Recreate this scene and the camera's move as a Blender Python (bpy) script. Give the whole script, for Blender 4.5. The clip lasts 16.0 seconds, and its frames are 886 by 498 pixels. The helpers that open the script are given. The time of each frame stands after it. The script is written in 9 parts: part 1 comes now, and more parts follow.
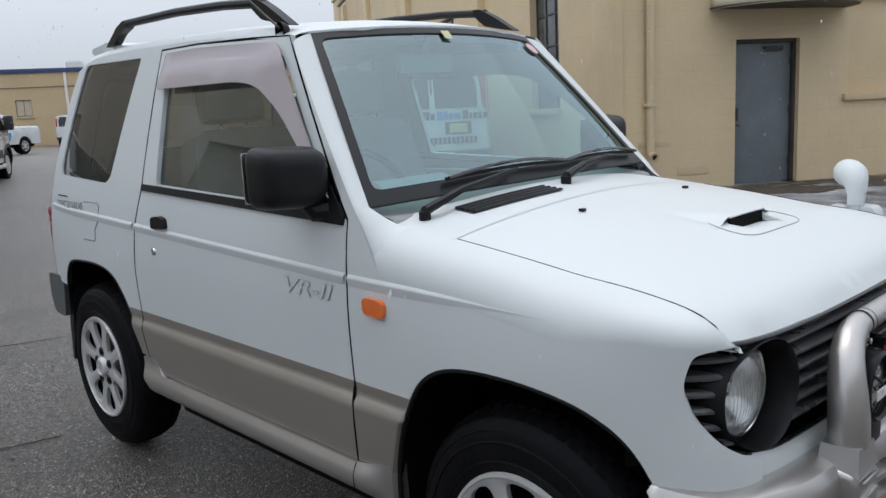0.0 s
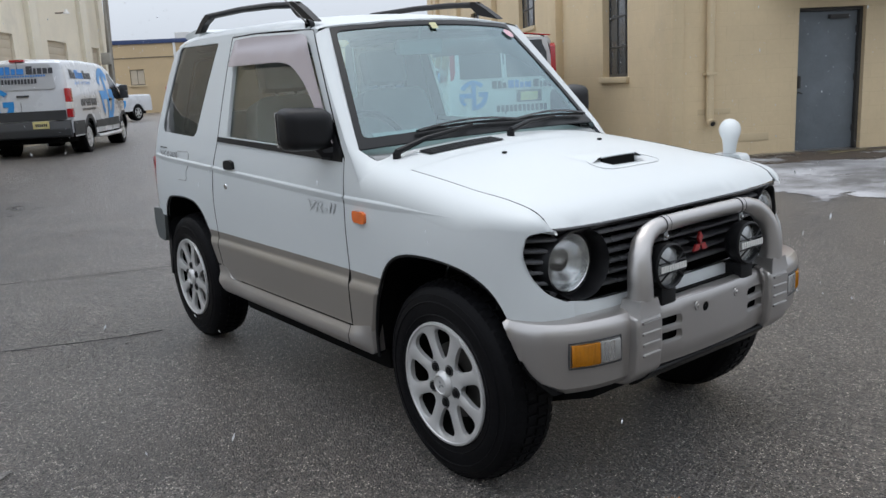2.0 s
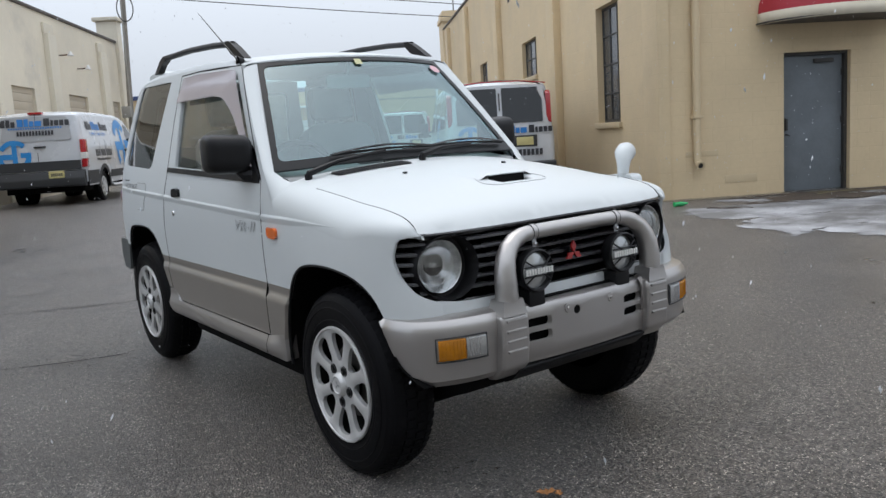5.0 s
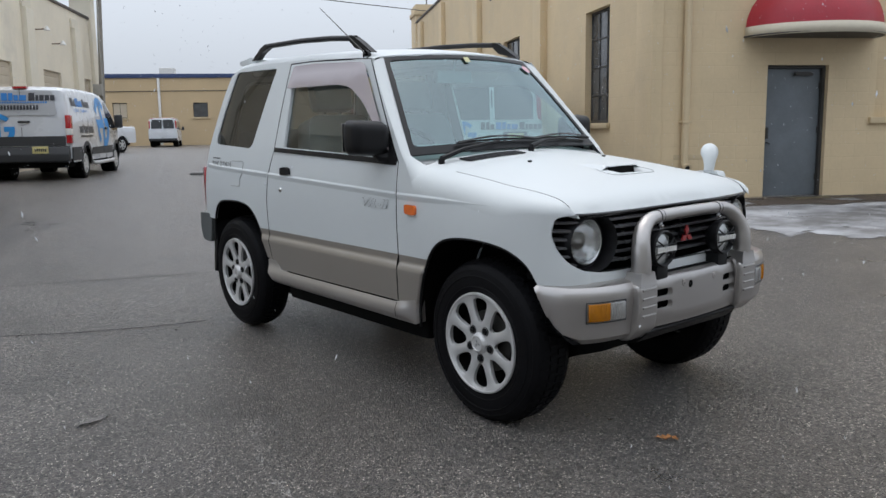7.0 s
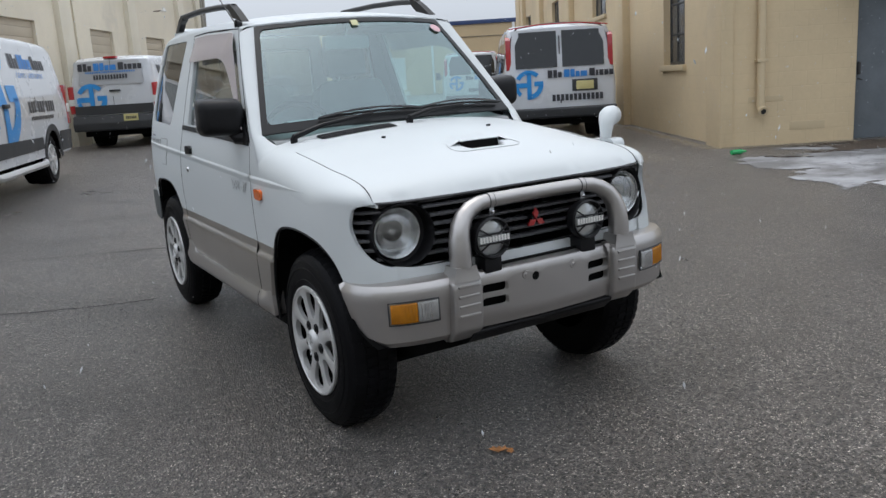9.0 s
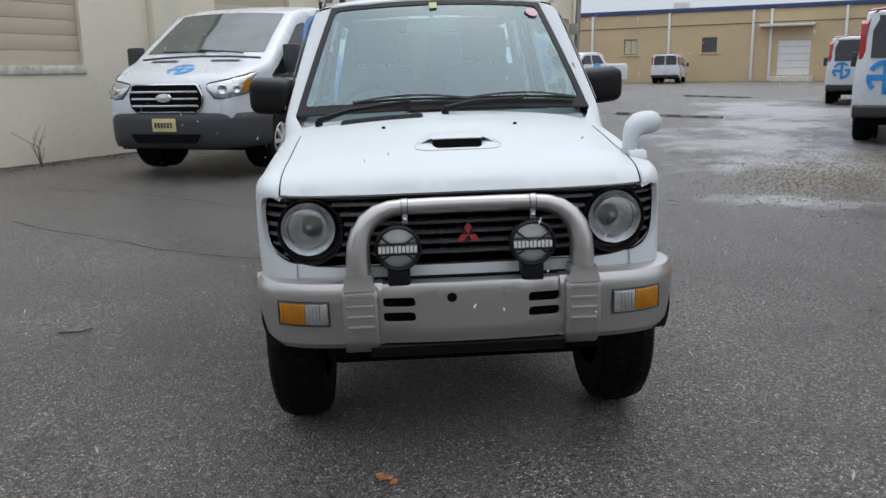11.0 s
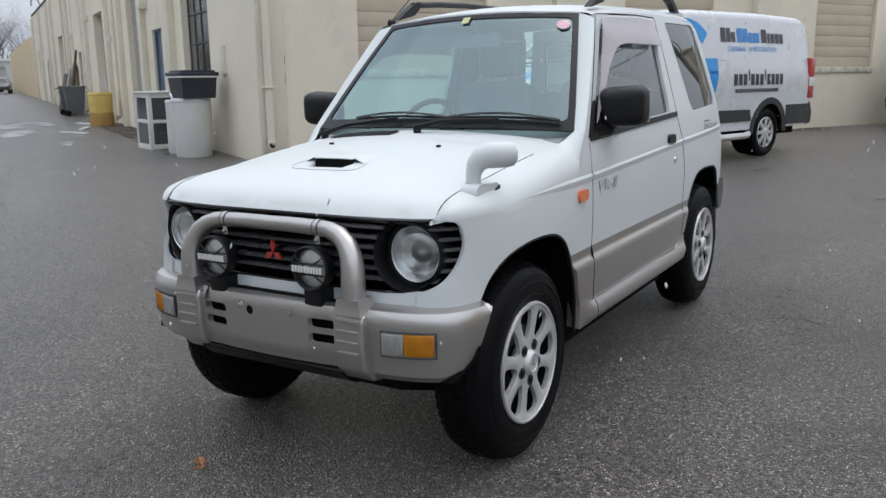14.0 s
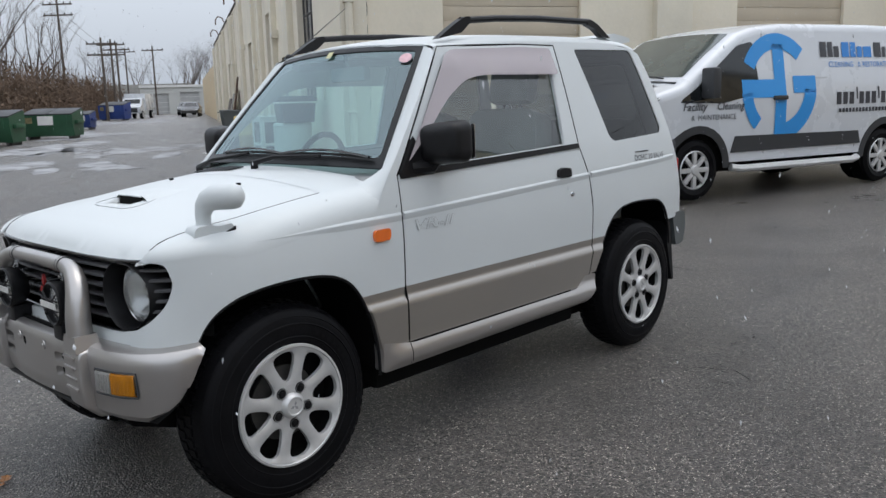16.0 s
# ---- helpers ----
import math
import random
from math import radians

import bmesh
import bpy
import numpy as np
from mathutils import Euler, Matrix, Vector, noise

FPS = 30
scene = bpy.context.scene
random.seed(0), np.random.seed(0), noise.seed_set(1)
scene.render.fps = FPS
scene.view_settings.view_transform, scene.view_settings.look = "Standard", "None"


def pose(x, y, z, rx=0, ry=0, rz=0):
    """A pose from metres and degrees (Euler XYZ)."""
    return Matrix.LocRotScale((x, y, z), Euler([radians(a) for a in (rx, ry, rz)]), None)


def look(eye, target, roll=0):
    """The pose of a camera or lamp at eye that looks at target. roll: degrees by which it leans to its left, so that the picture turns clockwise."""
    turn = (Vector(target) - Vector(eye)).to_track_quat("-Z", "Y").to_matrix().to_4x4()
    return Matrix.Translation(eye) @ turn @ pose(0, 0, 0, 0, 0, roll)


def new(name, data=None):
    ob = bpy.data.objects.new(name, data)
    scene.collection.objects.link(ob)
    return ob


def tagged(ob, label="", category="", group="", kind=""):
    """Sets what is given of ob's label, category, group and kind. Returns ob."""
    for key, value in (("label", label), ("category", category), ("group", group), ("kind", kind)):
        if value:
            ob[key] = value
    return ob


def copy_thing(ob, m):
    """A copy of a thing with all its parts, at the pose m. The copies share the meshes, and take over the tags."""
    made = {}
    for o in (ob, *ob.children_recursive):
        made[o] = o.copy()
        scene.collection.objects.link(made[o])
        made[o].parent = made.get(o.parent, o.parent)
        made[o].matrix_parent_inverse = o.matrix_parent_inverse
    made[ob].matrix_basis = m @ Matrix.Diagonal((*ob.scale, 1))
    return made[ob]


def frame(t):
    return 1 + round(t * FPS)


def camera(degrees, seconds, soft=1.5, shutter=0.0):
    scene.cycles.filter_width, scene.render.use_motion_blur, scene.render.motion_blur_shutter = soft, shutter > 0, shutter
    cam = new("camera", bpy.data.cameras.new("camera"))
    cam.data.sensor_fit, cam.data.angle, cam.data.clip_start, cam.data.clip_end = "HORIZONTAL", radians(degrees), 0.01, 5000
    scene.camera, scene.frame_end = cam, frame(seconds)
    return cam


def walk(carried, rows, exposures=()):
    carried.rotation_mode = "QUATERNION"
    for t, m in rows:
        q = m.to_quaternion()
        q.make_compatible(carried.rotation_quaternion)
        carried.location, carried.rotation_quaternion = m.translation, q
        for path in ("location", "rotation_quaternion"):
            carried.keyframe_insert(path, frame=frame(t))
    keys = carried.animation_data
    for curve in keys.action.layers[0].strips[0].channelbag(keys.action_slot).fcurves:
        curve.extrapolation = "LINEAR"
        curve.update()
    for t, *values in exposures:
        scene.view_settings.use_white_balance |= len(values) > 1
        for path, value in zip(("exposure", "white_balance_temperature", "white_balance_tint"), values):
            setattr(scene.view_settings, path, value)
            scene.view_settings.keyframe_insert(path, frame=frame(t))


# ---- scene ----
cam = camera(57.0, 16.0)
PATH = [
    (0, (-1.861, -2.141, 1.276), (-0.492, -0.721, 0.94), -2.7),
    (0.5, (-1.988, -2.352, 1.265), (-0.672, -0.894, 0.889), -2.3),
    (1, (-2.0, -2.647, 1.245), (-0.777, -1.113, 0.855), -1.1),
    (1.5, (-2.053, -2.875, 1.257), (-0.852, -1.328, 0.852), -1.2),
    (2, (-2.152, -3.093, 1.271), (-0.97, -1.53, 0.871), -2.9),
    (2.5, (-2.112, -3.316, 1.299), (-0.972, -1.715, 0.925), -3.9),
    (3, (-1.968, -3.522, 1.312), (-0.874, -1.889, 0.941), -4.6),
    (3.2, (-1.906, -3.546, 1.307), (-0.815, -1.91, 0.938), -4.8),
    (5.3, (-1.978, -3.548, 1.115), (-0.818, -1.941, 0.847), -3.1),
    (5.5, (-2.085, -3.502, 1.098), (-0.927, -1.895, 0.82), -2.7),
    (6, (-2.347, -3.394, 1.102), (-1.183, -1.793, 0.818), -1.0),
    (6.5, (-2.66, -3.403, 1.142), (-1.414, -1.863, 0.863), -0.6),
    (7, (-2.77, -3.455, 1.171), (-1.52, -1.921, 0.876), -0.8),
    (7.5, (-2.672, -3.554, 1.189), (-1.439, -2.014, 0.859), -2.4),
    (8, (-2.379, -3.747, 1.195), (-1.345, -2.079, 0.809), -3.1),
    (8.5, (-2.042, -3.82, 1.223), (-1.032, -2.142, 0.821), -3.0),
    (8.7, (-1.892, -3.815, 1.23), (-0.88, -2.139, 0.824), -3.3),
    (10.8, (-0.345, -4.044, 1.233), (-0.173, -2.098, 0.807), -1.5),
    (11, (-0.206, -4.009, 1.224), (-0.104, -2.058, 0.797), -1.0),
    (11.5, (0.172, -3.973, 1.235), (0.107, -2.016, 0.826), -0.4),
    (12, (0.566, -3.948, 1.251), (0.242, -2.018, 0.842), -0.3),
    (12.5, (0.902, -3.789, 1.271), (0.513, -1.868, 0.874), -0.4),
    (13, (1.259, -3.697, 1.263), (0.608, -1.849, 0.861), -0.2),
    (13.5, (1.495, -3.551, 1.252), (0.682, -1.77, 0.843), -0.1),
    (14, (1.773, -3.431, 1.27), (0.74, -1.77, 0.857), -0.6),
    (14.5, (2.078, -3.312, 1.28), (0.908, -1.743, 0.87), -0.4),
    (15, (2.298, -3.092, 1.304), (1.1, -1.537, 0.921), -0.5),
    (15.5, (2.593, -2.855, 1.296), (1.313, -1.363, 0.931), -0.9),
    (16, (2.773, -2.564, 1.311), (1.407, -1.148, 0.948), -1.5),
]
# the exposure drifts a little on the way
EXPOSURES = [(0, 0.13), (0.5, 0.11), (1, 0.24), (2, 0.25), (3, 0.23), (5.5, 0.20), (7, 0.14), (8.5, 0.14), (11, 0.12), (12.5, 0.09), (13, 0.14), (14, 0.22), (15.5, 0.11), (16, 0.15)]
walk(cam, [(t, look(eye, target, roll)) for t, eye, target, roll in PATH], EXPOSURES)

# ---- light ----
world = bpy.data.worlds.new("overcast_sky")
scene.world = world
world.use_nodes = True
wn, wl = world.node_tree.nodes, world.node_tree.links
sky = wn.new("ShaderNodeTexSky")
sky.sky_type, sky.sun_disc = "NISHITA", False
sky.sun_elevation, sky.sun_rotation = radians(75), radians(20)
sky.air_density, sky.dust_density, sky.ozone_density = 1.2, 6.0, 1.0
soften = wn.new("ShaderNodeHueSaturation")
soften.inputs["Saturation"].default_value = 0.35
cloud = wn.new("ShaderNodeMix")
cloud.data_type = "RGBA"
cloud.inputs[0].default_value = 0.65
cloud.inputs[7].default_value = (5.15, 5.72, 6.6, 1)
wl.new(sky.outputs[0], soften.inputs["Color"])
wl.new(soften.outputs[0], cloud.inputs[6])
coord, split, rise = wn.new("ShaderNodeTexCoord"), wn.new("ShaderNodeSeparateXYZ"), wn.new("ShaderNodeMapRange")
rise.inputs["From Min"].default_value, rise.inputs["From Max"].default_value = 0.0, 0.55
rise.inputs["To Min"].default_value, rise.inputs["To Max"].default_value = 0.68, 1.08
overcast = wn.new("ShaderNodeMix")
overcast.data_type, overcast.blend_type = "RGBA", "MULTIPLY"
overcast.inputs[0].default_value = 1.0
wl.new(coord.outputs["Generated"], split.inputs[0])
wl.new(split.outputs["Z"], rise.inputs["Value"])
wl.new(cloud.outputs[2], overcast.inputs[6])
wl.new(rise.outputs[0], overcast.inputs[7])
wl.new(overcast.outputs[2], wn["Background"].inputs["Color"])
wn["Background"].inputs["Strength"].default_value = 0.186
sun = new("sun", bpy.data.lights.new("sun", "SUN"))
sun.data.energy, sun.data.angle, sun.data.color = 0.36, radians(100), (0.97, 0.98, 1.0)
sun.matrix_world = look((1, -3, 16), (0, 0, 0))

# ---- materials ----
MATS = {}


def nodes_of(name):
    m = bpy.data.materials.new(name)
    m.use_nodes = True
    n, l = m.node_tree.nodes, m.node_tree.links
    return m, n, l, n["Principled BSDF"]


def noise_node(n, l, scale, detail=4.0, rough=0.55, coord="pos"):
    tex = n.new("ShaderNodeTexNoise")
    tex.inputs["Scale"].default_value, tex.inputs["Detail"].default_value, tex.inputs["Roughness"].default_value = scale, detail, rough
    if coord == "pos":
        g = n.new("ShaderNodeNewGeometry")
        l.new(g.outputs["Position"], tex.inputs["Vector"])
    else:
        g = n.new("ShaderNodeTexCoord")
        l.new(g.outputs["Object"], tex.inputs["Vector"])
    return tex


def ramp_node(n, l, src, a, b, ca, cb):
    r = n.new("ShaderNodeValToRGB")
    r.color_ramp.elements[0].position, r.color_ramp.elements[1].position = a, b
    r.color_ramp.elements[0].color, r.color_ramp.elements[1].color = (*ca, 1), (*cb, 1)
    l.new(src, r.inputs[0])
    return r


def mix_node(n, l, fac, a, b, mode="MIX"):
    m = n.new("ShaderNodeMix")
    m.data_type, m.blend_type = "RGBA", mode
    for sock, val in ((m.inputs[0], fac), (m.inputs[6], a), (m.inputs[7], b)):
        if hasattr(val, "links"):
            l.new(val, sock)
        elif isinstance(val, tuple):
            sock.default_value = (*val, 1)
        else:
            sock.default_value = val
    return m.outputs[2]


def surface(name, col, rough=0.5, metal=0.0, var=0.12, scale=2.0, fine=40.0, bump=0.0, coat=0.0, spec=0.5, stain=None, stain_at=(0.55, 0.75), coord="pos", depth=0.01):
    """A procedural surface with coarse and fine variation, optional stains and relief."""
    if name in MATS:
        return MATS[name]
    m, n, l, p = nodes_of(name)
    big = noise_node(n, l, scale, 5, 0.6, coord)
    small = noise_node(n, l, fine, 3, 0.6, coord)
    lo, hi = tuple(c * (1 - var) for c in col), tuple(min(1, c * (1 + var)) for c in col)
    base = ramp_node(n, l, big.outputs[0], 0.3, 0.7, lo, hi).outputs[0]
    grain = ramp_node(n, l, small.outputs[0], 0.25, 0.75, (1 - var * 0.7,) * 3, (1, 1, 1)).outputs[0]
    out = mix_node(n, l, 1.0, base, grain, "MULTIPLY")
    if stain:
        st = noise_node(n, l, scale * 0.6, 7, 0.65, coord)
        f = ramp_node(n, l, st.outputs[0], stain_at[0], stain_at[1], (0, 0, 0), (1, 1, 1)).outputs[0]
        out = mix_node(n, l, f, out, stain)
    l.new(out, p.inputs["Base Color"])
    rr = ramp_node(n, l, big.outputs[0], 0.3, 0.7, (max(0.02, rough * 0.85),) * 3, (min(1, rough * 1.12),) * 3)
    l.new(rr.outputs[0], p.inputs["Roughness"])
    p.inputs["Metallic"].default_value, p.inputs["Specular IOR Level"].default_value = metal, spec
    if coat:
        p.inputs["Coat Weight"].default_value, p.inputs["Coat Roughness"].default_value = coat, 0.04
    if bump:
        b = n.new("ShaderNodeBump")
        b.inputs["Strength"].default_value, b.inputs["Distance"].default_value = bump, depth
        l.new(small.outputs[0], b.inputs["Height"])
        l.new(b.outputs[0], p.inputs["Normal"])
    MATS[name] = m
    return m


def pane(name, tint, gloss=0.02, mirror=0.05, mirror_tint=(1, 1, 1)):
    """Thin glass: what is behind shows through, tinted; the sky is mirrored, more so at a slant."""
    if name in MATS:
        return MATS[name]
    m, n, l, p = nodes_of(name)
    n.remove(p)
    t, g, f, mx = (n.new(k) for k in ("ShaderNodeBsdfTransparent", "ShaderNodeBsdfGlossy", "ShaderNodeLayerWeight", "ShaderNodeMixShader"))
    t.inputs[0].default_value, g.inputs[0].default_value = (*tint, 1), (*mirror_tint, 1)
    g.inputs["Roughness"].default_value, f.inputs["Blend"].default_value = gloss, 0.5
    power, ramp = n.new("ShaderNodeMath"), n.new("ShaderNodeMath")
    power.operation, ramp.operation = "POWER", "MULTIPLY_ADD"
    power.inputs[1].default_value, ramp.inputs[1].default_value, ramp.inputs[2].default_value = 5.0, 1 - mirror, mirror
    l.new(f.outputs["Facing"], power.inputs[0]), l.new(power.outputs[0], ramp.inputs[0])
    l.new(ramp.outputs[0], mx.inputs[0]), l.new(t.outputs[0], mx.inputs[1]), l.new(g.outputs[0], mx.inputs[2])
    l.new(mx.outputs[0], n["Material Output"].inputs["Surface"])
    MATS[name] = m
    return m


def asphalt():
    """Worn wet asphalt: fine light chips in a dark binder, damp patches and drier, browner ones."""
    m, n, l, p = nodes_of("asphalt")
    g = n.new("ShaderNodeNewGeometry")
    vor, vor2, vor3 = (n.new("ShaderNodeTexVoronoi") for _ in range(3))
    vor.inputs["Scale"].default_value, vor2.inputs["Scale"].default_value, vor3.inputs["Scale"].default_value = 125, 230, 68
    for v in (vor, vor2, vor3):
        l.new(g.outputs["Position"], v.inputs["Vector"])
    big, mid, small = noise_node(n, l, 0.17, 6, 0.62), noise_node(n, l, 1.1, 7, 0.72), noise_node(n, l, 55, 4, 0.75)
    base = ramp_node(n, l, big.outputs[0], 0.36, 0.66, (0.062, 0.055, 0.049), (0.104, 0.094, 0.084)).outputs[0]
    blot = ramp_node(n, l, mid.outputs[0], 0.34, 0.68, (0.80, 0.80, 0.81), (1.16, 1.14, 1.11)).outputs[0]
    col = mix_node(n, l, 1.0, base, blot, "MULTIPLY")
    # light stone chips, their tones raised to carry wet sky glints too
    for v, a, b, tone, lim in ((vor2, 0.46, 0.60, (0.36, 0.325, 0.298), (0.38, 0.42)), (vor, 0.66, 0.72, (0.74, 0.675, 0.62), (0.34, 0.38)), (vor3, 0.87, 0.90, (0.66, 0.605, 0.555), (0.25, 0.30))):
        pick = n.new("ShaderNodeSeparateColor")
        l.new(v.outputs["Color"], pick.inputs[0])
        chip = ramp_node(n, l, pick.outputs[0], a, b, (0, 0, 0), (1, 1, 1)).outputs[0]
        core = ramp_node(n, l, v.outputs["Distance"], lim[0], lim[1], (1, 1, 1), (0, 0, 0)).outputs[0]
        worn = ramp_node(n, l, mid.outputs[0], 0.28, 0.60, (0.35, 0.35, 0.35), (1, 1, 1)).outputs[0]
        f = mix_node(n, l, 1.0, mix_node(n, l, 1.0, chip, core, "MULTIPLY"), worn, "MULTIPLY")
        col = mix_node(n, l, f, col, tone)
    # shade in the relief's small hollows is put into the colour
    pit_shade = ramp_node(n, l, small.outputs[0], 0.36, 0.56, (0.03, 0.03, 0.03), (1.45, 1.43, 1.40)).outputs[0]
    col = mix_node(n, l, 1.0, col, pit_shade, "MULTIPLY")
    for v, share, reach in ((vor, 0.24, 0.48), (vor3, 0.10, 0.36)):
        gap = n.new("ShaderNodeSeparateColor")
        l.new(v.outputs["Color"], gap.inputs[0])
        gone = mix_node(n, l, 1.0, ramp_node(n, l, gap.outputs[1], share, share + 0.05, (1, 1, 1), (0, 0, 0)).outputs[0], ramp_node(n, l, v.outputs["Distance"], reach, reach + 0.08, (1, 1, 1), (0, 0, 0)).outputs[0], "MULTIPLY")
        col = mix_node(n, l, gone, col, (0.006, 0.0055, 0.005))
    # thin wind-blown snow and tan grit lie over parts of the yard
    turn = n.new("ShaderNodeMapping")
    turn.inputs["Rotation"].default_value = (0, 0, radians(30))
    l.new(g.outputs["Position"], turn.inputs["Vector"])

    def vec(op, a, b, c=None):
        k = n.new("ShaderNodeVectorMath")
        k.operation = op
        l.new(a, k.inputs[0])
        k.inputs[1].default_value = b
        if c:
            k.inputs[2].default_value = c
        return k

    def zone(u, v, ru, rv):
        k = vec("LENGTH", vec("MULTIPLY_ADD", turn.outputs[0], (1 / ru, 1 / rv, 0), (-u / ru, -v / rv, 0)).outputs[0], (0, 0, 0))
        return ramp_node(n, l, k.outputs["Value"], 0.25, 1.0, (1, 1, 1), (0, 0, 0)).outputs[0]
    for zones, scale, seed, limit, tone, cover, break_up in (
            (((1.1, 9.6, 2.5, 4.6), (0.4, 20, 4.2, 12), (1.2, 4.4, 1.5, 0.75)), (0.62, 0.34, 1), 7.3, (0.57, 0.70), (0.50, 0.51, 0.535), 0.9, (0.30, 0.52)),
            (((1.5, 6.4, 1.3, 2.6), (2.6, 8.0, 1.6, 2.2)), (1.2, 0.8, 1), 2.1, (0.52, 0.78), (0.26, 0.215, 0.15), 0.8, (0.40, 0.58))):
        reach = zone(*zones[0])
        for z in zones[1:]:
            reach = mix_node(n, l, 1.0, reach, zone(*z), "LIGHTEN")
        tex = n.new("ShaderNodeTexNoise")
        tex.inputs["Scale"].default_value, tex.inputs["Detail"].default_value, tex.inputs["Roughness"].default_value = 1.0, 9, 0.72
        l.new(vec("MULTIPLY_ADD", turn.outputs[0], scale, (seed, seed, seed)).outputs[0], tex.inputs["Vector"])
        lift = n.new("ShaderNodeMath")
        lift.operation, lift.inputs[1].default_value = "MULTIPLY_ADD", 0.20
        l.new(reach, lift.inputs[0]), l.new(tex.outputs[0], lift.inputs[2])
        f = ramp_node(n, l, lift.outputs[0], limit[0], limit[1], (0, 0, 0), (cover,) * 3).outputs[0]
        f = mix_node(n, l, 1.0, f, ramp_node(n, l, reach, 0.0, 0.25, (0, 0, 0), (1, 1, 1)).outputs[0], "MULTIPLY")
        f = mix_node(n, l, 1.0, f, ramp_node(n, l, small.outputs[0], break_up[0], break_up[1], (0.35,) * 3, (1, 1, 1)).outputs[0], "MULTIPLY")
        col = mix_node(n, l, f, col, tone)
    l.new(col, p.inputs["Base Color"])
    wet = ramp_node(n, l, mid.outputs[0], 0.34, 0.68, (0.27, 0.27, 0.27), (0.40, 0.40, 0.40))
    l.new(wet.outputs[0], p.inputs["Roughness"])
    p.inputs["Specular IOR Level"].default_value, p.inputs["IOR"].default_value = 1.0, 1.5
    add = n.new("ShaderNodeMath")
    add.operation = "SUBTRACT"
    l.new(small.outputs[0], add.inputs[0]), l.new(vor.outputs["Distance"], add.inputs[1])
    b = n.new("ShaderNodeBump")
    b.inputs["Strength"].default_value, b.inputs["Distance"].default_value = 1.0, 0.014
    l.new(add.outputs[0], b.inputs["Height"]), l.new(b.outputs[0], p.inputs["Normal"])
    MATS["asphalt"] = m
    return m


ASPHALT = asphalt()
STUCCO = surface("cream_painted_wall", (0.77, 0.70, 0.565), 0.75, var=0.07, scale=0.7, fine=18, bump=0.25, stain=(0.54, 0.50, 0.42), stain_at=(0.56, 0.8))
STUCCO_TRIM = surface("cream_painted_pilaster", (0.70, 0.645, 0.525), 0.75, var=0.06, scale=1.1, fine=20, bump=0.2)
BOARD = surface("tan_painted_boards", (0.53, 0.455, 0.345), 0.6, var=0.06, scale=2.0, fine=30, bump=0.1)
SILL = surface("worn_stone_sill", (0.66, 0.62, 0.53), 0.8, var=0.3, scale=7, fine=60, bump=0.4, stain=(0.14, 0.13, 0.11), stain_at=(0.60, 0.72))
TAN = surface("tan_painted_block", (0.66, 0.52, 0.325), 0.7, var=0.07, scale=0.8, fine=16, bump=0.25, stain=(0.51, 0.405, 0.26), stain_at=(0.58, 0.8))
def courses(mat, wide, high, depth):
    """Faint block courses under the paint: joints of a running bond, pressed in a little and a shade darker."""
    n, l = mat.node_tree.nodes, mat.node_tree.links
    p = n["Principled BSDF"]
    co, sep, add, com, brick = (n.new(k) for k in ("ShaderNodeTexCoord", "ShaderNodeSeparateXYZ", "ShaderNodeMath", "ShaderNodeCombineXYZ", "ShaderNodeTexBrick"))
    l.new(co.outputs["Object"], sep.inputs[0])
    l.new(sep.outputs["X"], add.inputs[0]), l.new(sep.outputs["Y"], add.inputs[1])
    l.new(add.outputs[0], com.inputs["X"]), l.new(sep.outputs["Z"], com.inputs["Y"])
    l.new(com.outputs[0], brick.inputs["Vector"])
    brick.inputs["Scale"].default_value, brick.inputs["Brick Width"].default_value, brick.inputs["Row Height"].default_value = 1.0, wide, high
    brick.inputs["Mortar Size"].default_value, brick.inputs["Mortar Smooth"].default_value = 0.007, 0.6
    brick.inputs["Color1"].default_value, brick.inputs["Color2"].default_value, brick.inputs["Mortar"].default_value = (1, 1, 1, 1), (0.98, 0.98, 0.98, 1), (0.93, 0.925, 0.92, 1)
    base = p.inputs["Base Color"].links[0].from_socket
    worn = noise_node(n, l, 1.3, 4, 0.6)
    fade = ramp_node(n, l, worn.outputs[0], 0.40, 0.62, (0.15,) * 3, (1, 1, 1)).outputs[0]
    l.new(mix_node(n, l, fade, base, mix_node(n, l, 1.0, base, brick.outputs["Color"], "MULTIPLY")), p.inputs["Base Color"])
    b = n.new("ShaderNodeBump")
    b.invert = True
    b.inputs["Strength"].default_value, b.inputs["Distance"].default_value = 0.5, depth
    l.new(brick.outputs["Fac"], b.inputs["Height"])
    if p.inputs["Normal"].links:
        l.new(p.inputs["Normal"].links[0].from_socket, b.inputs["Normal"])
    l.new(b.outputs[0], p.inputs["Normal"])


courses(TAN, 0.41, 0.205, 0.003)
TAN_TRIM = surface("tan_painted_trim", (0.58, 0.46, 0.29), 0.65, var=0.05, scale=2, fine=20)
COPING = surface("dark_coping", (0.10, 0.085, 0.075), 0.8, var=0.3, scale=3, fine=25, bump=0.3)
DOOR_GREY = surface("grey_blue_door_paint", (0.15, 0.17, 0.185), 0.5, var=0.14, scale=2.5, fine=30, stain=(0.17, 0.19, 0.205))
DOOR_BLUE = surface("slate_blue_door_paint", (0.10, 0.14, 0.19), 0.5, var=0.1, scale=2.5, fine=30)
STEEL_DARK = surface("dark_window_steel", (0.05, 0.047, 0.043), 0.6, var=0.25, scale=6, fine=50)
WHITE_METAL = surface("white_painted_metal", (0.72, 0.71, 0.68), 0.45, var=0.05, scale=2, fine=30)
BLUE_TRIM = surface("blue_roof_flashing", (0.035, 0.06, 0.15), 0.5, var=0.15)
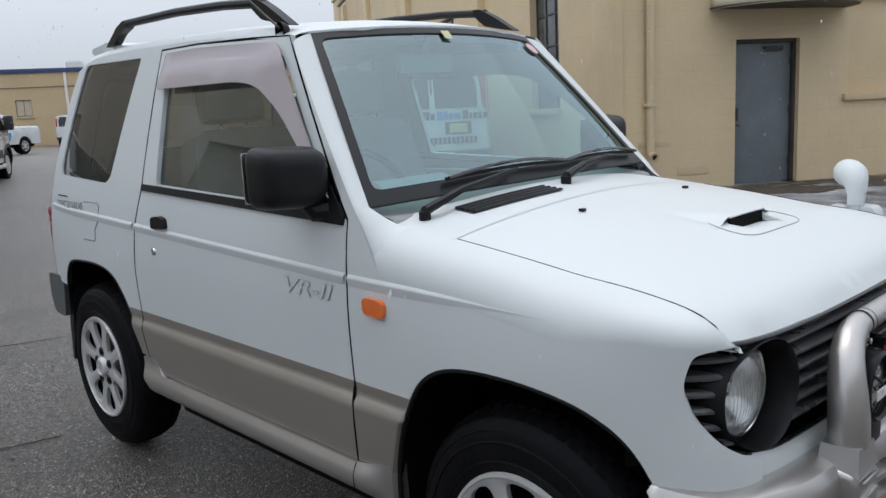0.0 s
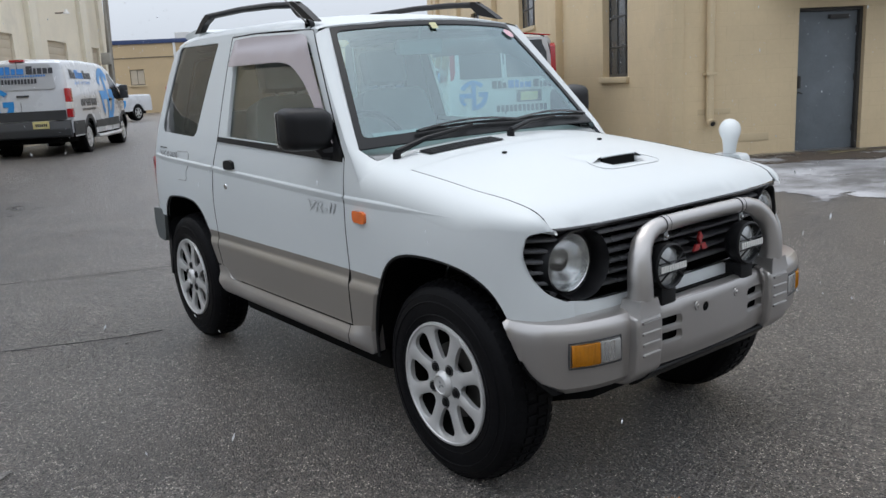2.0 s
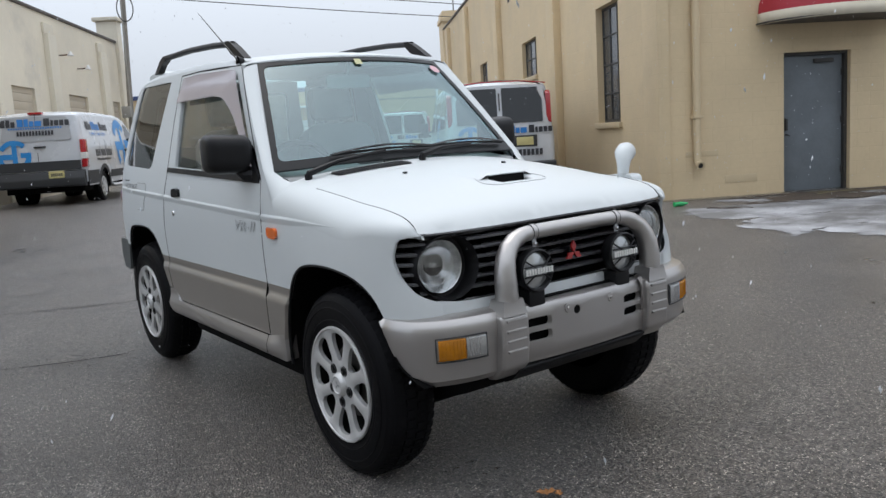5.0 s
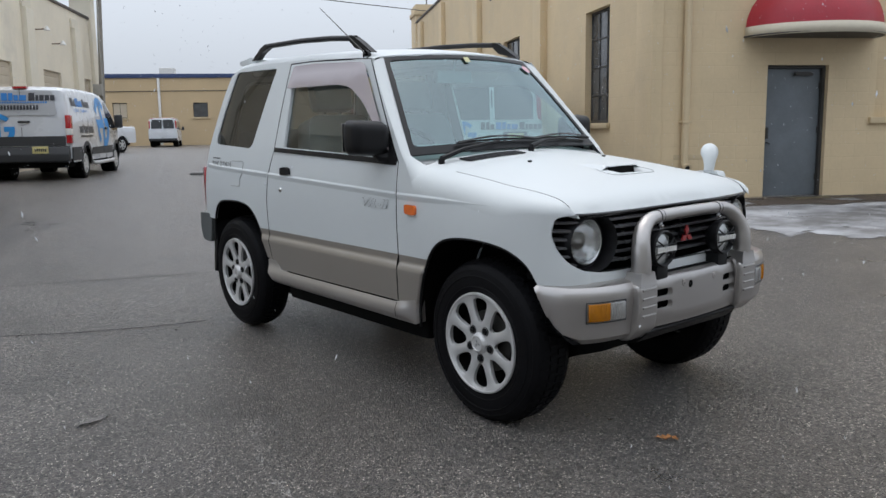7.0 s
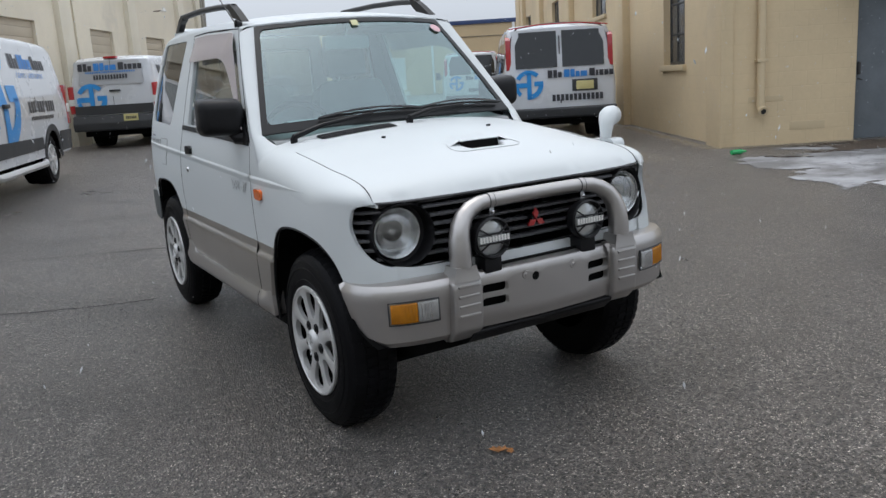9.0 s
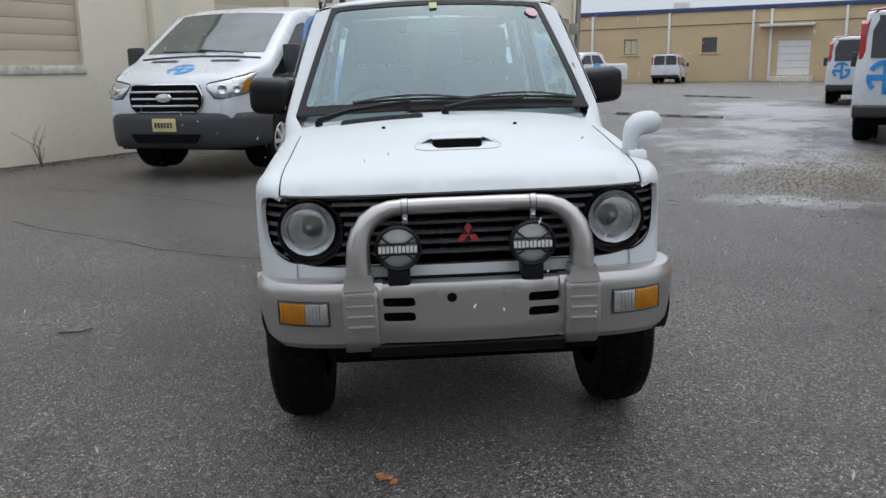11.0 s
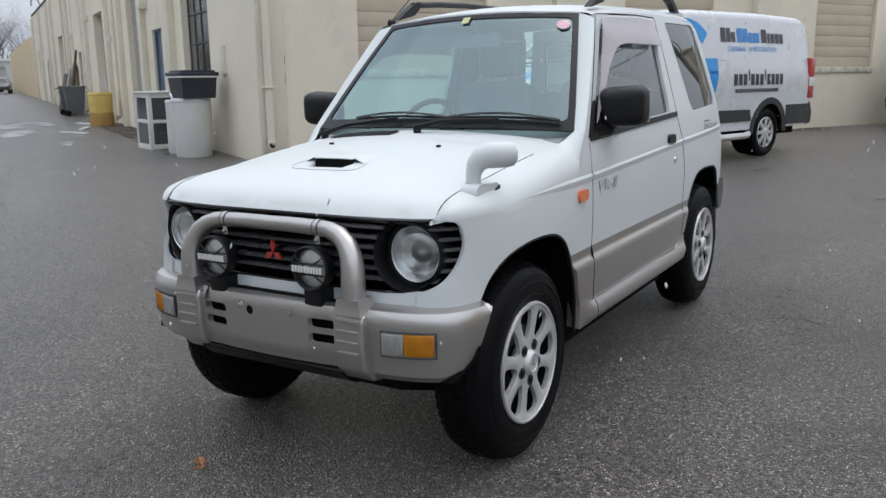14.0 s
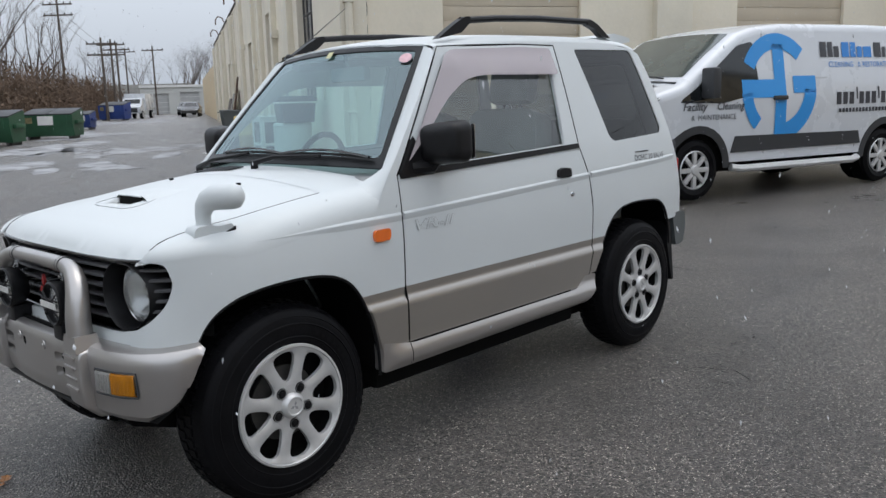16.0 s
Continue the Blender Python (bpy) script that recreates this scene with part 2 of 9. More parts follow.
FARTAN = surface("far_tan_wall", (0.56, 0.42, 0.25), 0.8, var=0.06, scale=0.5, fine=10)
RUST = surface("rusty_iron", (0.12, 0.07, 0.045), 0.85, var=0.3, scale=5, fine=40, bump=0.3)
RED_AWNING = surface("red_canvas_awning", (0.38, 0.02, 0.035), 0.45, var=0.12, scale=2, fine=30, bump=0.1)
CREAM_BAND = surface("cream_awning_valance", (0.62, 0.56, 0.44), 0.6, var=0.1)
SNOW = surface("thin_snow", (0.72, 0.74, 0.77), 0.7, var=0.12, scale=3, fine=30, bump=0.4)
THIN_SNOW = surface("trodden_thin_snow", (0.37, 0.375, 0.39), 0.7, var=0.25, scale=2.2, fine=30, bump=0.3, stain=(0.15, 0.148, 0.148), stain_at=(0.42, 0.60))
GRIT = surface("loose_tan_stones", (0.30, 0.25, 0.18), 0.8, var=0.6, scale=45, fine=120)
MULCH = surface("wet_leaf_litter", (0.075, 0.055, 0.04), 0.85, var=0.4, scale=4, fine=35, bump=0.7)
CRACK = surface("asphalt_crack", (0.02, 0.02, 0.02), 0.8, var=0.2)
LINE_YELLOW = surface("worn_yellow_line", (0.21, 0.175, 0.085), 0.7, var=0.35, scale=8, fine=50)
WORN_BUMP = surface("worn_cream_stripe", (0.15, 0.14, 0.11), 0.75, var=0.5, scale=9, fine=40)
RUBBER_STOP = surface("rubber_stop", (0.03, 0.03, 0.03), 0.75, var=0.2)
VAN_WHITE = surface("white_van_paint", (0.60, 0.62, 0.645), 0.28, var=0.025, scale=1.2, fine=8, coat=0.6)
VAN_TRIM = surface("charcoal_plastic", (0.035, 0.037, 0.04), 0.55, var=0.12, scale=3, fine=60)
VAN_SCREEN = surface("greenish_van_glass", (0.085, 0.10, 0.092), 0.05, spec=1.0, var=0.25, scale=2.2, fine=5)
VAN_GLASS = surface("dark_tinted_glass", (0.012, 0.014, 0.015), 0.06, var=0.05, spec=0.6)
TYRE = surface("tyre_rubber", (0.006, 0.006, 0.007), 0.50, spec=0.09, var=0.25, scale=8, fine=90, bump=0.25, coord="obj", depth=0.004)
ALLOY = surface("silver_alloy", (0.60, 0.60, 0.595), 0.36, metal=0.4, var=0.06, scale=10, fine=60, coord="obj")
TAIL_RED = surface("red_tail_lens", (0.42, 0.015, 0.02), 0.15, var=0.1, coat=0.7)
AMBER = surface("amber_lens", (0.46, 0.17, 0.004), 0.22, var=0.22, scale=25, fine=160, coat=0.15, coord="obj")
CHROME = surface("chrome", (0.7, 0.7, 0.71), 0.12, metal=1.0, var=0.03)
LENS = surface("headlamp_lens", (0.58, 0.60, 0.60), 0.16, metal=0.65, var=0.2, scale=9, fine=60, coat=1.0, coord="obj")
LOGO_BLUE = surface("logo_blue", (0.025, 0.27, 0.66), 0.35, var=0.03)
INK = surface("dark_lettering", (0.035, 0.037, 0.045), 0.4, var=0.05)
INK_BLUE = surface("blue_lettering", (0.03, 0.22, 0.60), 0.4, var=0.05)
GREY_PANEL = surface("grey_printed_panel", (0.42, 0.43, 0.445), 0.35, var=0.04)
PLATE = surface("cream_licence_plate", (0.62, 0.55, 0.25), 0.4, var=0.08, scale=9)
# near-black for joints and backings; also stands for shade inside recesses
BLACK = surface("black_gap_and_shade", (0.005, 0.005, 0.005), 0.9, spec=0.1, var=0.1)
GREEN_BIN = surface("green_dumpster_paint", (0.02, 0.085, 0.04), 0.5, var=0.2, scale=2, fine=25)
BLUE_BIN = surface("blue_dumpster_paint", (0.02, 0.05, 0.21), 0.5, var=0.2, scale=2, fine=25)
POLY = surface("translucent_white_drum", (0.62, 0.62, 0.60), 0.45, var=0.07, scale=4, fine=30)
YELLOW_POLY = surface("yellow_drum", (0.62, 0.45, 0.13), 0.5, var=0.1, scale=4)
OCHRE_POLY = surface("ochre_drum_base", (0.42, 0.25, 0.07), 0.6, var=0.15, scale=4)
NAVY_POLY = surface("navy_tub", (0.018, 0.02, 0.035), 0.45, var=0.15, scale=4)
GREY_POLY = surface("grey_bin", (0.10, 0.11, 0.11), 0.6, var=0.15)
GREY_POLE = surface("grey_weathered_pole", (0.27, 0.25, 0.22), 0.85, var=0.25, scale=3, fine=30)
WOOD_POLE = surface("weathered_pole", (0.10, 0.08, 0.065), 0.85, var=0.25, scale=3, fine=30)
BARK = surface("grey_brown_bark", (0.11, 0.09, 0.078), 0.9, var=0.25, scale=4, fine=30)
BRUSH = surface("brown_brush", (0.13, 0.085, 0.055), 0.9, var=0.45, scale=1.5, fine=12)
FAR_WHITE = surface("far_white_block", (0.52, 0.52, 0.49), 0.8, var=0.06, scale=0.4, fine=8)
FAR_DOOR = surface("far_garage_door", (0.42, 0.42, 0.41), 0.6, var=0.08)
ROLL_GREY = surface("grey_block_infill", (0.34, 0.33, 0.30), 0.8, var=0.15, scale=2, fine=20, bump=0.3)

# ---- building helpers ----


class Geo:
    """Vertices and faces of one part."""

    def __init__(self):
        self.v, self.f = [], []

    def add(self, v, f, m=None):
        k = len(self.v)
        self.v += [tuple(m @ Vector(p)) if m else tuple(p) for p in v]
        self.f += [tuple(i + k for i in q) for q in f]
        return self

    def box(self, x0, x1, y0, y1, z0, z1, bev=0.0, m=None):
        x0, x1, y0, y1, z0, z1 = min(x0, x1), max(x0, x1), min(y0, y1), max(y0, y1), min(z0, z1), max(z0, z1)
        bev = min(bev, 0.45 * min(x1 - x0, y1 - y0, z1 - z0))
        if bev <= 0:
            v = [(x, y, z) for z in (z0, z1) for y in (y0, y1) for x in (x0, x1)]
            return self.add(v, [(0, 2, 3, 1), (4, 5, 7, 6), (0, 1, 5, 4), (2, 6, 7, 3), (0, 4, 6, 2), (1, 3, 7, 5)], m)
        b = bmesh.new()
        bmesh.ops.create_cube(b, size=1, matrix=Matrix.Translation(((x0 + x1) / 2, (y0 + y1) / 2, (z0 + z1) / 2)) @ Matrix.Diagonal((x1 - x0, y1 - y0, z1 - z0, 1)))
        bmesh.ops.bevel(b, geom=b.edges[:], offset=bev, segments=2, profile=0.6, affect="EDGES")
        self.bm(b, m)
        return self

    def bm(self, b, m=None):
        b.verts.index_update()
        self.add([v.co[:] for v in b.verts], [[v.index for v in f.verts] for f in b.faces], m)
        b.free()
        return self

    def prism(self, poly, lo, hi, axis="x", m=None):
        """A polygon, extruded along an axis. The polygon's two coordinates are the other two axes, in order."""
        def put(a, b, c):
            return {"x": (c, a, b), "y": (a, c, b), "z": (a, b, c)}[axis]
        n = len(poly)
        v = [put(a, b, lo) for a, b in poly] + [put(a, b, hi) for a, b in poly]
        f = [tuple(range(n))[::-1], tuple(range(n, 2 * n))] + [(i, (i + 1) % n, n + (i + 1) % n, n + i) for i in range(n)]
        return self.add(v, f, m)

    def tube(self, pts, r, n=10, m=None, cap=True):
        """A tube along points; r is one radius or one for each point."""
        pts = [Vector(p) for p in pts]
        rs = r if isinstance(r, (list, tuple)) else [r] * len(pts)
        v, f, ref = [], [], None
        for i, p in enumerate(pts):
            d = (pts[min(i + 1, len(pts) - 1)] - pts[max(i - 1, 0)]).normalized()
            if ref is None:
                ref = Vector((0, 0, 1)) if abs(d.z) < 0.9 else Vector((1, 0, 0))
            a = d.cross(ref).normalized()
            b = a.cross(d).normalized()
            ref = b
            v += [tuple(p + rs[i] * (math.cos(t) * a + math.sin(t) * b)) for t in (2 * math.pi * k / n for k in range(n))]
        for i in range(len(pts) - 1):
            f += [(i * n + k, i * n + (k + 1) % n, (i + 1) * n + (k + 1) % n, (i + 1) * n + k) for k in range(n)]
        if cap:
            f += [tuple(range(n))[::-1], tuple(range((len(pts) - 1) * n, len(pts) * n))]
        return self.add(v, f, m)

    def lathe(self, prof, n=32, axis="x", m=None):
        """Profile of (radius, place along axis), turned round the axis."""
        v, f = [], []
        for r, a in prof:
            for k in range(n):
                c, s = r * math.cos(2 * math.pi * k / n), r * math.sin(2 * math.pi * k / n)
                v.append({"x": (a, c, s), "y": (c, a, s), "z": (c, s, a)}[axis])
        for i in range(len(prof) - 1):
            f += [(i * n + k, i * n + (k + 1) % n, (i + 1) * n + (k + 1) % n, (i + 1) * n + k) for k in range(n)]
        return self.add(v, f, m)

    def strip(self, rows, m=None):
        """Quads between rows of points of equal length."""
        n = len(rows[0])
        v = [p for r in rows for p in r]
        f = [(i * n + k, i * n + k + 1, (i + 1) * n + k + 1, (i + 1) * n + k) for i in range(len(rows) - 1) for k in range(n - 1)]
        return self.add(v, f, m)

    def mirror(self):
        k = len(self.v)
        self.v += [(-x, y, z) for x, y, z in self.v[:k]]
        self.f += [tuple(i + k for i in q[::-1]) for q in self.f[:]]
        return self

    def mesh(self, name, material, smooth=35):
        me = bpy.data.meshes.new(name)
        me.from_pydata(self.v, [], self.f)
        me.materials.append(material)
        b = bmesh.new()
        b.from_mesh(me)
        bmesh.ops.recalc_face_normals(b, faces=b.faces)
        b.to_mesh(me)
        b.free()
        if smooth:
            me.shade_smooth()
            me.set_sharp_from_angle(angle=radians(smooth))
        return me


def part(name, geo, material, parent, label="", smooth=35):
    ob = new(name, geo.mesh(name, material, smooth))
    ob.parent = parent
    if label:
        ob["label"] = label
    return ob


def thing(name, m, label, category, group="", kind=""):
    ob = new(name)
    ob.matrix_basis = m
    ob.empty_display_size = 0.2
    return tagged(ob, label, category, group, kind)


def solid(name, geo, material, label, category, m=None, group="", kind="", smooth=35):
    """A top-level thing that is one mesh."""
    ob = new(name, geo.mesh(name, material, smooth))
    if m:
        ob.matrix_basis = m
    return tagged(ob, label, category, group, kind)


def inside(p, poly):
    x, y = p
    hit = False
    for i in range(len(poly)):
        (x1, y1), (x2, y2) = poly[i], poly[i - 1]
        if (y1 > y) != (y2 > y) and x < (x2 - x1) * (y - y1) / (y2 - y1) + x1:
            hit = not hit
    return hit


def dense(poly, step, closed=True):
    out = []
    n = len(poly)
    for i in range(n if closed else n - 1):
        a, b = Vector(poly[i]), Vector(poly[(i + 1) % n])
        k = max(1, int((b - a).length / step))
        out += [tuple(a.lerp(b, j / k)) for j in range(k)]
    if not closed:
        out.append(tuple(poly[-1]))
    return out


def rounded(poly, r, n=4):
    """The polygon with its corners rounded; r is one radius or one for each corner."""
    out = []
    for i, p in enumerate(poly):
        p, a, b = Vector(p), Vector(poly[i - 1]), Vector(poly[(i + 1) % len(poly)])
        ri = r[i] if isinstance(r, (list, tuple)) else r
        da, db = a - p, b - p
        k = min(ri, 0.45 * da.length, 0.45 * db.length)
        if k < 1e-5:
            out.append(tuple(p))
            continue
        s, e = p + da.normalized() * k, p + db.normalized() * k
        out += [tuple((1 - t) ** 2 * s + 2 * t * (1 - t) * p + t * t * e) for t in (j / n for j in range(n + 1))]
    return out


from mathutils import geometry as mgeo


def sheet(outline, holes, fn, step=0.05, lip=0.012, flip=False):
    """A curved panel: a flat outline with holes, carried onto fn(a, b) -> place, its edges turned in by a lip."""
    loops = [dense(outline, step)] + [dense(h, step) for h in holes]
    pts, edges = [], []
    for lp in loops:
        k = len(pts)
        pts += [Vector(p) for p in lp]
        edges += [(k + i, k + (i + 1) % len(lp)) for i in range(len(lp))]
    xs, ys = [p[0] for p in outline], [p[1] for p in outline]
    nx, ny = int((max(xs) - min(xs)) / step), int((max(ys) - min(ys)) / step)
    rim = [p.copy() for p in pts]
    for i in range(1, nx + 1):
        for j in range(1, ny + 1):
            p = (min(xs) + (i - 0.5 + 0.25 * (j % 2)) * step, min(ys) + (j - 0.5) * step)
            if inside(p, outline) and not any(inside(p, h) for h in holes):
                if min((q - Vector(p)).length_squared for q in rim) > (0.5 * step) ** 2:
                    pts.append(Vector(p))
    v2, _, f2, *_ = mgeo.delaunay_2d_cdt(pts, edges, [], 0, 1e-6)
    faces = []
    for f in f2:
        c = sum((v2[i] for i in f), Vector((0, 0))) / len(f)
        if inside(c, outline) and not any(inside(c, h) for h in holes):
            faces.append(tuple(f))
    e = 1e-3
    place = [Vector(fn(*p)) for p in v2]
    norm = []
    for p in v2:
        da = Vector(fn(p[0] + e, p[1])) - Vector(fn(p[0] - e, p[1]))
        db = Vector(fn(p[0], p[1] + e)) - Vector(fn(p[0], p[1] - e))
        nn = da.cross(db)
        norm.append((-nn if flip else nn).normalized())
    if flip:
        faces = [f[::-1] for f in faces]
    return place, faces, norm, lip


def panel(name, sheets, material, parent, label="", sides=(1,)):
    """One mesh of one or more sheets, with the normals of the true surface and turned-in edges."""
    V, F, N = [], [], []
    for place, faces, norm, lip in sheets:
        for sgn in sides:
            k = len(V)
            V += [(sgn * p.x, p.y, p.z) for p in place]
            N += [(sgn * q.x, q.y, q.z) for q in norm]
            F += [tuple(i + k for i in (f if sgn == 1 else f[::-1])) for f in faces]
            if lip:
                count = {}
                for f in faces:
                    for a, b in zip(f, f[1:] + f[:1]):
                        count[(a, b)] = 1
                low = {}
                for a, b in [q for q in count if (q[1], q[0]) not in count]:
                    for i in (a, b):
                        if i not in low:
                            low[i] = len(V)
                            p = place[i] - norm[i] * lip
                            V.append((sgn * p.x, p.y, p.z)), N.append((sgn * norm[i].x, norm[i].y, norm[i].z))
                    q = (a + k, low[a], low[b], b + k)
                    F.append(q if sgn == 1 else q[::-1])
    me = bpy.data.meshes.new(name)
    me.from_pydata(V, [], F)
    me.materials.append(material)
    me.shade_smooth()
    me.normals_split_custom_set_from_vertices(N)
    ob = new(name, me)
    ob.parent = parent
    if label:
        ob["label"] = label
    return ob


SITE = pose(0, 0, 0, 0, 0, -30)


def smoothstep(a, b, x):
    t = min(1.0, max(0.0, (x - a) / (b - a)))
    return t * t * (3 - 2 * t)


def ground_z(x, y):
    u, v = 0.866 * x - 0.5 * y, 0.5 * x + 0.866 * y
    z = 0.06 * smoothstep(2, 7, -u) + 0.09 * smoothstep(5, 14, v) * smoothstep(0, 5, -u) * smoothstep(50, 25, v) + 0.0022 * max(0, -u - 25)
    return z + 0.015 * x * math.exp(-(x * x + y * y) / 16)


def at(u, v, turn=0.0, dz=0.0):
    """A pose on the ground, in the buildings' own axes: u to the east, v along the yard."""
    p = SITE @ Vector((u, v, 0))
    return pose(p.x, p.y, ground_z(p.x, p.y) + dz, 0, 0, -30 + turn)

# ---- ground ----


def spread(a):
    return math.copysign(abs(a) ** 2.6 * 700 + abs(a) * 14, a)


def make_ground():
    n = 150
    ax = [spread(-1 + 2 * i / n) for i in range(n + 1)]
    g = Geo()
    g.strip([[(x, y, ground_z(x, y)) for x in ax] for y in ax])
    solid("ground", g, ASPHALT, "worn dark grey asphalt yard, wet and speckled with stone", "asphalt", kind="structure", smooth=180)


make_ground()


def ribbon(pts, w, lift=0.004):
    """A thin ragged strip on the ground along points in the yard's axes."""
    g, rows = Geo(), []
    for i, (a, b) in enumerate(dense(pts, 0.12, False)):
        k = w * (0.6 + 0.8 * noise.random())
        j = 0.05 * noise.noise(Vector((a * 1.7, b * 1.7, 3)))
        p, q = SITE @ Vector((a + j, b - k / 2 + j, 0)), SITE @ Vector((a + j, b + k / 2 + j, 0))
        rows.append([(p.x, p.y, ground_z(p.x, p.y) + lift), (q.x, q.y, ground_z(q.x, q.y) + lift)])
    return g.strip(rows)


def blot(u0, u1, v0, v1, step, cut, scale, seed, lift=0.005, stretch=1.0):
    """A ragged patch lying on the ground inside a stretch of the yard."""
    g = Geo()
    nu, nv = int((u1 - u0) / step), int((v1 - v0) / step)
    idx = {}

    def vert(i, j):
        if (i, j) not in idx:
            p = SITE @ Vector((u0 + (i + 0.4 * noise.noise(Vector((i, j, seed)))) * step, v0 + (j + 0.4 * noise.noise(Vector((j, i, seed)))) * step, 0))
            idx[(i, j)] = len(g.v)
            g.v.append((p.x, p.y, ground_z(p.x, p.y) + lift))
        return idx[(i, j)]
    for i in range(nu):
        for j in range(nv):
            a, b = (i + 0.5) / nu, (j + 0.5) / nv
            edge = min(1.0, 5 * min(a, 1 - a, b, 1 - b))
            q = Vector((u0 + a * (u1 - u0), (v0 + b * (v1 - v0)) * stretch, seed)) * scale
            s = noise.fractal(q, 0.7, 2.2, 6) * 0.5 + 0.5
            if s * edge > cut:
                g.f.append((vert(i, j), vert(i + 1, j), vert(i + 1, j + 1), vert(i, j + 1)))
    return g


SNOWS = [
    (3.65, 7.6, 2.85, 6.7, 0.04, 0.33, 0.9, 97, 1.5),
    (4.3, 12.5, 4.6, 7.4, 0.045, 0.36, 0.8, 11, 2.2), (3.9, 10.5, 2.4, 6.6, 0.05, 0.44, 0.7, 65, 1.6),
    (-48, -14, -14, -2.5, 0.14, 0.47, 0.25, 31, 2.0), (-100, -45, -16, -1, 0.35, 0.47, 0.12, 41, 2.0),
    (-27, -11.5, -6.5, 0.6, 0.09, 0.52, 0.42, 51, 2.6),
]
for u0, u1, v0, v1, st, cut, sc, sd, stretch in SNOWS:
    solid("snow_patch", blot(u0, u1, v0, v1, st, cut, sc, sd, stretch=stretch), THIN_SNOW, "thin patch of trodden snow and ice on asphalt", "snow", kind="stuff", smooth=180)


def lin_xy(pts, f):
    """A place along a line of points, f from 0 to 1."""
    i = min(int(f * (len(pts) - 1)), len(pts) - 2)
    w = f * (len(pts) - 1) - i
    return tuple(a + (b - a) * w for a, b in zip(pts[i], pts[i + 1]))


def grit(n, u, v, su, sv, seed):
    """Loose small stones strewn round a place in the yard."""
    rnd, g = random.Random(seed), Geo()
    for _ in range(n):
        p = SITE @ Vector((rnd.gauss(u, su), rnd.gauss(v, sv), 0))
        r, z = rnd.uniform(0.005, 0.015), ground_z(p.x, p.y)
        a = rnd.uniform(0, 6.3)
        ring = [(p.x + r * rnd.uniform(0.7, 1.2) * math.cos(a + k * 1.571), p.y + r * rnd.uniform(0.7, 1.2) * math.sin(a + k * 1.571), z + r * 0.25) for k in range(4)]
        g.add(ring + [(p.x, p.y, z + r * 0.75), (p.x, p.y, z - 0.004)], [(0, 1, 4), (1, 2, 4), (2, 3, 4), (3, 0, 4), (1, 0, 5), (2, 1, 5), (3, 2, 5), (0, 3, 5)])
    return g


solid("loose_grit", grit(3600, 1.75, 6.5, 0.65, 1.3, 81), GRIT, "tan grit and mud spread over the wet asphalt", "gravel", kind="stuff", smooth=180)
rnd = random.Random(83)
crack_stones = Geo()
for k in range(150):
    f = rnd.random()
    x, y = lin_xy(((-1.33, -0.42), (-1.42, -0.62), (-1.56, -1.02), (-1.565, -1.15), (-1.58, -1.30), (-1.60, -1.50), (-1.66, -1.72)), f)
    x, y, r = x + rnd.gauss(0, 0.012), y + rnd.gauss(0, 0.012), rnd.uniform(0.003, 0.008)
    z = ground_z(x, y)
    crack_stones.add([(x + r * rnd.uniform(0.7, 1.3) * math.cos(k + j * 1.571), y + r * rnd.uniform(0.7, 1.3) * math.sin(k + j * 1.571), z + 0.001) for j in range(4)] + [(x, y, z + r * 0.6)], [(0, 1, 4), (1, 2, 4), (2, 3, 4), (3, 0, 4)])
solid("crack_stones", crack_stones, surface("pale_stone_chips", (0.30, 0.285, 0.265), 0.8, var=0.4, scale=40, fine=150), "pale stone chips lying along a hairline crack", "gravel", kind="stuff", smooth=0)
rnd = random.Random(84)
foot = Geo()
for k in range(5200):
    u_, v_ = -8.27 + min(1.5, abs(rnd.gauss(0, 0.34))), rnd.uniform(1.0, 13.0)
    p, r, a = SITE @ Vector((u_, v_, 0)), rnd.uniform(0.006, 0.020), rnd.uniform(0, 6.3)
    z = ground_z(p.x, p.y)
    foot.add([(p.x + r * rnd.uniform(0.6, 1.4) * math.cos(a + j * 1.571), p.y + r * rnd.uniform(0.6, 1.4) * math.sin(a + j * 1.571), z + rnd.uniform(0.001, 0.5 * r)) for j in range(4)] + [(p.x, p.y, z + r * rnd.uniform(0.3, 0.8))], [(0, 1, 4), (1, 2, 4), (2, 3, 4), (3, 0, 4)])
crumbs = Geo()
for k in range(2600):
    if k % 2:
        u_, v_ = rnd.uniform(4.5, 6.4), 7.57 - min(0.6, abs(rnd.gauss(0, 0.10)))
    else:
        u_, v_ = 4.46 - min(0.6, abs(rnd.gauss(0, 0.12))), rnd.uniform(7.5, 13.0)
    p, r, a = SITE @ Vector((u_, v_, 0)), rnd.uniform(0.005, 0.022), rnd.uniform(0, 6.3)
    z = ground_z(p.x, p.y)
    crumbs.add([(p.x + r * rnd.uniform(0.6, 1.4) * math.cos(a + j * 1.571), p.y + r * rnd.uniform(0.6, 1.4) * math.sin(a + j * 1.571), z + rnd.uniform(0.001, 0.5 * r)) for j in range(4)] + [(p.x, p.y, z + r * rnd.uniform(0.4, 1.0))], [(0, 1, 4), (1, 2, 4), (2, 3, 4), (3, 0, 4)])
solid("wall_crumbs", crumbs, GRIT, "tan crumbs and dry litter along the foot of the tan wall", "gravel", kind="stuff", smooth=0)
solid("leaf_litter", foot, MULCH, "wet dark leaf litter and grit along the wall foot", "litter", kind="stuff", smooth=0)
solid("leaf_litter", blot(-24, -8.2, 0.1, 1.2, 0.05, 0.44, 1.3, 72, 0.008), MULCH, "wet dark leaf litter along the wall foot", "litter", kind="stuff", smooth=180)
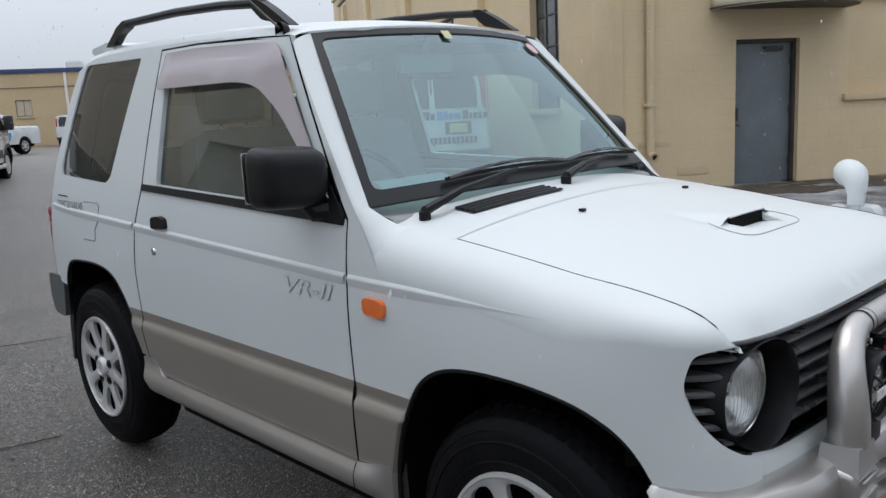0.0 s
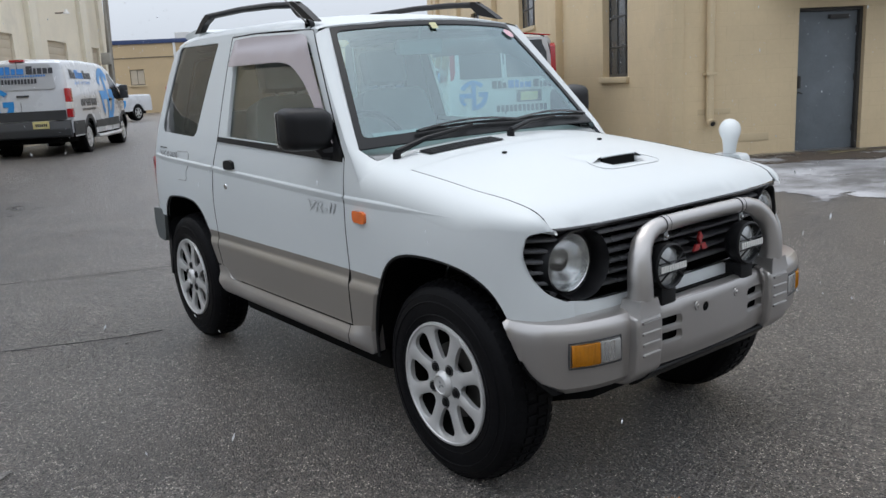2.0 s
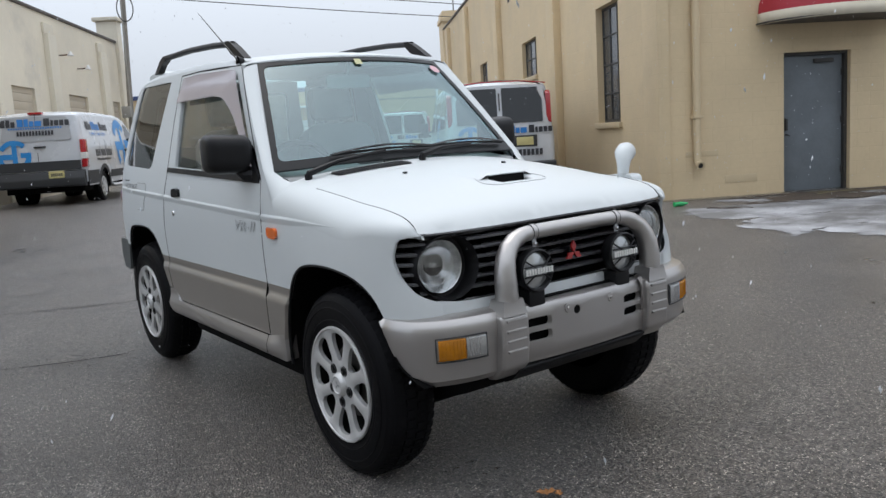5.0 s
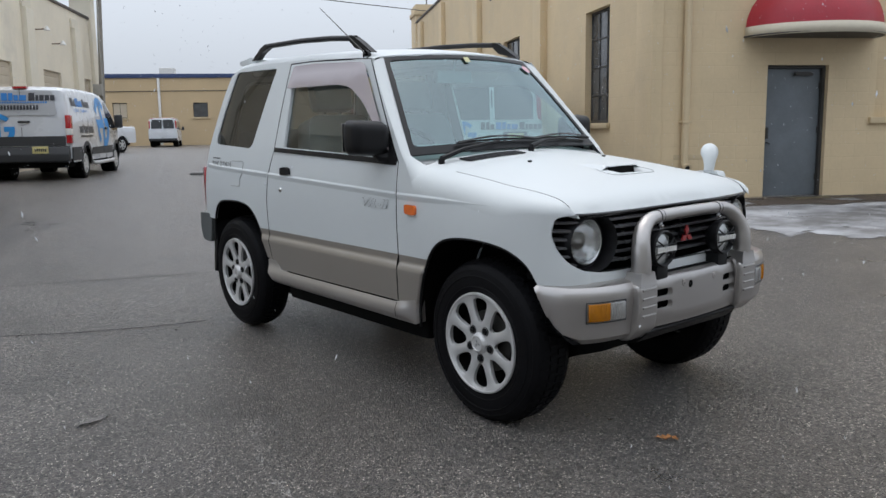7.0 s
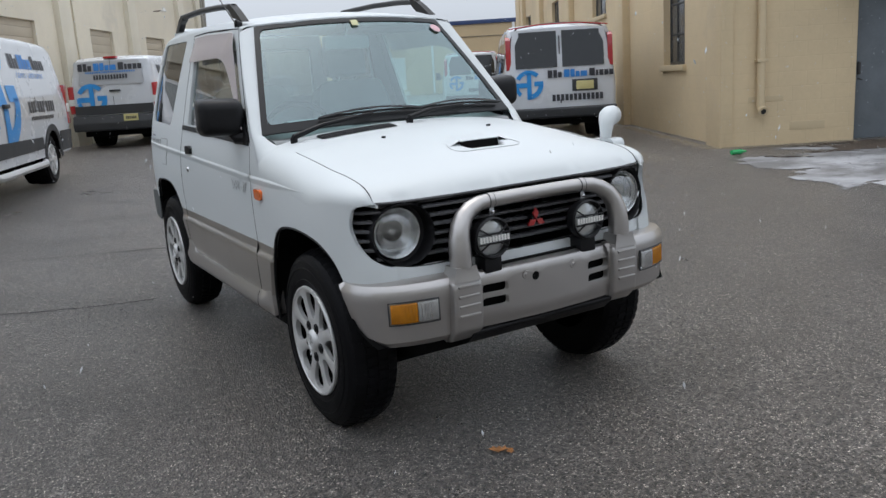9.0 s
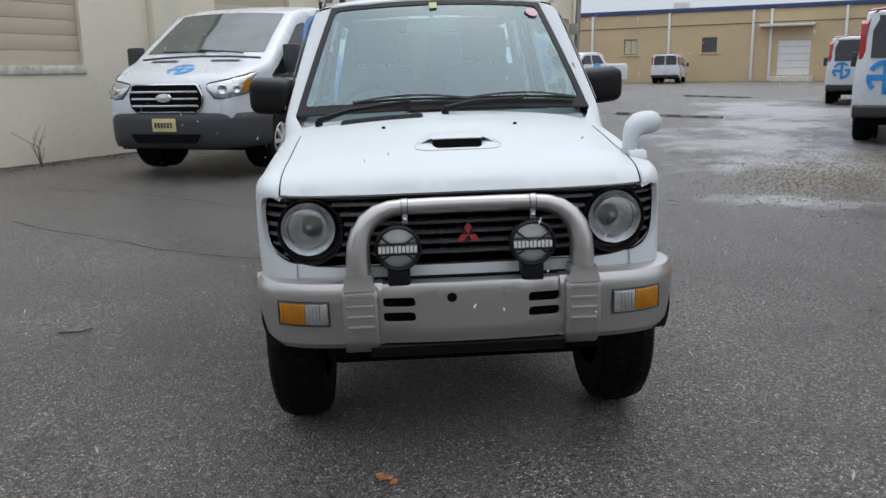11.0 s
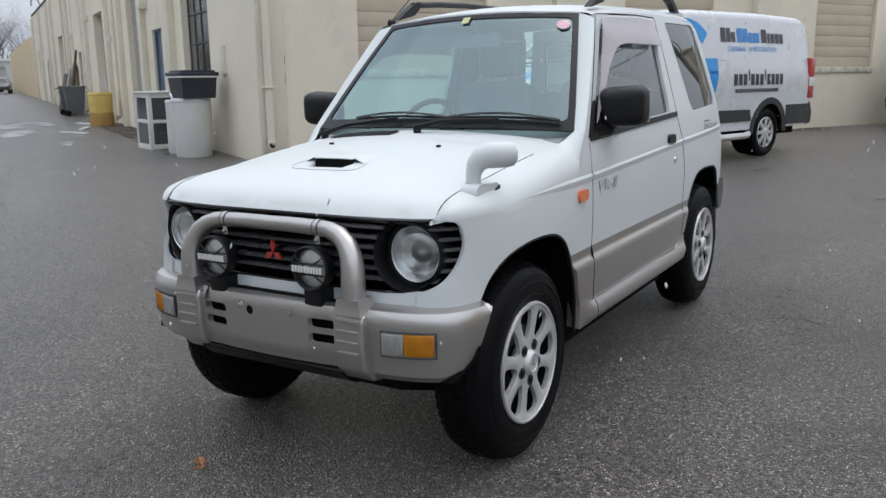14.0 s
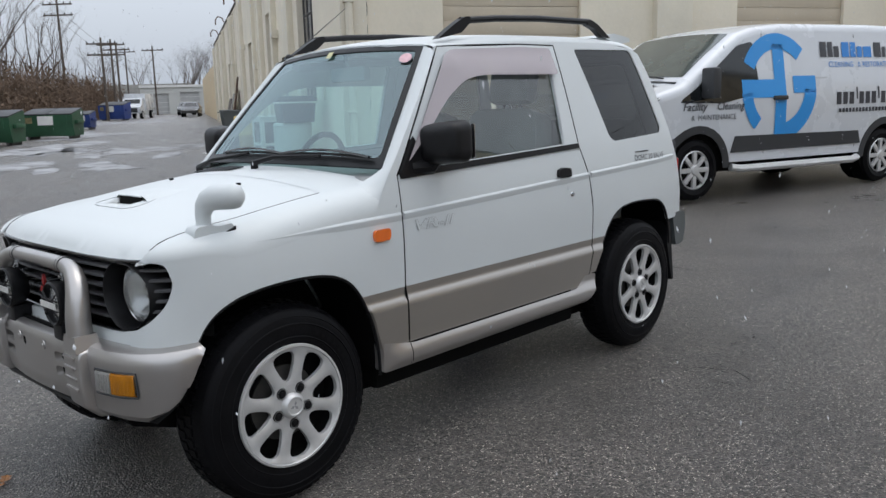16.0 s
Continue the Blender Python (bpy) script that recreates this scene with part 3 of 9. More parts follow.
solid("leaf_litter", blot(4.4, 12, 6.1, 7.66, 0.04, 0.33, 1.5, 73, 0.008), MULCH, "wet dirt and leaf litter by the tan wall", "litter", kind="stuff", smooth=180)
for pts, w in [
    (((-1.4, 7.0), (-0.5, 7.1), (0.6, 7.45)), 0.03), (((-4.6, 0.9), (-3.4, 0.74), (-2.41, 0.67), (-2.10, 0.64), (-1.81, 0.70), (-1.35, 0.80)), 0.012), (((-6.5, 2.2), (-4.6, 2.5), (-3.0, 2.3), (-1.5, 2.6)), 0.012), (((2.0, -1.6), (3.4, 0.2), (4.6, 1.0)), 0.010),
    (((0.9, 6.0), (1.6, 4.4), (2.4, 3.1)), 0.010), (((0.36, 1.20), (0.42, 1.34), (0.52, 1.46), (0.66, 1.44), (0.70, 1.34), (0.60, 1.30)), 0.006), (((0.50, 1.25), (0.40, 1.50), (0.44, 1.62)), 0.004), (((-12, -1.5), (-10.2, -1.95), (-8.5, -2.1), (-7.0, -2.25), (-5.5, -2.1)), 0.006),
]:
    solid("asphalt_crack", ribbon(pts, w, 0.003), CRACK, "dark open crack in the asphalt", "crack", kind="structure", smooth=0)
for pts in [((6.6, 7.0), (7.4, 7.35)), ((6.6, 7.3), (7.6, 7.05)), ((8.0, 7.3), (9.2, 7.0))]:
    solid("painted_line", ribbon(pts, 0.07, 0.014), LINE_YELLOW, "worn yellow painted marking on asphalt", "road marking", kind="structure", smooth=0)

# ---- cream building on the west side ----
WALL_U = -8.3
west = thing("west_building", SITE, "long cream stucco warehouse with boarded windows", "building", kind="structure")


def holed_wall(axis, at_, thick, a0, a1, z0, z1, holes, name, mat, parent):
    """A wall slab with true openings: axis 'u' means the wall stands at u = at_, going back by thick."""
    g = Geo()
    cuts = sorted({a0, a1} | {h[0] for h in holes} | {h[1] for h in holes})
    for s, e in zip(cuts, cuts[1:]):
        zs = z0
        for h in sorted((h for h in holes if h[0] <= s and h[1] >= e), key=lambda h: h[2]):
            if h[2] > zs:
                _slab(g, axis, at_, thick, s, e, zs, h[2])
            zs = h[3]
        if z1 > zs:
            _slab(g, axis, at_, thick, s, e, zs, z1)
    return part(name, g, mat, parent, smooth=0)


def _slab(g, axis, at_, thick, s, e, lo, hi):
    if axis == "u":
        g.box(at_, at_ + thick, s, e, lo, hi)
    else:
        g.box(s, e, at_, at_ + thick, lo, hi)


PANELS = [(2.70, 4.93), (7.75, 9.87), (12.75, 14.65), (17.6, 19.1), (21.75, 23.5), (26.25, 27.1)]
holed_wall("u", WALL_U, -0.35, 1.2, 27.6, -0.3, 5.15, [(a, b, 1.27, 3.03) for a, b in PANELS], "wall_east", STUCCO, west)
part("coping", Geo().box(WALL_U - 0.42, WALL_U + 0.05, 1.15, 27.6, 5.15, 5.24, 0.02), COPING, west, "dark tile coping")
part("end_pier", Geo().box(WALL_U - 0.6, WALL_U + 0.12, 27.3, 27.9, -0.3, 5.95, 0.03).box(WALL_U - 0.7, WALL_U + 0.2, 27.2, 28.0, 5.95, 6.08, 0.02), STUCCO_TRIM, west)
for v in (6.51, 11.2, 16.0, 20.5, 25.3):
    part("pilaster", Geo().box(WALL_U - 0.01, WALL_U + 0.14, v - 0.32, v + 0.32, -0.3, 4.6, 0.015).box(WALL_U - 0.01, WALL_U + 0.07, v - 0.36, v + 0.36, 4.6, 4.9, 0.01), STUCCO_TRIM, west)
part("pilaster", Geo().box(WALL_U - 0.02, WALL_U + 0.05, 1.16, 1.55, -0.3, 5.14, 0.01), STUCCO_TRIM, west)
for k in range(14):
    z = 0.1 + 0.34 * k
    part("wall_crack", Geo().tube([(WALL_U + 0.003, 1.556 + 0.008 * math.sin(5 * z + j), z + 0.08 * j) for j in range(4)], [0.002, 0.006 + 0.004 * math.sin(k * 2.3), 0.005, 0.002], 5), CRACK, west, "dark crack along the pilaster")
spout = part("downspout", Geo().tube([(WALL_U + 0.115, 1.28, 5.1), (WALL_U + 0.115, 1.28, 0.46), (WALL_U + 0.13, 1.28, 0.38), (WALL_U + 0.21, 1.26, 0.345)], 0.055, 12).lathe([(0.048, 0.0), (0.048, 0.03), (0.066, 0.03), (0.066, 0.0)], 20, "x", pose(WALL_U + 0.19, 1.265, 0.352)), STUCCO_TRIM, west, "painted downspout with an open end")
# dark disc stands for the shade inside the pipe's end
part("spout_shade", Geo().lathe([(0.001, 0.0), (0.046, 0.0)], 20, "x", pose(WALL_U + 0.2165, 1.262, 0.352)), CRACK, spout)
for z in (4.4, 2.7, 1.15):
    part("bracket", Geo().box(WALL_U + 0.045, WALL_U + 0.18, 1.205, 1.355, z - 0.015, z + 0.015, 0.004), STUCCO_TRIM, spout)
for a, b in PANELS:
    boards = part("boarded_window", Geo().box(WALL_U - 0.16, WALL_U - 0.10, a, b, 1.27, 3.03), BOARD, west, "window closed with tan painted boards")
    slat = Geo()
    slat.box(-0.03, 0.0, 0.004, b - a - 0.004, 0.0, 0.208, 0.002)
    me = slat.mesh("board", BOARD, 30)
    for k in range(8):
        ob = new("board", me)
        ob.parent = boards
        ob.matrix_basis = pose(WALL_U - 0.07 + 0.004 * math.sin(k * 2.1), a, 1.385 + k * 0.213, 0, 0, 0)
    part("window_sill", Geo().box(WALL_U - 0.2, WALL_U + 0.03, a - 0.01, b + 0.01, 1.27, 1.385, 0.012), SILL, boards, "chipped pale stone sill")
part("back_wall", Geo().box(-40, WALL_U - 0.4, 27.55, 27.85, -0.3, 5.1), STUCCO, west)
part("roof", Geo().box(-60, WALL_U - 0.36, 1.5, 27.55, 4.85, 5.0), COPING, west, "flat dark roof")
for v, z in ((21.3, 4.12), (22.8, 3.86), (10.3, 3.95)):
    lamp = part("wall_lamp", Geo().tube([(WALL_U, v, z), (WALL_U + 0.16, v, z), (WALL_U + 0.3, v, z + 0.02)], 0.018, 8), RUST, west, "small rusty wall lamp bracket")
    part("shade", Geo().lathe([(0.02, 0.1), (0.09, 0.0), (0.095, -0.03)], 14, "z", pose(WALL_U + 0.32, v, z)), WHITE_METAL, lamp)
for v, w in ((16.7, 0.04),):
    part("conduit", Geo().tube([(WALL_U + 0.03, v, 0.1), (WALL_U + 0.03, v, 5.1)], w / 2 + 0.005, 8), STUCCO_TRIM, west)

# the wing turns the corner and runs west, its wall a little askew
WING = SITE @ Matrix.Translation((WALL_U, 1.2, 0)) @ pose(0, 0, 0, 0, 0, 1.1)
wing = thing("west_wing", WING, "cream stucco warehouse wing with doors, pipes and steel windows", "building", kind="structure")
WH = [(-4.75, -2.75, 1.38, 4.0), (-7.75, -6.75, 0.1, 2.33), (-11.0, -9.4, -0.3, 3.6), (-17.5, -15.2, -0.3, 3.3), (-22.5, -21.6, 0, 2.3), (-30.5, -28.2, -0.3, 3.2), (-38, -37, 0.0, 2.3), (-44, -43, 1.3, 3.0)]
holed_wall("v", 0, 0.35, -46.5, 0.0, -0.3, 5.15, WH, "wall_south", STUCCO, wing)
part("coping", Geo().box(-46.5, 0.05, -0.05, 0.4, 5.15, 5.24, 0.02), COPING, wing)
part("wall_far", Geo().box(-90, -46.5, 0.1, 0.5, -0.3, 4.2), TAN, wing)
for s in (-5.6, -8.6, -12.0, -14.3, -19.5, -25.5, -32.5, -35.0, -40.5, -46.4):
    part("pilaster", Geo().box(s - 0.2, s + 0.2, -0.13, 0.01, -0.3, 5.0, 0.015), STUCCO_TRIM, wing)


def downspout(parent, s, v, top, low, r=0.05, mat=STUCCO_TRIM, label="painted downspout"):
    ob = part("downspout", Geo().tube([(s, v - 0.07, top), (s, v - 0.07, low + 0.1), (s, v - 0.09, low + 0.03), (s, v - 0.17, low)], r, 10), mat, parent, label)
    part("spout_lip", Geo().lathe([(r * 0.72, 0.004), (r * 0.72, -0.02), (r + 0.012, -0.02), (r + 0.012, 0.02)], 18, "y", pose(s, v - 0.17, low, 14, 0, 0)), mat, ob)
    # the pipe's inner shade, as a flat dark disc
    part("spout_shade", Geo().lathe([(0.001, -0.005), (r * 0.75, -0.005)], 18, "y", pose(s, v - 0.17, low, 14, 0, 0)), CRACK, ob)
    for z in (top - 0.5, (top + low) / 2, low + 0.7):
        part("bracket", Geo().box(s - r - 0.02, s + r + 0.02, v - 0.13, v + 0.005, z - 0.02, z + 0.02, 0.004), mat, ob)


downspout(wing, -12.9, -0.0, 5.1, 0.25)
downspout(wing, -20.4, 0, 5.1, 0.2)
downspout(wing, -27, 0, 5.1, 0.2)
for s in (-9.0, -14.9, -24):
    part("conduit", Geo().tube([(s, -0.03, 0.2), (s, -0.03, 5.0)], 0.02, 8), STUCCO_TRIM, wing)


def steel_window(parent, a0, a1, z0, z1, nx, nz, axis="v", back=0.12, at_=0.0, sign=1, mat=STEEL_DARK, glass=VAN_GLASS):
    """A steel sash in an opening: frame, bars and single panes."""
    def put(a, b, lo, hi, d0, d1, bev=0.004):
        g = Geo()
        d0, d1 = at_ + sign * d0, at_ + sign * d1
        return g.box(a, b, d0, d1, lo, hi, bev) if axis == "v" else g.box(d0, d1, a, b, lo, hi, bev)
    w = part("steel_window", put(a0, a1, z1 - 0.05, z1, back, back + 0.05), mat, parent, "multi-pane steel sash window")
    part("frame", put(a0, a1, z0, z0 + 0.05, back, back + 0.05), mat, w)
    for k in range(nx + 1):
        c = a0 + 0.02 + (a1 - a0 - 0.04) * k / nx
        part("bar", put(c - 0.017, c + 0.017, z0 + 0.05, z1 - 0.05, back, back + 0.045), mat, w)
    for k in range(1, nz):
        c = z0 + (z1 - z0) * k / nz
        part("bar", put(a0, a1, c - 0.015, c + 0.015, back + 0.003, back + 0.04), mat, w)
    for i in range(nx):
        for j in range(nz):
            a, b = a0 + (a1 - a0) * i / nx, a0 + (a1 - a0) * (i + 1) / nx
            lo, hi = z0 + (z1 - z0) * j / nz, z0 + (z1 - z0) * (j + 1) / nz
            part("pane", put(a + 0.005, b - 0.005, lo + 0.005, hi - 0.005, back + 0.018, back + 0.026, 0), glass, w, smooth=0)
    return w


PANE_GREY = surface("grey_glass_pane", (0.075, 0.08, 0.085), 0.18, var=0.3, scale=2.2, fine=20, spec=0.6)
steel_window(wing, -4.75, -2.75, 1.38, 4.0, 4, 5, glass=PANE_GREY)
part("window_sill", Geo().box(-4.85, -2.65, -0.05, 0.2, 1.30, 1.38, 0.01), STUCCO_TRIM, wing)
steel_window(wing, -44, -43, 1.3, 3.0, 2, 3, glass=PANE_GREY)
door = part("blue_door", Geo().box(-7.73, -6.77, 0.1, 0.15, 0.1, 2.31, 0.006), DOOR_BLUE, wing, "slate blue steel door")
part("door_frame", Geo().box(-7.75, -7.70, 0.05, 0.2, 0.1, 2.33).box(-6.80, -6.75, 0.05, 0.2, 0.1, 2.33).box(-7.70, -6.80, 0.05, 0.2, 2.28, 2.33), DOOR_BLUE, door)
part("door_handle", Geo().lathe([(0.0, -0.06), (0.03, -0.055), (0.03, -0.03), (0.012, -0.02), (0.012, 0.0)], 12, "y", pose(-7.62, 0.1, 1.1)), CHROME, door)
part("door_step", Geo().box(-7.9, -6.6, -0.35, 0.2, -0.1, 0.1, 0.015), SILL, wing)
infill = part("block_infill", Geo().box(-11.0, -9.4, 0.16, 0.3, -0.3, 3.6), ROLL_GREY, wing, "opening closed with grey block")
me = Geo().box(0.005, 0.395, -0.02, 0.0, 0.005, 0.195, 0.006).mesh("block", ROLL_GREY)
for j in range(18):
    for i in range(4):
        ob = new("block", me)
        ob.parent = infill
        ob.matrix_basis = pose(-11.0 + i * 0.4, 0.165, j * 0.2)
for a, b, z in ((-17.5, -15.2, 3.3), (-30.5, -28.2, 3.2)):
    roll = part("roller_door", Geo().box(a, b, 0.25, 0.3, -0.3, z), ROLL_GREY, wing, "closed grey roller door")
    me = Geo().box(0.0, b - a, -0.015, 0.0, 0.004, 0.12, 0.006).mesh("slat", ROLL_GREY)
    for k in range(int(z / 0.125)):
        ob = new("slat", me)
        ob.parent = roll
        ob.matrix_basis = pose(a, 0.25, 0.05 + k * 0.125)
for a, b in ((-22.5, -21.6), (-38, -37)):
    part("side_door", Geo().box(a, b, 0.12, 0.17, 0.0, 2.3, 0.006), DOOR_BLUE, wing, "narrow dark steel door")
part("meter_slot", Geo().box(-1.95, -1.75, -0.04, 0.02, 1.34, 1.8, 0.01), STUCCO_TRIM, wing, "painted steel cover plate")
for s, z in ((-8.2, 2.9), (-13.4, 2.4), (-18.8, 3.3), (-24.6, 3.0)):
    box = part("wall_lamp", Geo().box(s - 0.1, s + 0.1, -0.16, 0.0, z - 0.1, z + 0.1, 0.02), STUCCO_TRIM, wing, "small wall lamp")
    part("lens", Geo().box(s - 0.07, s + 0.07, -0.18, -0.16, z - 0.08, z + 0.04, 0.01), WHITE_METAL, box)
for s in (-6.2, -15.0, -22.7, -31.5, -39):
    part("roof_pipe", Geo().tube([(s, 0.1, 5.1), (s, -0.1, 5.55), (s, -0.3, 5.6), (s, -0.42, 5.42), (s, -0.42, 5.2)], 0.03, 8), RUST, wing, "bent rusty vent pipe")

# a plain wall, added out of view, blocks low skylight from the south
solid("light_block_south", Geo().box(-9, 24, -10.6, -10.25, -0.3, 6.0), FAR_WHITE, "added unseen pale wall that blocks low light from the south", "wall", SITE, kind="structure", smooth=0)

# ---- tan building on the east side ----
EU, EV = 4.65, 7.6
east = thing("east_building", SITE, "tan painted block building with steel windows and a red awning", "building", kind="structure")
EW = [(9.77, 11.05, 1.21, 3.28), (16.05, 17.75, 2.50, 3.42), (23.5, 25.05, 2.78, 3.52), (31.4, 33.1, 3.0, 3.62)]
holed_wall("u", EU, 0.35, EV, 36, -0.3, 6.1, EW, "wall_west", TAN, east)
holed_wall("v", EV, 0.35, EU + 0.352, 22, -0.3, 6.1, [(6.42, 7.46, 0.0, 2.06), (8.3, 9.5, 1.24, 2.62)], "wall_south", TAN, east)
part("coping", Geo().box(EU - 0.05, EU + 0.4, EV + 0.4, 36, 6.1, 6.2, 0.02).box(EU - 0.05, 22, EV - 0.05, EV + 0.4, 6.1, 6.2, 0.02), COPING, east)
part("roof", Geo().box(EU + 0.36, 22, EV + 0.36, 36, 5.6, 5.7), COPING, east)
for v in (7.85, 13.95, 20.9, 27.6, 33.5):
    part("pilaster", Geo().box(EU - 0.16, EU + 0.01, v - 0.3, v + 0.34, -0.3, 5.9, 0.015), TAN, east)
part("chimney", Geo().box(EU - 0.05, EU + 1.4, 35.5, 37.2, -0.3, 7.0, 0.03).box(EU - 0.12, EU + 1.48, 35.4, 37.3, 6.5, 6.7, 0.02), TAN, east)
part("antenna", Geo().tube([(EU + 0.6, 36.3, 7.0), (EU + 0.6, 36.3, 9.4)], 0.03, 6), STEEL_DARK, east)
steel_window(east, 9.77, 11.05, 1.21, 3.28, 3, 4, "u", 0.12, EU, 1, glass=PANE_GREY)
for a, b, lo, hi in EW[1:]:
    steel_window(east, a, b, lo, hi, 3, 2, "u", 0.1, EU, 1, glass=PANE_GREY)
for a, b, lo, hi in EW:
    part("window_sill", Geo().box(EU - 0.06, EU + 0.12, a - 0.08, b + 0.08, lo - 0.1, lo - 0.002, 0.01), TAN_TRIM, east)
for v, z in ((13.0, 4.6), (19.3, 4.9)):
    part("wall_vent", Geo().box(EU - 0.02, EU + 0.02, v - 0.1, v + 0.1, z - 0.15, z + 0.15, 0.005), STEEL_DARK, east, "small louvred wall vent")
ed = part("grey_door", Geo().box(6.47, 7.41, EV + 0.14, EV + 0.19, 0.01, 2.01, 0.005), DOOR_GREY, east, "grey blue steel door, worn")
part("door_frame", Geo().box(6.42, 6.465, EV + 0.08, EV + 0.24, 0, 2.06).box(7.415, 7.46, EV + 0.08, EV + 0.24, 0, 2.06).box(6.465, 7.415, EV + 0.08, EV + 0.24, 2.015, 2.06), STEEL_DARK, ed)
for z in (0.3, 1.05, 1.75):
    part("hinge", Geo().box(7.39, 7.425, EV + 0.12, EV + 0.14, z - 0.05, z + 0.05, 0.004), STEEL_DARK, ed)
part("door_handle", Geo().box(6.5, 6.54, EV + 0.1, EV + 0.14, 0.92, 1.1, 0.008).tube([(6.52, EV + 0.14, 0.86), (6.52, EV + 0.09, 0.86), (6.56, EV + 0.09, 0.84)], 0.01, 8), STEEL_DARK, ed)
part("door_closer", Geo().box(6.95, 7.25, EV + 0.08, EV + 0.14, 1.9, 1.96, 0.008), STEEL_DARK, ed)
part("threshold", Geo().box(6.3, 7.6, EV - 0.06, EV + 0.2, -0.1, 0.0, 0.01), SILL, east)
downspout(east, 5.05, EV, 6.0, 0.5, 0.055, TAN_TRIM, "tan painted downspout")
part("window_sill", Geo().box(8.2, 9.6, EV - 0.06, EV + 0.1, 1.14, 1.238, 0.01), TAN_TRIM, east)
part("closed_window", Geo().box(8.3, 9.5, EV + 0.1, EV + 0.16, 1.24, 2.62, 0.005), TAN, east, "window opening painted shut")
part("wall_patch", Geo().box(5.5, 6.0, EV - 0.006, EV + 0.01, 0.2, 0.32, 0.003).box(4.9, 5.4, EV - 0.005, EV + 0.01, 0.62, 0.7, 0.003), TAN_TRIM, east)


def awning():
    a = thing("dome_awning", SITE, "red dome awning with a cream valance over the grey door", "awning")
    cu, base, ru, rz, rv = 7.1, 2.6, 1.07, 0.82, 0.95
    rows = []
    for i in range(13):
        th = math.pi * i / 12
        row = []
        for j in range(9):
            ph = math.pi / 2 * j / 8
            k = 1 + 0.012 * math.cos(8 * th)
            row.append((cu - ru * k * math.cos(th) * math.cos(ph), EV - 0.01 - rv * k * math.sin(th) * math.cos(ph), base + rz * math.sin(ph)))
        rows.append(row)
    part("canopy", Geo().strip(rows), RED_AWNING, a, "red canvas dome with gathered panels")
    def on_dome(th, ph):
        return (cu - (ru + 0.022) * math.cos(radians(th)) * math.cos(radians(ph)), EV - 0.01 - (rv + 0.022) * math.sin(radians(th)) * math.cos(radians(ph)), base + (rz + 0.022) * math.sin(radians(ph)))
    for t0, p0, t1, p1 in ((70, 66, 84, 40), (84, 40, 96, 64), (104, 62, 116, 26), (116, 26, 126, 40)):
        part("white_figure", Geo().strip([[on_dome(t0 + (t1 - t0) * k / 6 + w, p0 + (p1 - p0) * k / 6) for w in (-2.6, 0, 2.6)] for k in range(7)]), WHITE_METAL, a, "white painted stroke on the red dome")
    arc = [(cu - ru * 1.022 * math.cos(math.pi * i / 24), EV - 0.01 - rv * 1.022 * math.sin(math.pi * i / 24)) for i in range(25)]
    rows = [[(x, y, base + 0.02), (x, y, base - 0.14)] for x, y in arc]
    v = part("valance", Geo().strip(rows), CREAM_BAND, a, "cream canvas valance")
    v.modifiers.new("thick", "SOLIDIFY").thickness = 0.012
    part("hoop", Geo().tube([(x, y + 0.015, base - 0.12) for x, y in arc], 0.014, 8), STEEL_DARK, a)
    for k in range(1, 6):
        th = math.pi * k / 6
        part("rib", Geo().tube([(cu - (ru - 0.02) * math.cos(th) * math.cos(p), EV - 0.01 - (rv - 0.02) * math.sin(th) * math.cos(p), base + (rz - 0.02) * math.sin(p)) for p in (math.pi / 2 * j / 8 for j in range(9))], 0.012, 6), STEEL_DARK, a)
    part("ceiling_board", Geo().prism([(x * 0.985 + cu * 0.015, y) for x, y in arc], base - 0.13, base - 0.11, "z"), STEEL_DARK, a)


awning()

# ---- far tan building with a blue flashing ----
FV = 63.5
far = thing("far_building", SITE, "low tan building with a blue roof flashing at the yard's end", "building", kind="structure")
FH = [(-15.66, -14.58, 2.22, 3.4), (-9.59, -8.46, 2.25, 3.38), (-4.1, -1.84, 0.48, 3.04), (8, 9.3, 2.2, 3.3)]
holed_wall("v", FV, 0.4, -60, 40, -0.6, 5.3, FH, "wall", FARTAN, far)
part("flashing", Geo().box(-60, 40, FV - 0.12, FV + 0.5, 5.3, 5.62, 0.02), BLUE_TRIM, far, "blue metal roof flashing")
part("cable", Geo().tube([(-60, FV - 0.05, 4.4), (-20, FV - 0.05, 4.25), (0, FV - 0.05, 4.35), (40, FV - 0.05, 4.3)], 0.025, 5), STEEL_DARK, far)
for u in (-18.25, -12.1, -5.9, -4.62, 0.4, 7, 14, -25, -32):
    part("downspout", Geo().box(u - 0.09, u + 0.09, FV - 0.16, FV - 0.01, 0.1, 5.3, 0.01), WHITE_METAL, far)
for a, b, lo, hi in FH:
    if a == -4.1:
        dd = part("loading_door", Geo().box(a, b, FV + 0.1, FV + 0.18, lo, hi), WHITE_METAL, far, "white loading door")
        for k in range(1, 5):
            part("rail", Geo().box(a, b, FV + 0.085, FV + 0.1, lo + (hi - lo) * k / 5 - 0.02, lo + (hi - lo) * k / 5 + 0.02), FAR_DOOR, dd)
        part("loading_step", Geo().box(a - 0.4, b + 0.25, FV - 0.7, FV - 0.002, -0.3, 0.38, 0.02), SILL, far)
        part("canopy", Geo().box(a - 1.3, b + 0.2, FV - 0.9, FV - 0.002, 4.0, 4.15, 0.02), WHITE_METAL, far)
    else:
        steel_window(far, a, b, lo, hi, 2, 1, "v", 0.1, FV, 1, glass=PANE_GREY if a > -10 else BOARD)
        part("window_sill", Geo().box(a - 0.15, b + 0.15, FV - 0.1, FV + 0.05, lo - 0.12, lo - 0.002), TAN_TRIM, far)
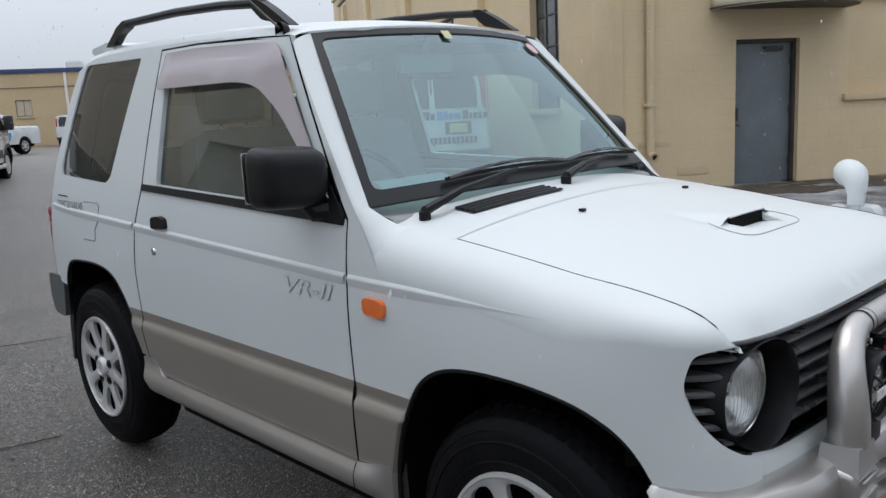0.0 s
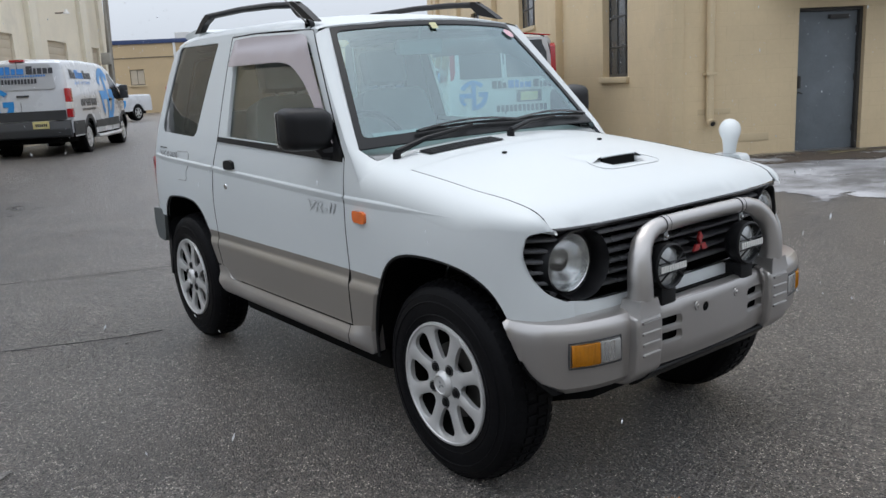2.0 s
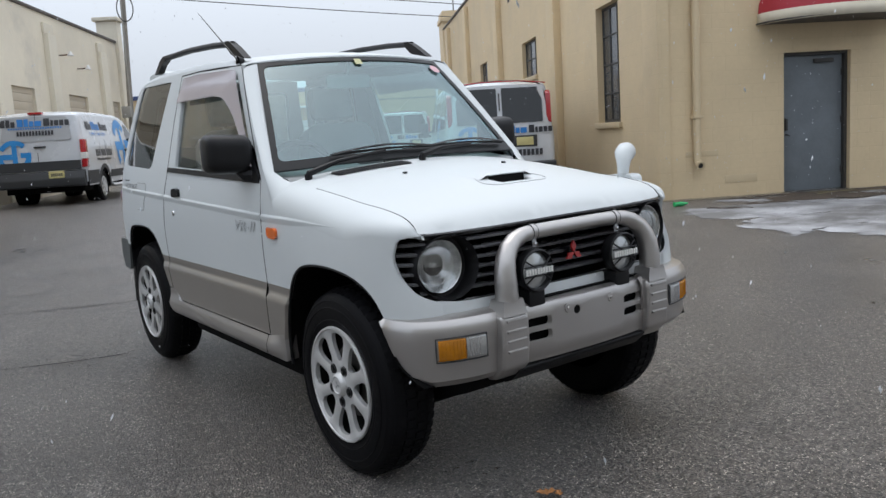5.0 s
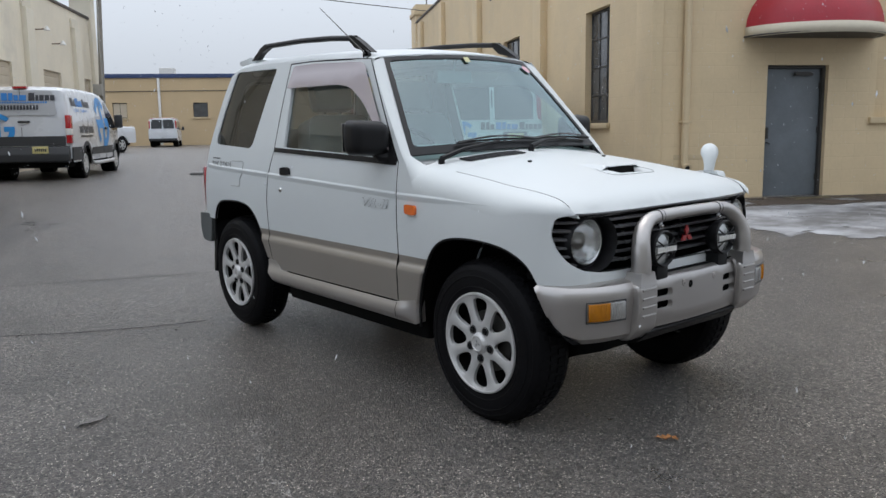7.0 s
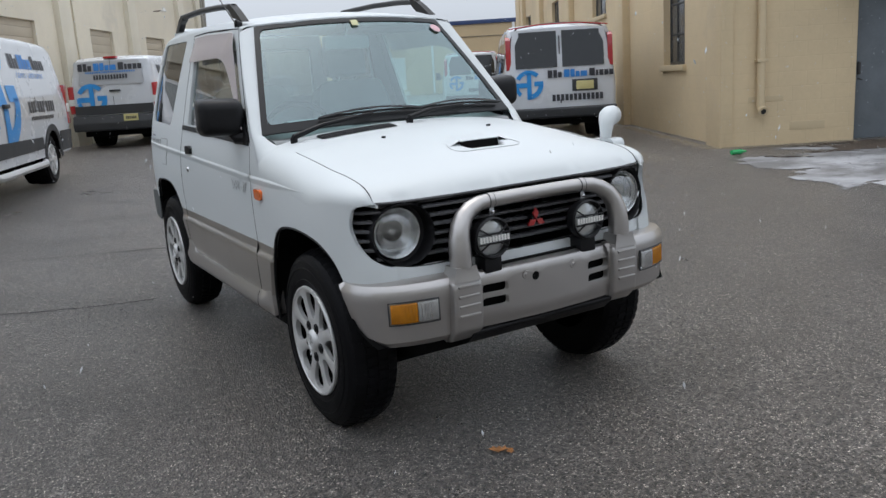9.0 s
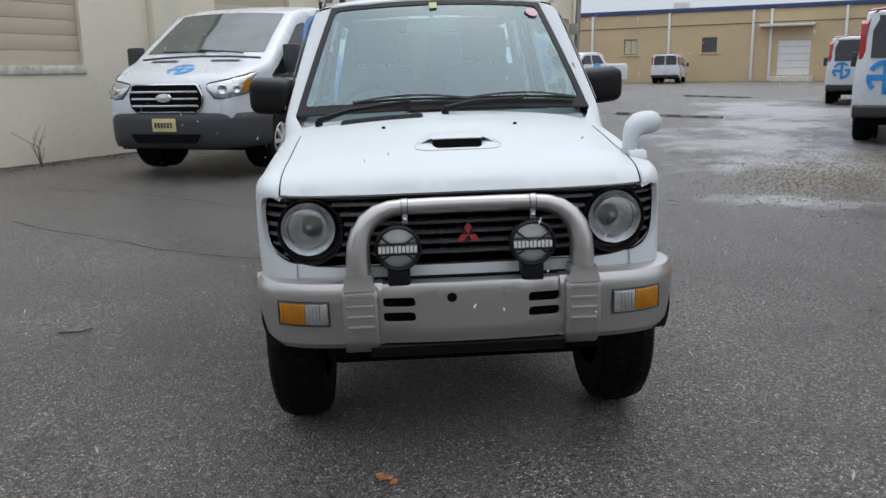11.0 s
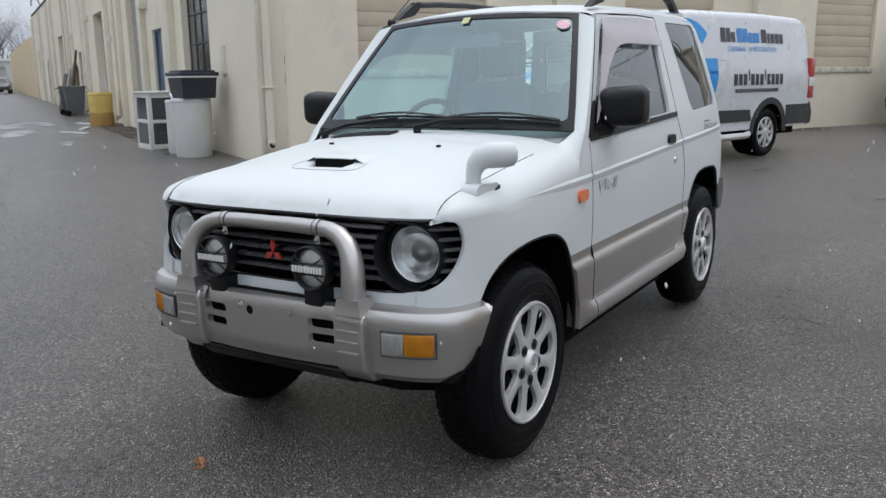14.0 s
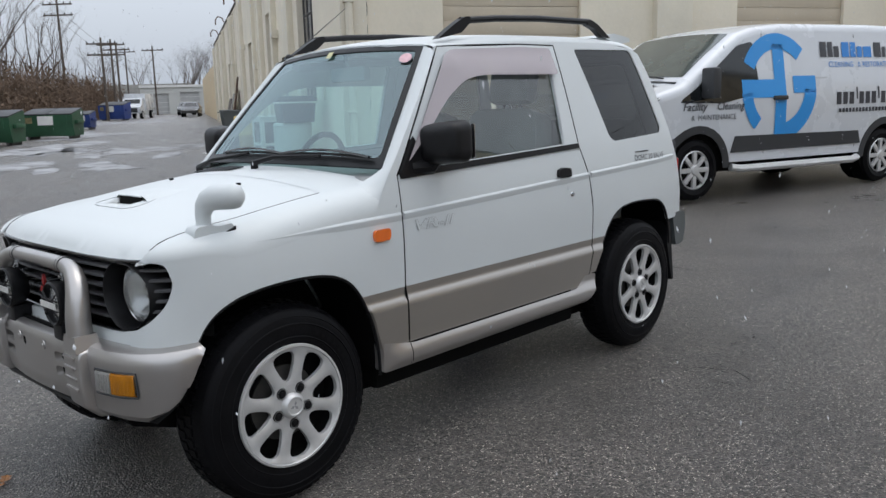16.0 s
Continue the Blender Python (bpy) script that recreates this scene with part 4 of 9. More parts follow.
part("roof_unit", Geo().box(-12.5, -11.3, FV + 3, FV + 4, 5.3, 6.3, 0.05), WHITE_METAL, far)
part("roof", Geo().box(-60, 40, FV + 0.4, FV + 20, 5.1, 5.3), COPING, far)
for u0, u1, v in ((-3.6, -1.08, 16.72), (-4.25, -1.86, 29.0)):
    bump = thing("speed_bump", SITE, "black rubber speed bump with yellow stripes", "speed bump", "speed bumps")
    n = 8
    for k in range(n):
        a, b = u0 + (u1 - u0) * k / n, u0 + (u1 - u0) * (k + 1) / n
        p = SITE @ Vector(((a + b) / 2, v, 0))
        z = ground_z(p.x, p.y)
        part("segment", Geo().prism([(v - 0.16, z - 0.02), (v - 0.1, z + 0.045), (v, z + 0.06), (v + 0.1, z + 0.045), (v + 0.16, z - 0.02)], a, b - 0.004), WORN_BUMP if k % 2 == 1 else RUBBER_STOP, bump)

# ---- vehicles in the yard ----
from mathutils import bvhtree


def words(text, size, bold=False, shear=0.0):
    """Lettering as a flat mesh: x to the right, y up, from the left end of the line."""
    cu = bpy.data.curves.new("lettering", "FONT")
    cu.body, cu.size, cu.shear, cu.resolution_u = text, size, shear, 2
    cu.offset = size * (0.012 if bold is True else float(bold))
    ob = new("lettering", cu)
    me = bpy.data.meshes.new_from_object(ob.evaluated_get(bpy.context.evaluated_depsgraph_get()))
    g = Geo().add([v.co[:] for v in me.vertices], [tuple(p.vertices) for p in me.polygons])
    bpy.data.objects.remove(ob)
    bpy.data.curves.remove(cu)
    bpy.data.meshes.remove(me)
    return g


def bent(geo, fn):
    """The shape with every point carried through fn(x, y, z)."""
    g = Geo()
    g.v, g.f = [tuple(fn(*p)) for p in geo.v], geo.f
    return g


HULL = {}


def hull(parent, path, low, xs, r, arches, material, step=0.16, crown=0.03, name="body", label=""):
    """A vehicle body: two sides with wheel arches and a skin that goes over the nose, the roof and the tail."""
    path = dense(path, 0.14, False)
    n = len(path)
    inner, nor = [], []
    for i in range(n):
        a, b = path[max(0, i - 1)], path[min(n - 1, i + 1)]
        d = (Vector(b) - Vector(a)).normalized()
        nor.append((-d.y, d.x))
        inner.append((path[i][0] + d.y * r, path[i][1] - d.x * r))
    g = Geo()
    rows = []
    for (y, z), (ny, nz) in zip(inner, nor):
        x = xs(y, z)
        half = []
        for k in range(5):
            t = math.pi / 2 * k / 4
            half.append((x - r * (1 - math.cos(t)), y + ny * r * math.sin(t), z + nz * r * math.sin(t)))
        for k in range(1, 5):
            f = 1 - k / 4
            half.append(((x - r) * f, y + ny * (r + crown * (1 - f * f)), z + nz * (r + crown * (1 - f * f))))
        rows.append(half + [(-p[0], p[1], p[2]) for p in half[-2::-1]])
    g.strip(rows)
    out = inner + [(y, low) for y in (inner[-1][0], inner[0][0])]
    place, faces, norm, lip = sheet(out, arches, lambda a, b: (xs(a, b), a, b), step, 0)
    k = len(g.v)
    for sgn in (1, -1):
        k = len(g.v)
        g.v += [(sgn * p.x, p.y, p.z) for p in place]
        g.f += [tuple(i + k for i in f) for f in faces]
    part(name, g, material, parent, label, 40)
    HULL["tree"] = bvhtree.BVHTree.FromPolygons(g.v, g.f)
    return path, nor


def nose_point(turn, z, lift):
    """The place on the last hull's nose at a turn (degrees from straight ahead) and a height."""
    d = Vector((math.sin(radians(turn)), -math.cos(radians(turn)), 0))
    o = Vector((0, -1.5, z))
    p, n = HULL["tree"].ray_cast(o + d * 4, -d)[:2]
    return tuple(p + d * lift)


def top_point(x, y, lift):
    """The place on the last hull's top under (x, y)."""
    p = HULL["tree"].ray_cast(Vector((x, y, 4)), Vector((0, 0, -1)))[0]
    return (x, y, p.z + lift)


def arch(y, r, z=0.35, low=0.2, n=12):
    return [(y + r * math.cos(math.pi * k / n), z + r * math.sin(math.pi * k / n)) for k in range(n + 1)][::-1] + [(y + r, low - 0.3), (y - r, low - 0.3)]


def plain_wheel(parent, x, y, r, w, side, spokes=8):
    wheel = part("wheel", Geo().lathe([(r * 0.62, side * 0.0), (r * 0.80, side * 0.02), (r * 0.96, side * 0.0), (r, -side * 0.04), (r, -side * (w - 0.04)), (r * 0.95, -side * w), (r * 0.6, -side * w), (r * 0.6, 0)], 28, "x", pose(x, y, r)), TYRE, parent)
    g = Geo().lathe([(r * 0.63, side * 0.004), (r * 0.60, side * 0.012), (r * 0.56, -side * 0.02)], 28, "x", pose(x, y, r))
    for k in range(spokes):
        m = pose(x, y, r, 360 * k / spokes, 0, 0)
        g.box(-0.02 if side > 0 else -0.012, 0.012 if side > 0 else 0.02, -r * 0.075, r * 0.075, r * 0.12, r * 0.58, 0.006, m)
    g.lathe([(0.001, side * 0.03), (r * 0.14, side * 0.025), (r * 0.2, 0), (r * 0.2, -side * 0.03)], 16, "x", pose(x, y, r))
    rim = part("rim", g, ALLOY, wheel, "silver wheel trim")
    part("brake_shadow", Geo().lathe([(0.001, -side * 0.05), (r * 0.6, -side * 0.05)], 20, "x", pose(x, y, r)), BLACK, rim)


def side_glass(parent, poly, xs, side, mat=VAN_GLASS, name="side_window", lift=0.006, r=0.05):
    s = sheet(rounded(poly, r, 3), [], lambda a, b: (side * (xs(a, b) + lift), a, b), 0.12, 0.008, side < 0)
    return panel(name, [s], mat, parent)


def skin_patch(path, nor, a, b, half_a, half_b, lift=0.008, crown=0.03, n=9):
    """A patch on the skin between two places along the path (in metres of y), with half widths at both."""
    rows = []
    pts = [(p, q) for p, q in zip(path, nor) if a[0] - 1e-6 <= p[0] <= b[0] + 1e-6 and min(a[1], b[1]) - 1e-6 <= p[1] <= max(a[1], b[1]) + 1e-6]
    for i, ((y, z), (ny, nz)) in enumerate(pts):
        f = i / max(1, len(pts) - 1)
        h = half_a + (half_b - half_a) * f
        rows.append([(h * t, y + ny * (lift + crown * (1 - t * t)), z + nz * (lift + crown * (1 - t * t))) for t in (-1 + 2 * k / (n - 1) for k in range(n))])
    return Geo().strip(rows)


def ring_part(r0, r1, a0, a1, n=24):
    pts = [(r1 * math.cos(radians(a0 + (a1 - a0) * k / n)), r1 * math.sin(radians(a0 + (a1 - a0) * k / n))) for k in range(n + 1)]
    pts += [(r0 * math.cos(radians(a1 - (a1 - a0) * k / n)), r0 * math.sin(radians(a1 - (a1 - a0) * k / n))) for k in range(n + 1)]
    g = Geo()
    m = n + 1
    g.v = [(x, y, 0.0) for x, y in pts]
    g.f = [(k, k + 1, 2 * m - 2 - k, 2 * m - 1 - k) for k in range(n)]
    return g


def emblem_shape(s):
    """The round blue mark on the vans, as plain arcs and bars, s across."""
    g = ring_part(0.355 * s, 0.5 * s, 45, 152)
    for a, b, r in ((186, 229, 0.37), (270, 357, 0.335)):
        g2 = ring_part(r * s, 0.5 * s, a, b)
        g.add(g2.v, g2.f)
    for x0, x1, y0, y1 in ((-0.065, 0.085, -0.5, 0.40), (-0.49, -0.065, -0.09, 0.075), (0.185, 0.5, -0.055, 0.105)):
        n = max(1, int((y1 - y0) / 0.06))
        g.add([(x * s, (y0 + (y1 - y0) * k / n) * s, 0) for k in range(n + 1) for x in (x0, x1)], [(2 * k, 2 * k + 1, 2 * k + 3, 2 * k + 2) for k in range(n)])
    return g


def bars(spans, h):
    """Plain bars that stand for lettering: (start, end, raise) along one line."""
    g = Geo()
    for a, b, up in spans:
        g.add([(a, up, 0), (b, up, 0), (b, up + h, 0), (a, up + h, 0)], [(0, 1, 2, 3)])
    return g


def split_bars(a, b, k, gap):
    w = (b - a) / k
    return [(a + i * w, a + (i + 1) * w - gap, 0) for i in range(k)]


def name_bars(scale):
    """Plain bars for a name of three words; each bar as wide and as high as the letter that it stands for: dark, blue, dark."""
    words_ = (((0.62, 1.0), (0.50, 1.0), (0.50, 0.72)), ((0.74, 1.0), (0.56, 1.0), (0.52, 0.72), (0.86, 0.72)), ((0.74, 1.0), (0.34, 0.72), (0.54, 0.72), (0.52, 0.72), (0.54, 0.72)))
    out, x = [], 0.0
    for word in words_:
        row = []
        for w, h in word:
            row.append((x * scale, (x + w) * scale, h * scale))
            x += w + 0.13
        out.append(row)
        x += 0.16
    return out, x * scale


def name_row(scale, carry, van):
    rows, _ = name_bars(scale)
    for row, mat, label in zip(rows, (INK, INK_BLUE, INK), ("dark bar for the name", "blue bar for the name", "dark bar for the name")):
        for a, b, h in row:
            part("lettering_bar", carry(bars([(a, b, 0)], h)), mat, van, label)


def bar_row(spans, h, carry, mat, van, label=""):
    """A line of lettering as plain bars, each one a part."""
    for one in spans:
        part("lettering_bar", carry(bars([one], h)), mat, van, label)


def on_side(geo, side, y, z, xs, lift=0.007):
    """Puts a flat shape (x right, y up) on a side, read from outside."""
    def fn(a, b, c):
        yy, zz = y + side * a, z + b
        return (side * (xs(yy, zz) + lift), yy, zz)
    return bent(geo, fn)


def cargo_van(m, label, rear_logo=True, group="white vans in the yard"):
    """A low-roofed modern cargo van with charcoal cladding. It faces -y."""
    van = thing("cargo_van", m, label, "van", group)

    def xs(y, z):
        x = 0.985 - 0.17 * max(0, z - 1.15) - 0.02 * smoothstep(0.9, 0.4, z)
        x -= 0.24 * smoothstep(-1.75, -2.85, y) + 0.02 * smoothstep(2.3, 2.9, y)
        return x
    path = [(-2.46, 0.47), (-2.58, 0.54), (-2.60, 0.80), (-2.575, 1.00), (-2.50, 1.10), (-2.2, 1.215), (-1.86, 1.32), (-1.38, 1.64), (-0.98, 1.89), (-0.7, 1.97), (-0.2, 2.02), (1.4, 2.035), (2.6, 2.01), (2.80, 1.94), (2.87, 1.5), (2.90, 0.95), (2.88, 0.5)]
    path, nor = hull(van, path, 0.42, xs, 0.10, [arch(-1.65, 0.42, 0.36), arch(1.65, 0.42, 0.36)], VAN_WHITE)
    part("windscreen", skin_patch(path, nor, (-1.82, 1.32), (-0.95, 1.92), 0.80, 0.72), VAN_SCREEN, van, "raked greenish windscreen")
    for s in (1, -1):
        side_glass(van, [(-1.93, 1.12), (-1.88, 1.17), (-1.70, 1.27), (-1.0, 1.755), (-0.76, 1.80), (-0.70, 1.32), (-0.80, 1.19), (-1.3, 1.10)], xs, s, name="cab_window")
        def clad(poly, nm):
            sh = sheet(poly, [], lambda a, b: (s * (xs(a, b) + 0.012), a, b), 0.14, 0.015, s < 0)
            return panel(nm, [sh], VAN_TRIM, van, "charcoal plastic cladding")
        clad([(-1.14, 0.53), (-1.08, 0.72), (1.1, 0.70), (1.16, 0.54)], "cladding")
        clad([(2.15, 0.45), (2.10, 0.74), (2.86, 0.74), (2.84, 0.45)], "cladding")
        for yc in (-1.65, 1.65):
            pts = [(yc + 0.5 * math.cos(math.pi * k / 14), 0.36 + 0.5 * math.sin(math.pi * k / 14)) for k in range(15)] + [(yc + 0.41 * math.cos(math.pi * k / 14), 0.36 + 0.41 * math.sin(math.pi * k / 14)) for k in range(14, -1, -1)]
            clad(pts, "arch_trim")
            plain_wheel(van, s * 0.93, yc, 0.355, 0.23, s)
            # solid black tube stands in for the shade inside the wheel arch
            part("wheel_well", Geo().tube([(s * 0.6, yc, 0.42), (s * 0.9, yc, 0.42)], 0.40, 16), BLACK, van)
        part("side_step", Geo().tube([(s * 0.97, -1.12, 0.36), (s * 1.0, -1.0, 0.34), (s * 1.0, 1.0, 0.34), (s * 0.97, 1.12, 0.36)], 0.045, 8), ALLOY, van, "tubular side step")
        mir = part("door_mirror", Geo().box(-0.10, 0.10, -0.06, 0.06, -0.17, 0.17, 0.035, pose(s * 1.08, -1.58, 1.33)).box(-0.1, 0.1, -0.03, 0.03, -0.03, 0.03, 0.01, pose(s * 0.97, -1.57, 1.19)), VAN_TRIM, van)
        lamp = part("tail_lamp", Geo().box(s * (xs(2.86, 1.0) - 0.1), s * (xs(2.86, 1.0) + 0.012), 2.75, 2.925, 0.82, 1.42, 0.02), TAIL_RED, van, "tall red tail lamp")
        part("clear_lens", Geo().box(s * (xs(2.86, 1.0) - 0.102), s * (xs(2.86, 1.0) + 0.014), 2.76, 2.93, 1.0, 1.14, 0.01), WHITE_METAL, lamp)
        cols = [(24.8, 1.005, 1.045), (26.2, 0.955, 1.06), (28.3, 0.895, 1.07), (32, 0.890, 1.085), (36, 0.905, 1.10), (41, 0.925, 1.125), (45, 0.938, 1.142), (47.2, 0.95, 1.152), (48.9, 1.05, 1.162), (51, 1.12, 1.168), (53.5, 1.165, 1.178)]
        def lamp_rows(cs, lift):
            return [[(s * p[0], p[1], p[2]) for p in (nose_point(a, lo + (hi - lo) * k / 6, o) for k, o in ((0, -0.02), (0.4, lift), (2, lift + 0.004), (4, lift + 0.004), (5.6, lift), (6, -0.02)))] for a, lo, hi in cs]
        h = part("headlamp", Geo().strip(lamp_rows(cols, 0.012)), LENS, van, "large swept clear headlamp", 60)
        part("lamp_rim", Geo().tube([(s * p[0], p[1], p[2]) for p in [nose_point(a, lo, 0.006) for a, lo, hi in cols] + [nose_point(a, hi, 0.006) for a, lo, hi in cols[::-1]] + [nose_point(cols[0][0], cols[0][1], 0.006)]], 0.007, 6), VAN_TRIM, h, "dark lamp seal")
        for a, r in ((32.5, 0.055), (39.5, 0.045)):
            x, y, z = nose_point(a, 0.99, 0.02)
            part("lamp_cup", Geo().lathe([(0.001, 0.004), (r * 0.6, -0.002), (r * 0.9, -0.010), (r, -0.002)], 18, "y", pose(s * x, y, z, 0, 0, s * a)), CHROME, h, "chrome reflector")
        part("amber_lens", Geo().strip(lamp_rows([(43.6, 0.945, 1.045), (45, 0.948, 1.09), (47.2, 0.965, 1.125), (48.3, 1.02, 1.13)], 0.018)), AMBER, h, "amber turn lens", 60)
        part("bonnet_vent", Geo().strip([[top_point(s * (0.23 + 0.36 * i / 8), -2.02 + k * 0.022 + 0.03 * i / 8, 0.006 if k in (0, 3) else 0.014) for k in range(4)] for i in range(9)]), VAN_TRIM, van, "black bonnet vent")
        part("door_handle", Geo().box(s * (xs(-0.1, 1.1)), s * (xs(-0.1, 1.1) + 0.04), -0.48, -0.26, 1.12, 1.17, 0.012), VAN_TRIM, van)
        for yy, zz0, zz1 in ((-0.60, 0.5, 1.90), (1.05, 0.5, 1.9)):
            part("seam", on_side(bars([(0, 0.012, 0)], zz1 - zz0), s, yy, zz0, xs, 0.004), VAN_TRIM, van)
        # flat grey strip paints the shaded fold of the side pressing
        part("crease_shade", on_side(bars([(0, 3.0, 0)], 0.02), s, -0.1 if s > 0 else 2.9, 1.36, xs, 0.004), GREY_PANEL, van)
        part("mark", on_side(emblem_shape(1.27), s, -0.36 if s > 0 else -0.18, 1.265, xs), LOGO_BLUE, van, "large round blue mark of arcs and bars")
        y0 = 0.40 if s > 0 else 2.47
        name_row(0.186, lambda g_: on_side(g_, s, y0, 1.62, xs), van)
        for word, a in (("CLEANING", 0.14), ("&", 0.69), ("RESTORATION", 0.78)):
            part("tagline", on_side(words(word, 0.095), s, y0 + a * s, 1.50, xs), INK_BLUE, van, "small blue lettering")
        bar_row(split_bars(0.0, 0.36, 3, 0.03) + [(0.375, 0.405, 0.06)] + split_bars(0.43, 0.79, 3, 0.03) + [(0.80, 0.83, 0.06)] + split_bars(0.86, 1.33, 4, 0.03), 0.15, lambda g_: on_side(g_, s, y0 + 0.25 * s, 1.04, xs), INK, van, "dark bars for the number")
        bar_row(split_bars(0.0, 1.15, 18, 0.02), 0.05, lambda g_: on_side(g_, s, y0 + 0.3 * s, 0.94, xs), INK, van)
        y1 = -1.90 if s > 0 else -0.84
        for word, size, a, z, slant in (("Facility", 0.125, 0.0, 1.03, 0.25), ("Cleaning", 0.125, 0.50, 1.03, 0.25), ("&", 0.085, 0.12, 0.92, 0.0), ("MAINTENANCE", 0.085, 0.22, 0.92, 0.0)):
            part("lettering", on_side(words(word, size, slant > 0, slant), s, y1 + a * s, z, xs, 0.009), INK, van, "dark italic lettering" if slant else "small dark lettering")
    half = [(0.0, -2.672), (0.25, -2.669), (0.45, -2.658), (0.60, -2.632), (0.72, -2.575), (0.81, -2.48), (0.87, -2.35), (0.91, -2.2), (0.935, -2.08), (0.95, -1.98)]
    line = [(-x, y) for x, y in half[:0:-1]] + half
    rows = []
    for k, (x, y) in enumerate(line):
        a, b_ = line[max(0, k - 1)], line[min(len(line) - 1, k + 1)]
        d = Vector((b_[0] - a[0], b_[1] - a[1])).normalized()
        rows.append([(x + d.y * o, y - d.x * o, z) for o, z in ((-0.06, 0.33), (0.0, 0.35), (0.022, 0.42), (0.03, 0.50), (0.03, 0.64), (0.018, 0.705), (0.0, 0.725), (-0.08, 0.735))])
    part("front_bumper", Geo().strip(rows), VAN_TRIM, van, "charcoal front bumper", 60)
    part("lower_intake", Geo().prism(rounded([(-0.38, 0.40), (0.38, 0.40), (0.45, 0.50), (-0.45, 0.50)], 0.02), -2.710, -2.60, "y"), BLACK, van)
    hexa = rounded([(-0.38, 0.745), (0.38, 0.745), (0.45, 0.80), (0.465, 0.92), (0.41, 1.045), (-0.41, 1.045), (-0.465, 0.92), (-0.45, 0.80)], 0.03)
    gr = part("grille", Geo().prism(hexa, -2.655, -2.5, "y"), BLACK, van)
    part("grille_surround", Geo().tube([(x, -2.655 + 0.12 * x * x, z) for x, z in hexa + [hexa[0]]], 0.016, 6), CHROME, gr)
    for k in range(3):
        part("chrome_bar", Geo().box(-0.43, 0.43, -2.675, -2.64, 0.80 + k * 0.078, 0.826 + k * 0.078, 0.010), CHROME, gr)
    part("badge", Geo().lathe([(0.001, -0.012), (0.075, -0.008), (0.08, 0.0)], 20, "y", pose(0, -2.682, 0.902) @ Matrix.Diagonal((1.3, 1, 0.62, 1))), CHROME, gr)
    part("front_plate", Geo().box(-0.15, 0.15, -2.720, -2.700, 0.53, 0.675, 0.005), PLATE, van, "cream licence plate")
    bar_row(split_bars(-0.12, 0.12, 6, 0.012), 0.06, lambda g_: bent(g_, lambda a, b, c: (a, -2.723, 0.57 + b)), INK, van)
    part("bonnet_mark", bent(emblem_shape(0.34), lambda a, b, c: top_point(a, -2.28 + b * 0.9, 0.005)), LOGO_BLUE, van)
    for s in (1, -1):
        part("wiper", Geo().tube([top_point(s * 0.25 + 0.30 - 0.62 * k / 4, -1.80 + 0.05 * k / 4, 0.02) for k in range(5)], 0.009, 6), VAN_TRIM, van)
    part("screen_base", Geo().tube([top_point(-0.80 + 1.6 * k / 12, -1.845, 0.004) for k in range(13)], 0.014, 6), VAN_TRIM, van, "black screen seal")
    part("rear_bumper", Geo().prism(rounded([(2.84, 0.42), (3.0, 0.44), (3.02, 0.60), (2.95, 0.76), (2.84, 0.78)], 0.03), -0.92, 0.92), VAN_TRIM, van, "charcoal step bumper")
    if rear_logo:
        part("rear_panel", bent(Geo().add([(x, y, 0) for x, y in rounded([(-0.72, 1.42), (0.72, 1.42), (0.64, 1.93), (-0.64, 1.93)], 0.08)], [tuple(range(20))]), lambda a, b, c: (-a, 2.905 - (b - 1.42) * 0.14 + 0.03 * (1 - a * a) , b)), GREY_PANEL, van, "grey printed panel on the rear doors")
        def rear(geo):
            return bent(geo, lambda a, b, c: (-a, 2.912 - (b - 1.42) * 0.14 * (b > 1.42) + 0.03 * (1 - a * a), b))
        name_row(0.160, lambda g_: rear(bent(g_, lambda a, b, c: (a - 0.71, b + 1.73, c))), van)
        bar_row(split_bars(-0.55, 0.55, 22, 0.018), 0.035, lambda g_: rear(bent(g_, lambda a, b, c: (a, b + 1.675, c))), INK_BLUE, van)
        bar_row(split_bars(-0.38, 0.38, 12, 0.02), 0.095, lambda g_: rear(bent(g_, lambda a, b, c: (a, b + 1.54, c))), INK, van)
        part("mark", rear(bent(emblem_shape(0.68), lambda a, b, c: (a - 0.47, b + 1.12, c))), LOGO_BLUE, van)
        part("door_handle", Geo().box(-0.18, 0.06, 2.92, 2.96, 1.27, 1.31, 0.01), VAN_TRIM, van)
        part("rear_plate", Geo().box(-0.16, 0.16, 3.015, 3.028, 0.62, 0.77, 0.004, pose(-0.36, 0, 0)), PLATE, van, "cream licence plate")
        bar_row(split_bars(-0.48, -0.24, 6, 0.012), 0.06, lambda g_: bent(g_, lambda a, b, c: (a, 3.032, 0.66 + b)), INK, van)
        part("lower_door_trim", bent(bars([(-0.86, 0.86, 0)], 0.2), lambda a, b, c: (a, 2.945, 0.78 + b)), VAN_TRIM, van)
        part("door_seam", bent(bars([(-0.006, 0.006, 0)], 1.1), lambda a, b, c: (a, 2.938 - max(0, b + 0.9 - 1.42) * 0.14, 0.9 + b)), VAN_TRIM, van)
    part("high_brake_lamp", Geo().box(-0.14, 0.14, 2.70, 2.84, 1.98, 2.03, 0.01), TAIL_RED, van)
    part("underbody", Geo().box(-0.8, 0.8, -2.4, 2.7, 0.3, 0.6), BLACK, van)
    return van


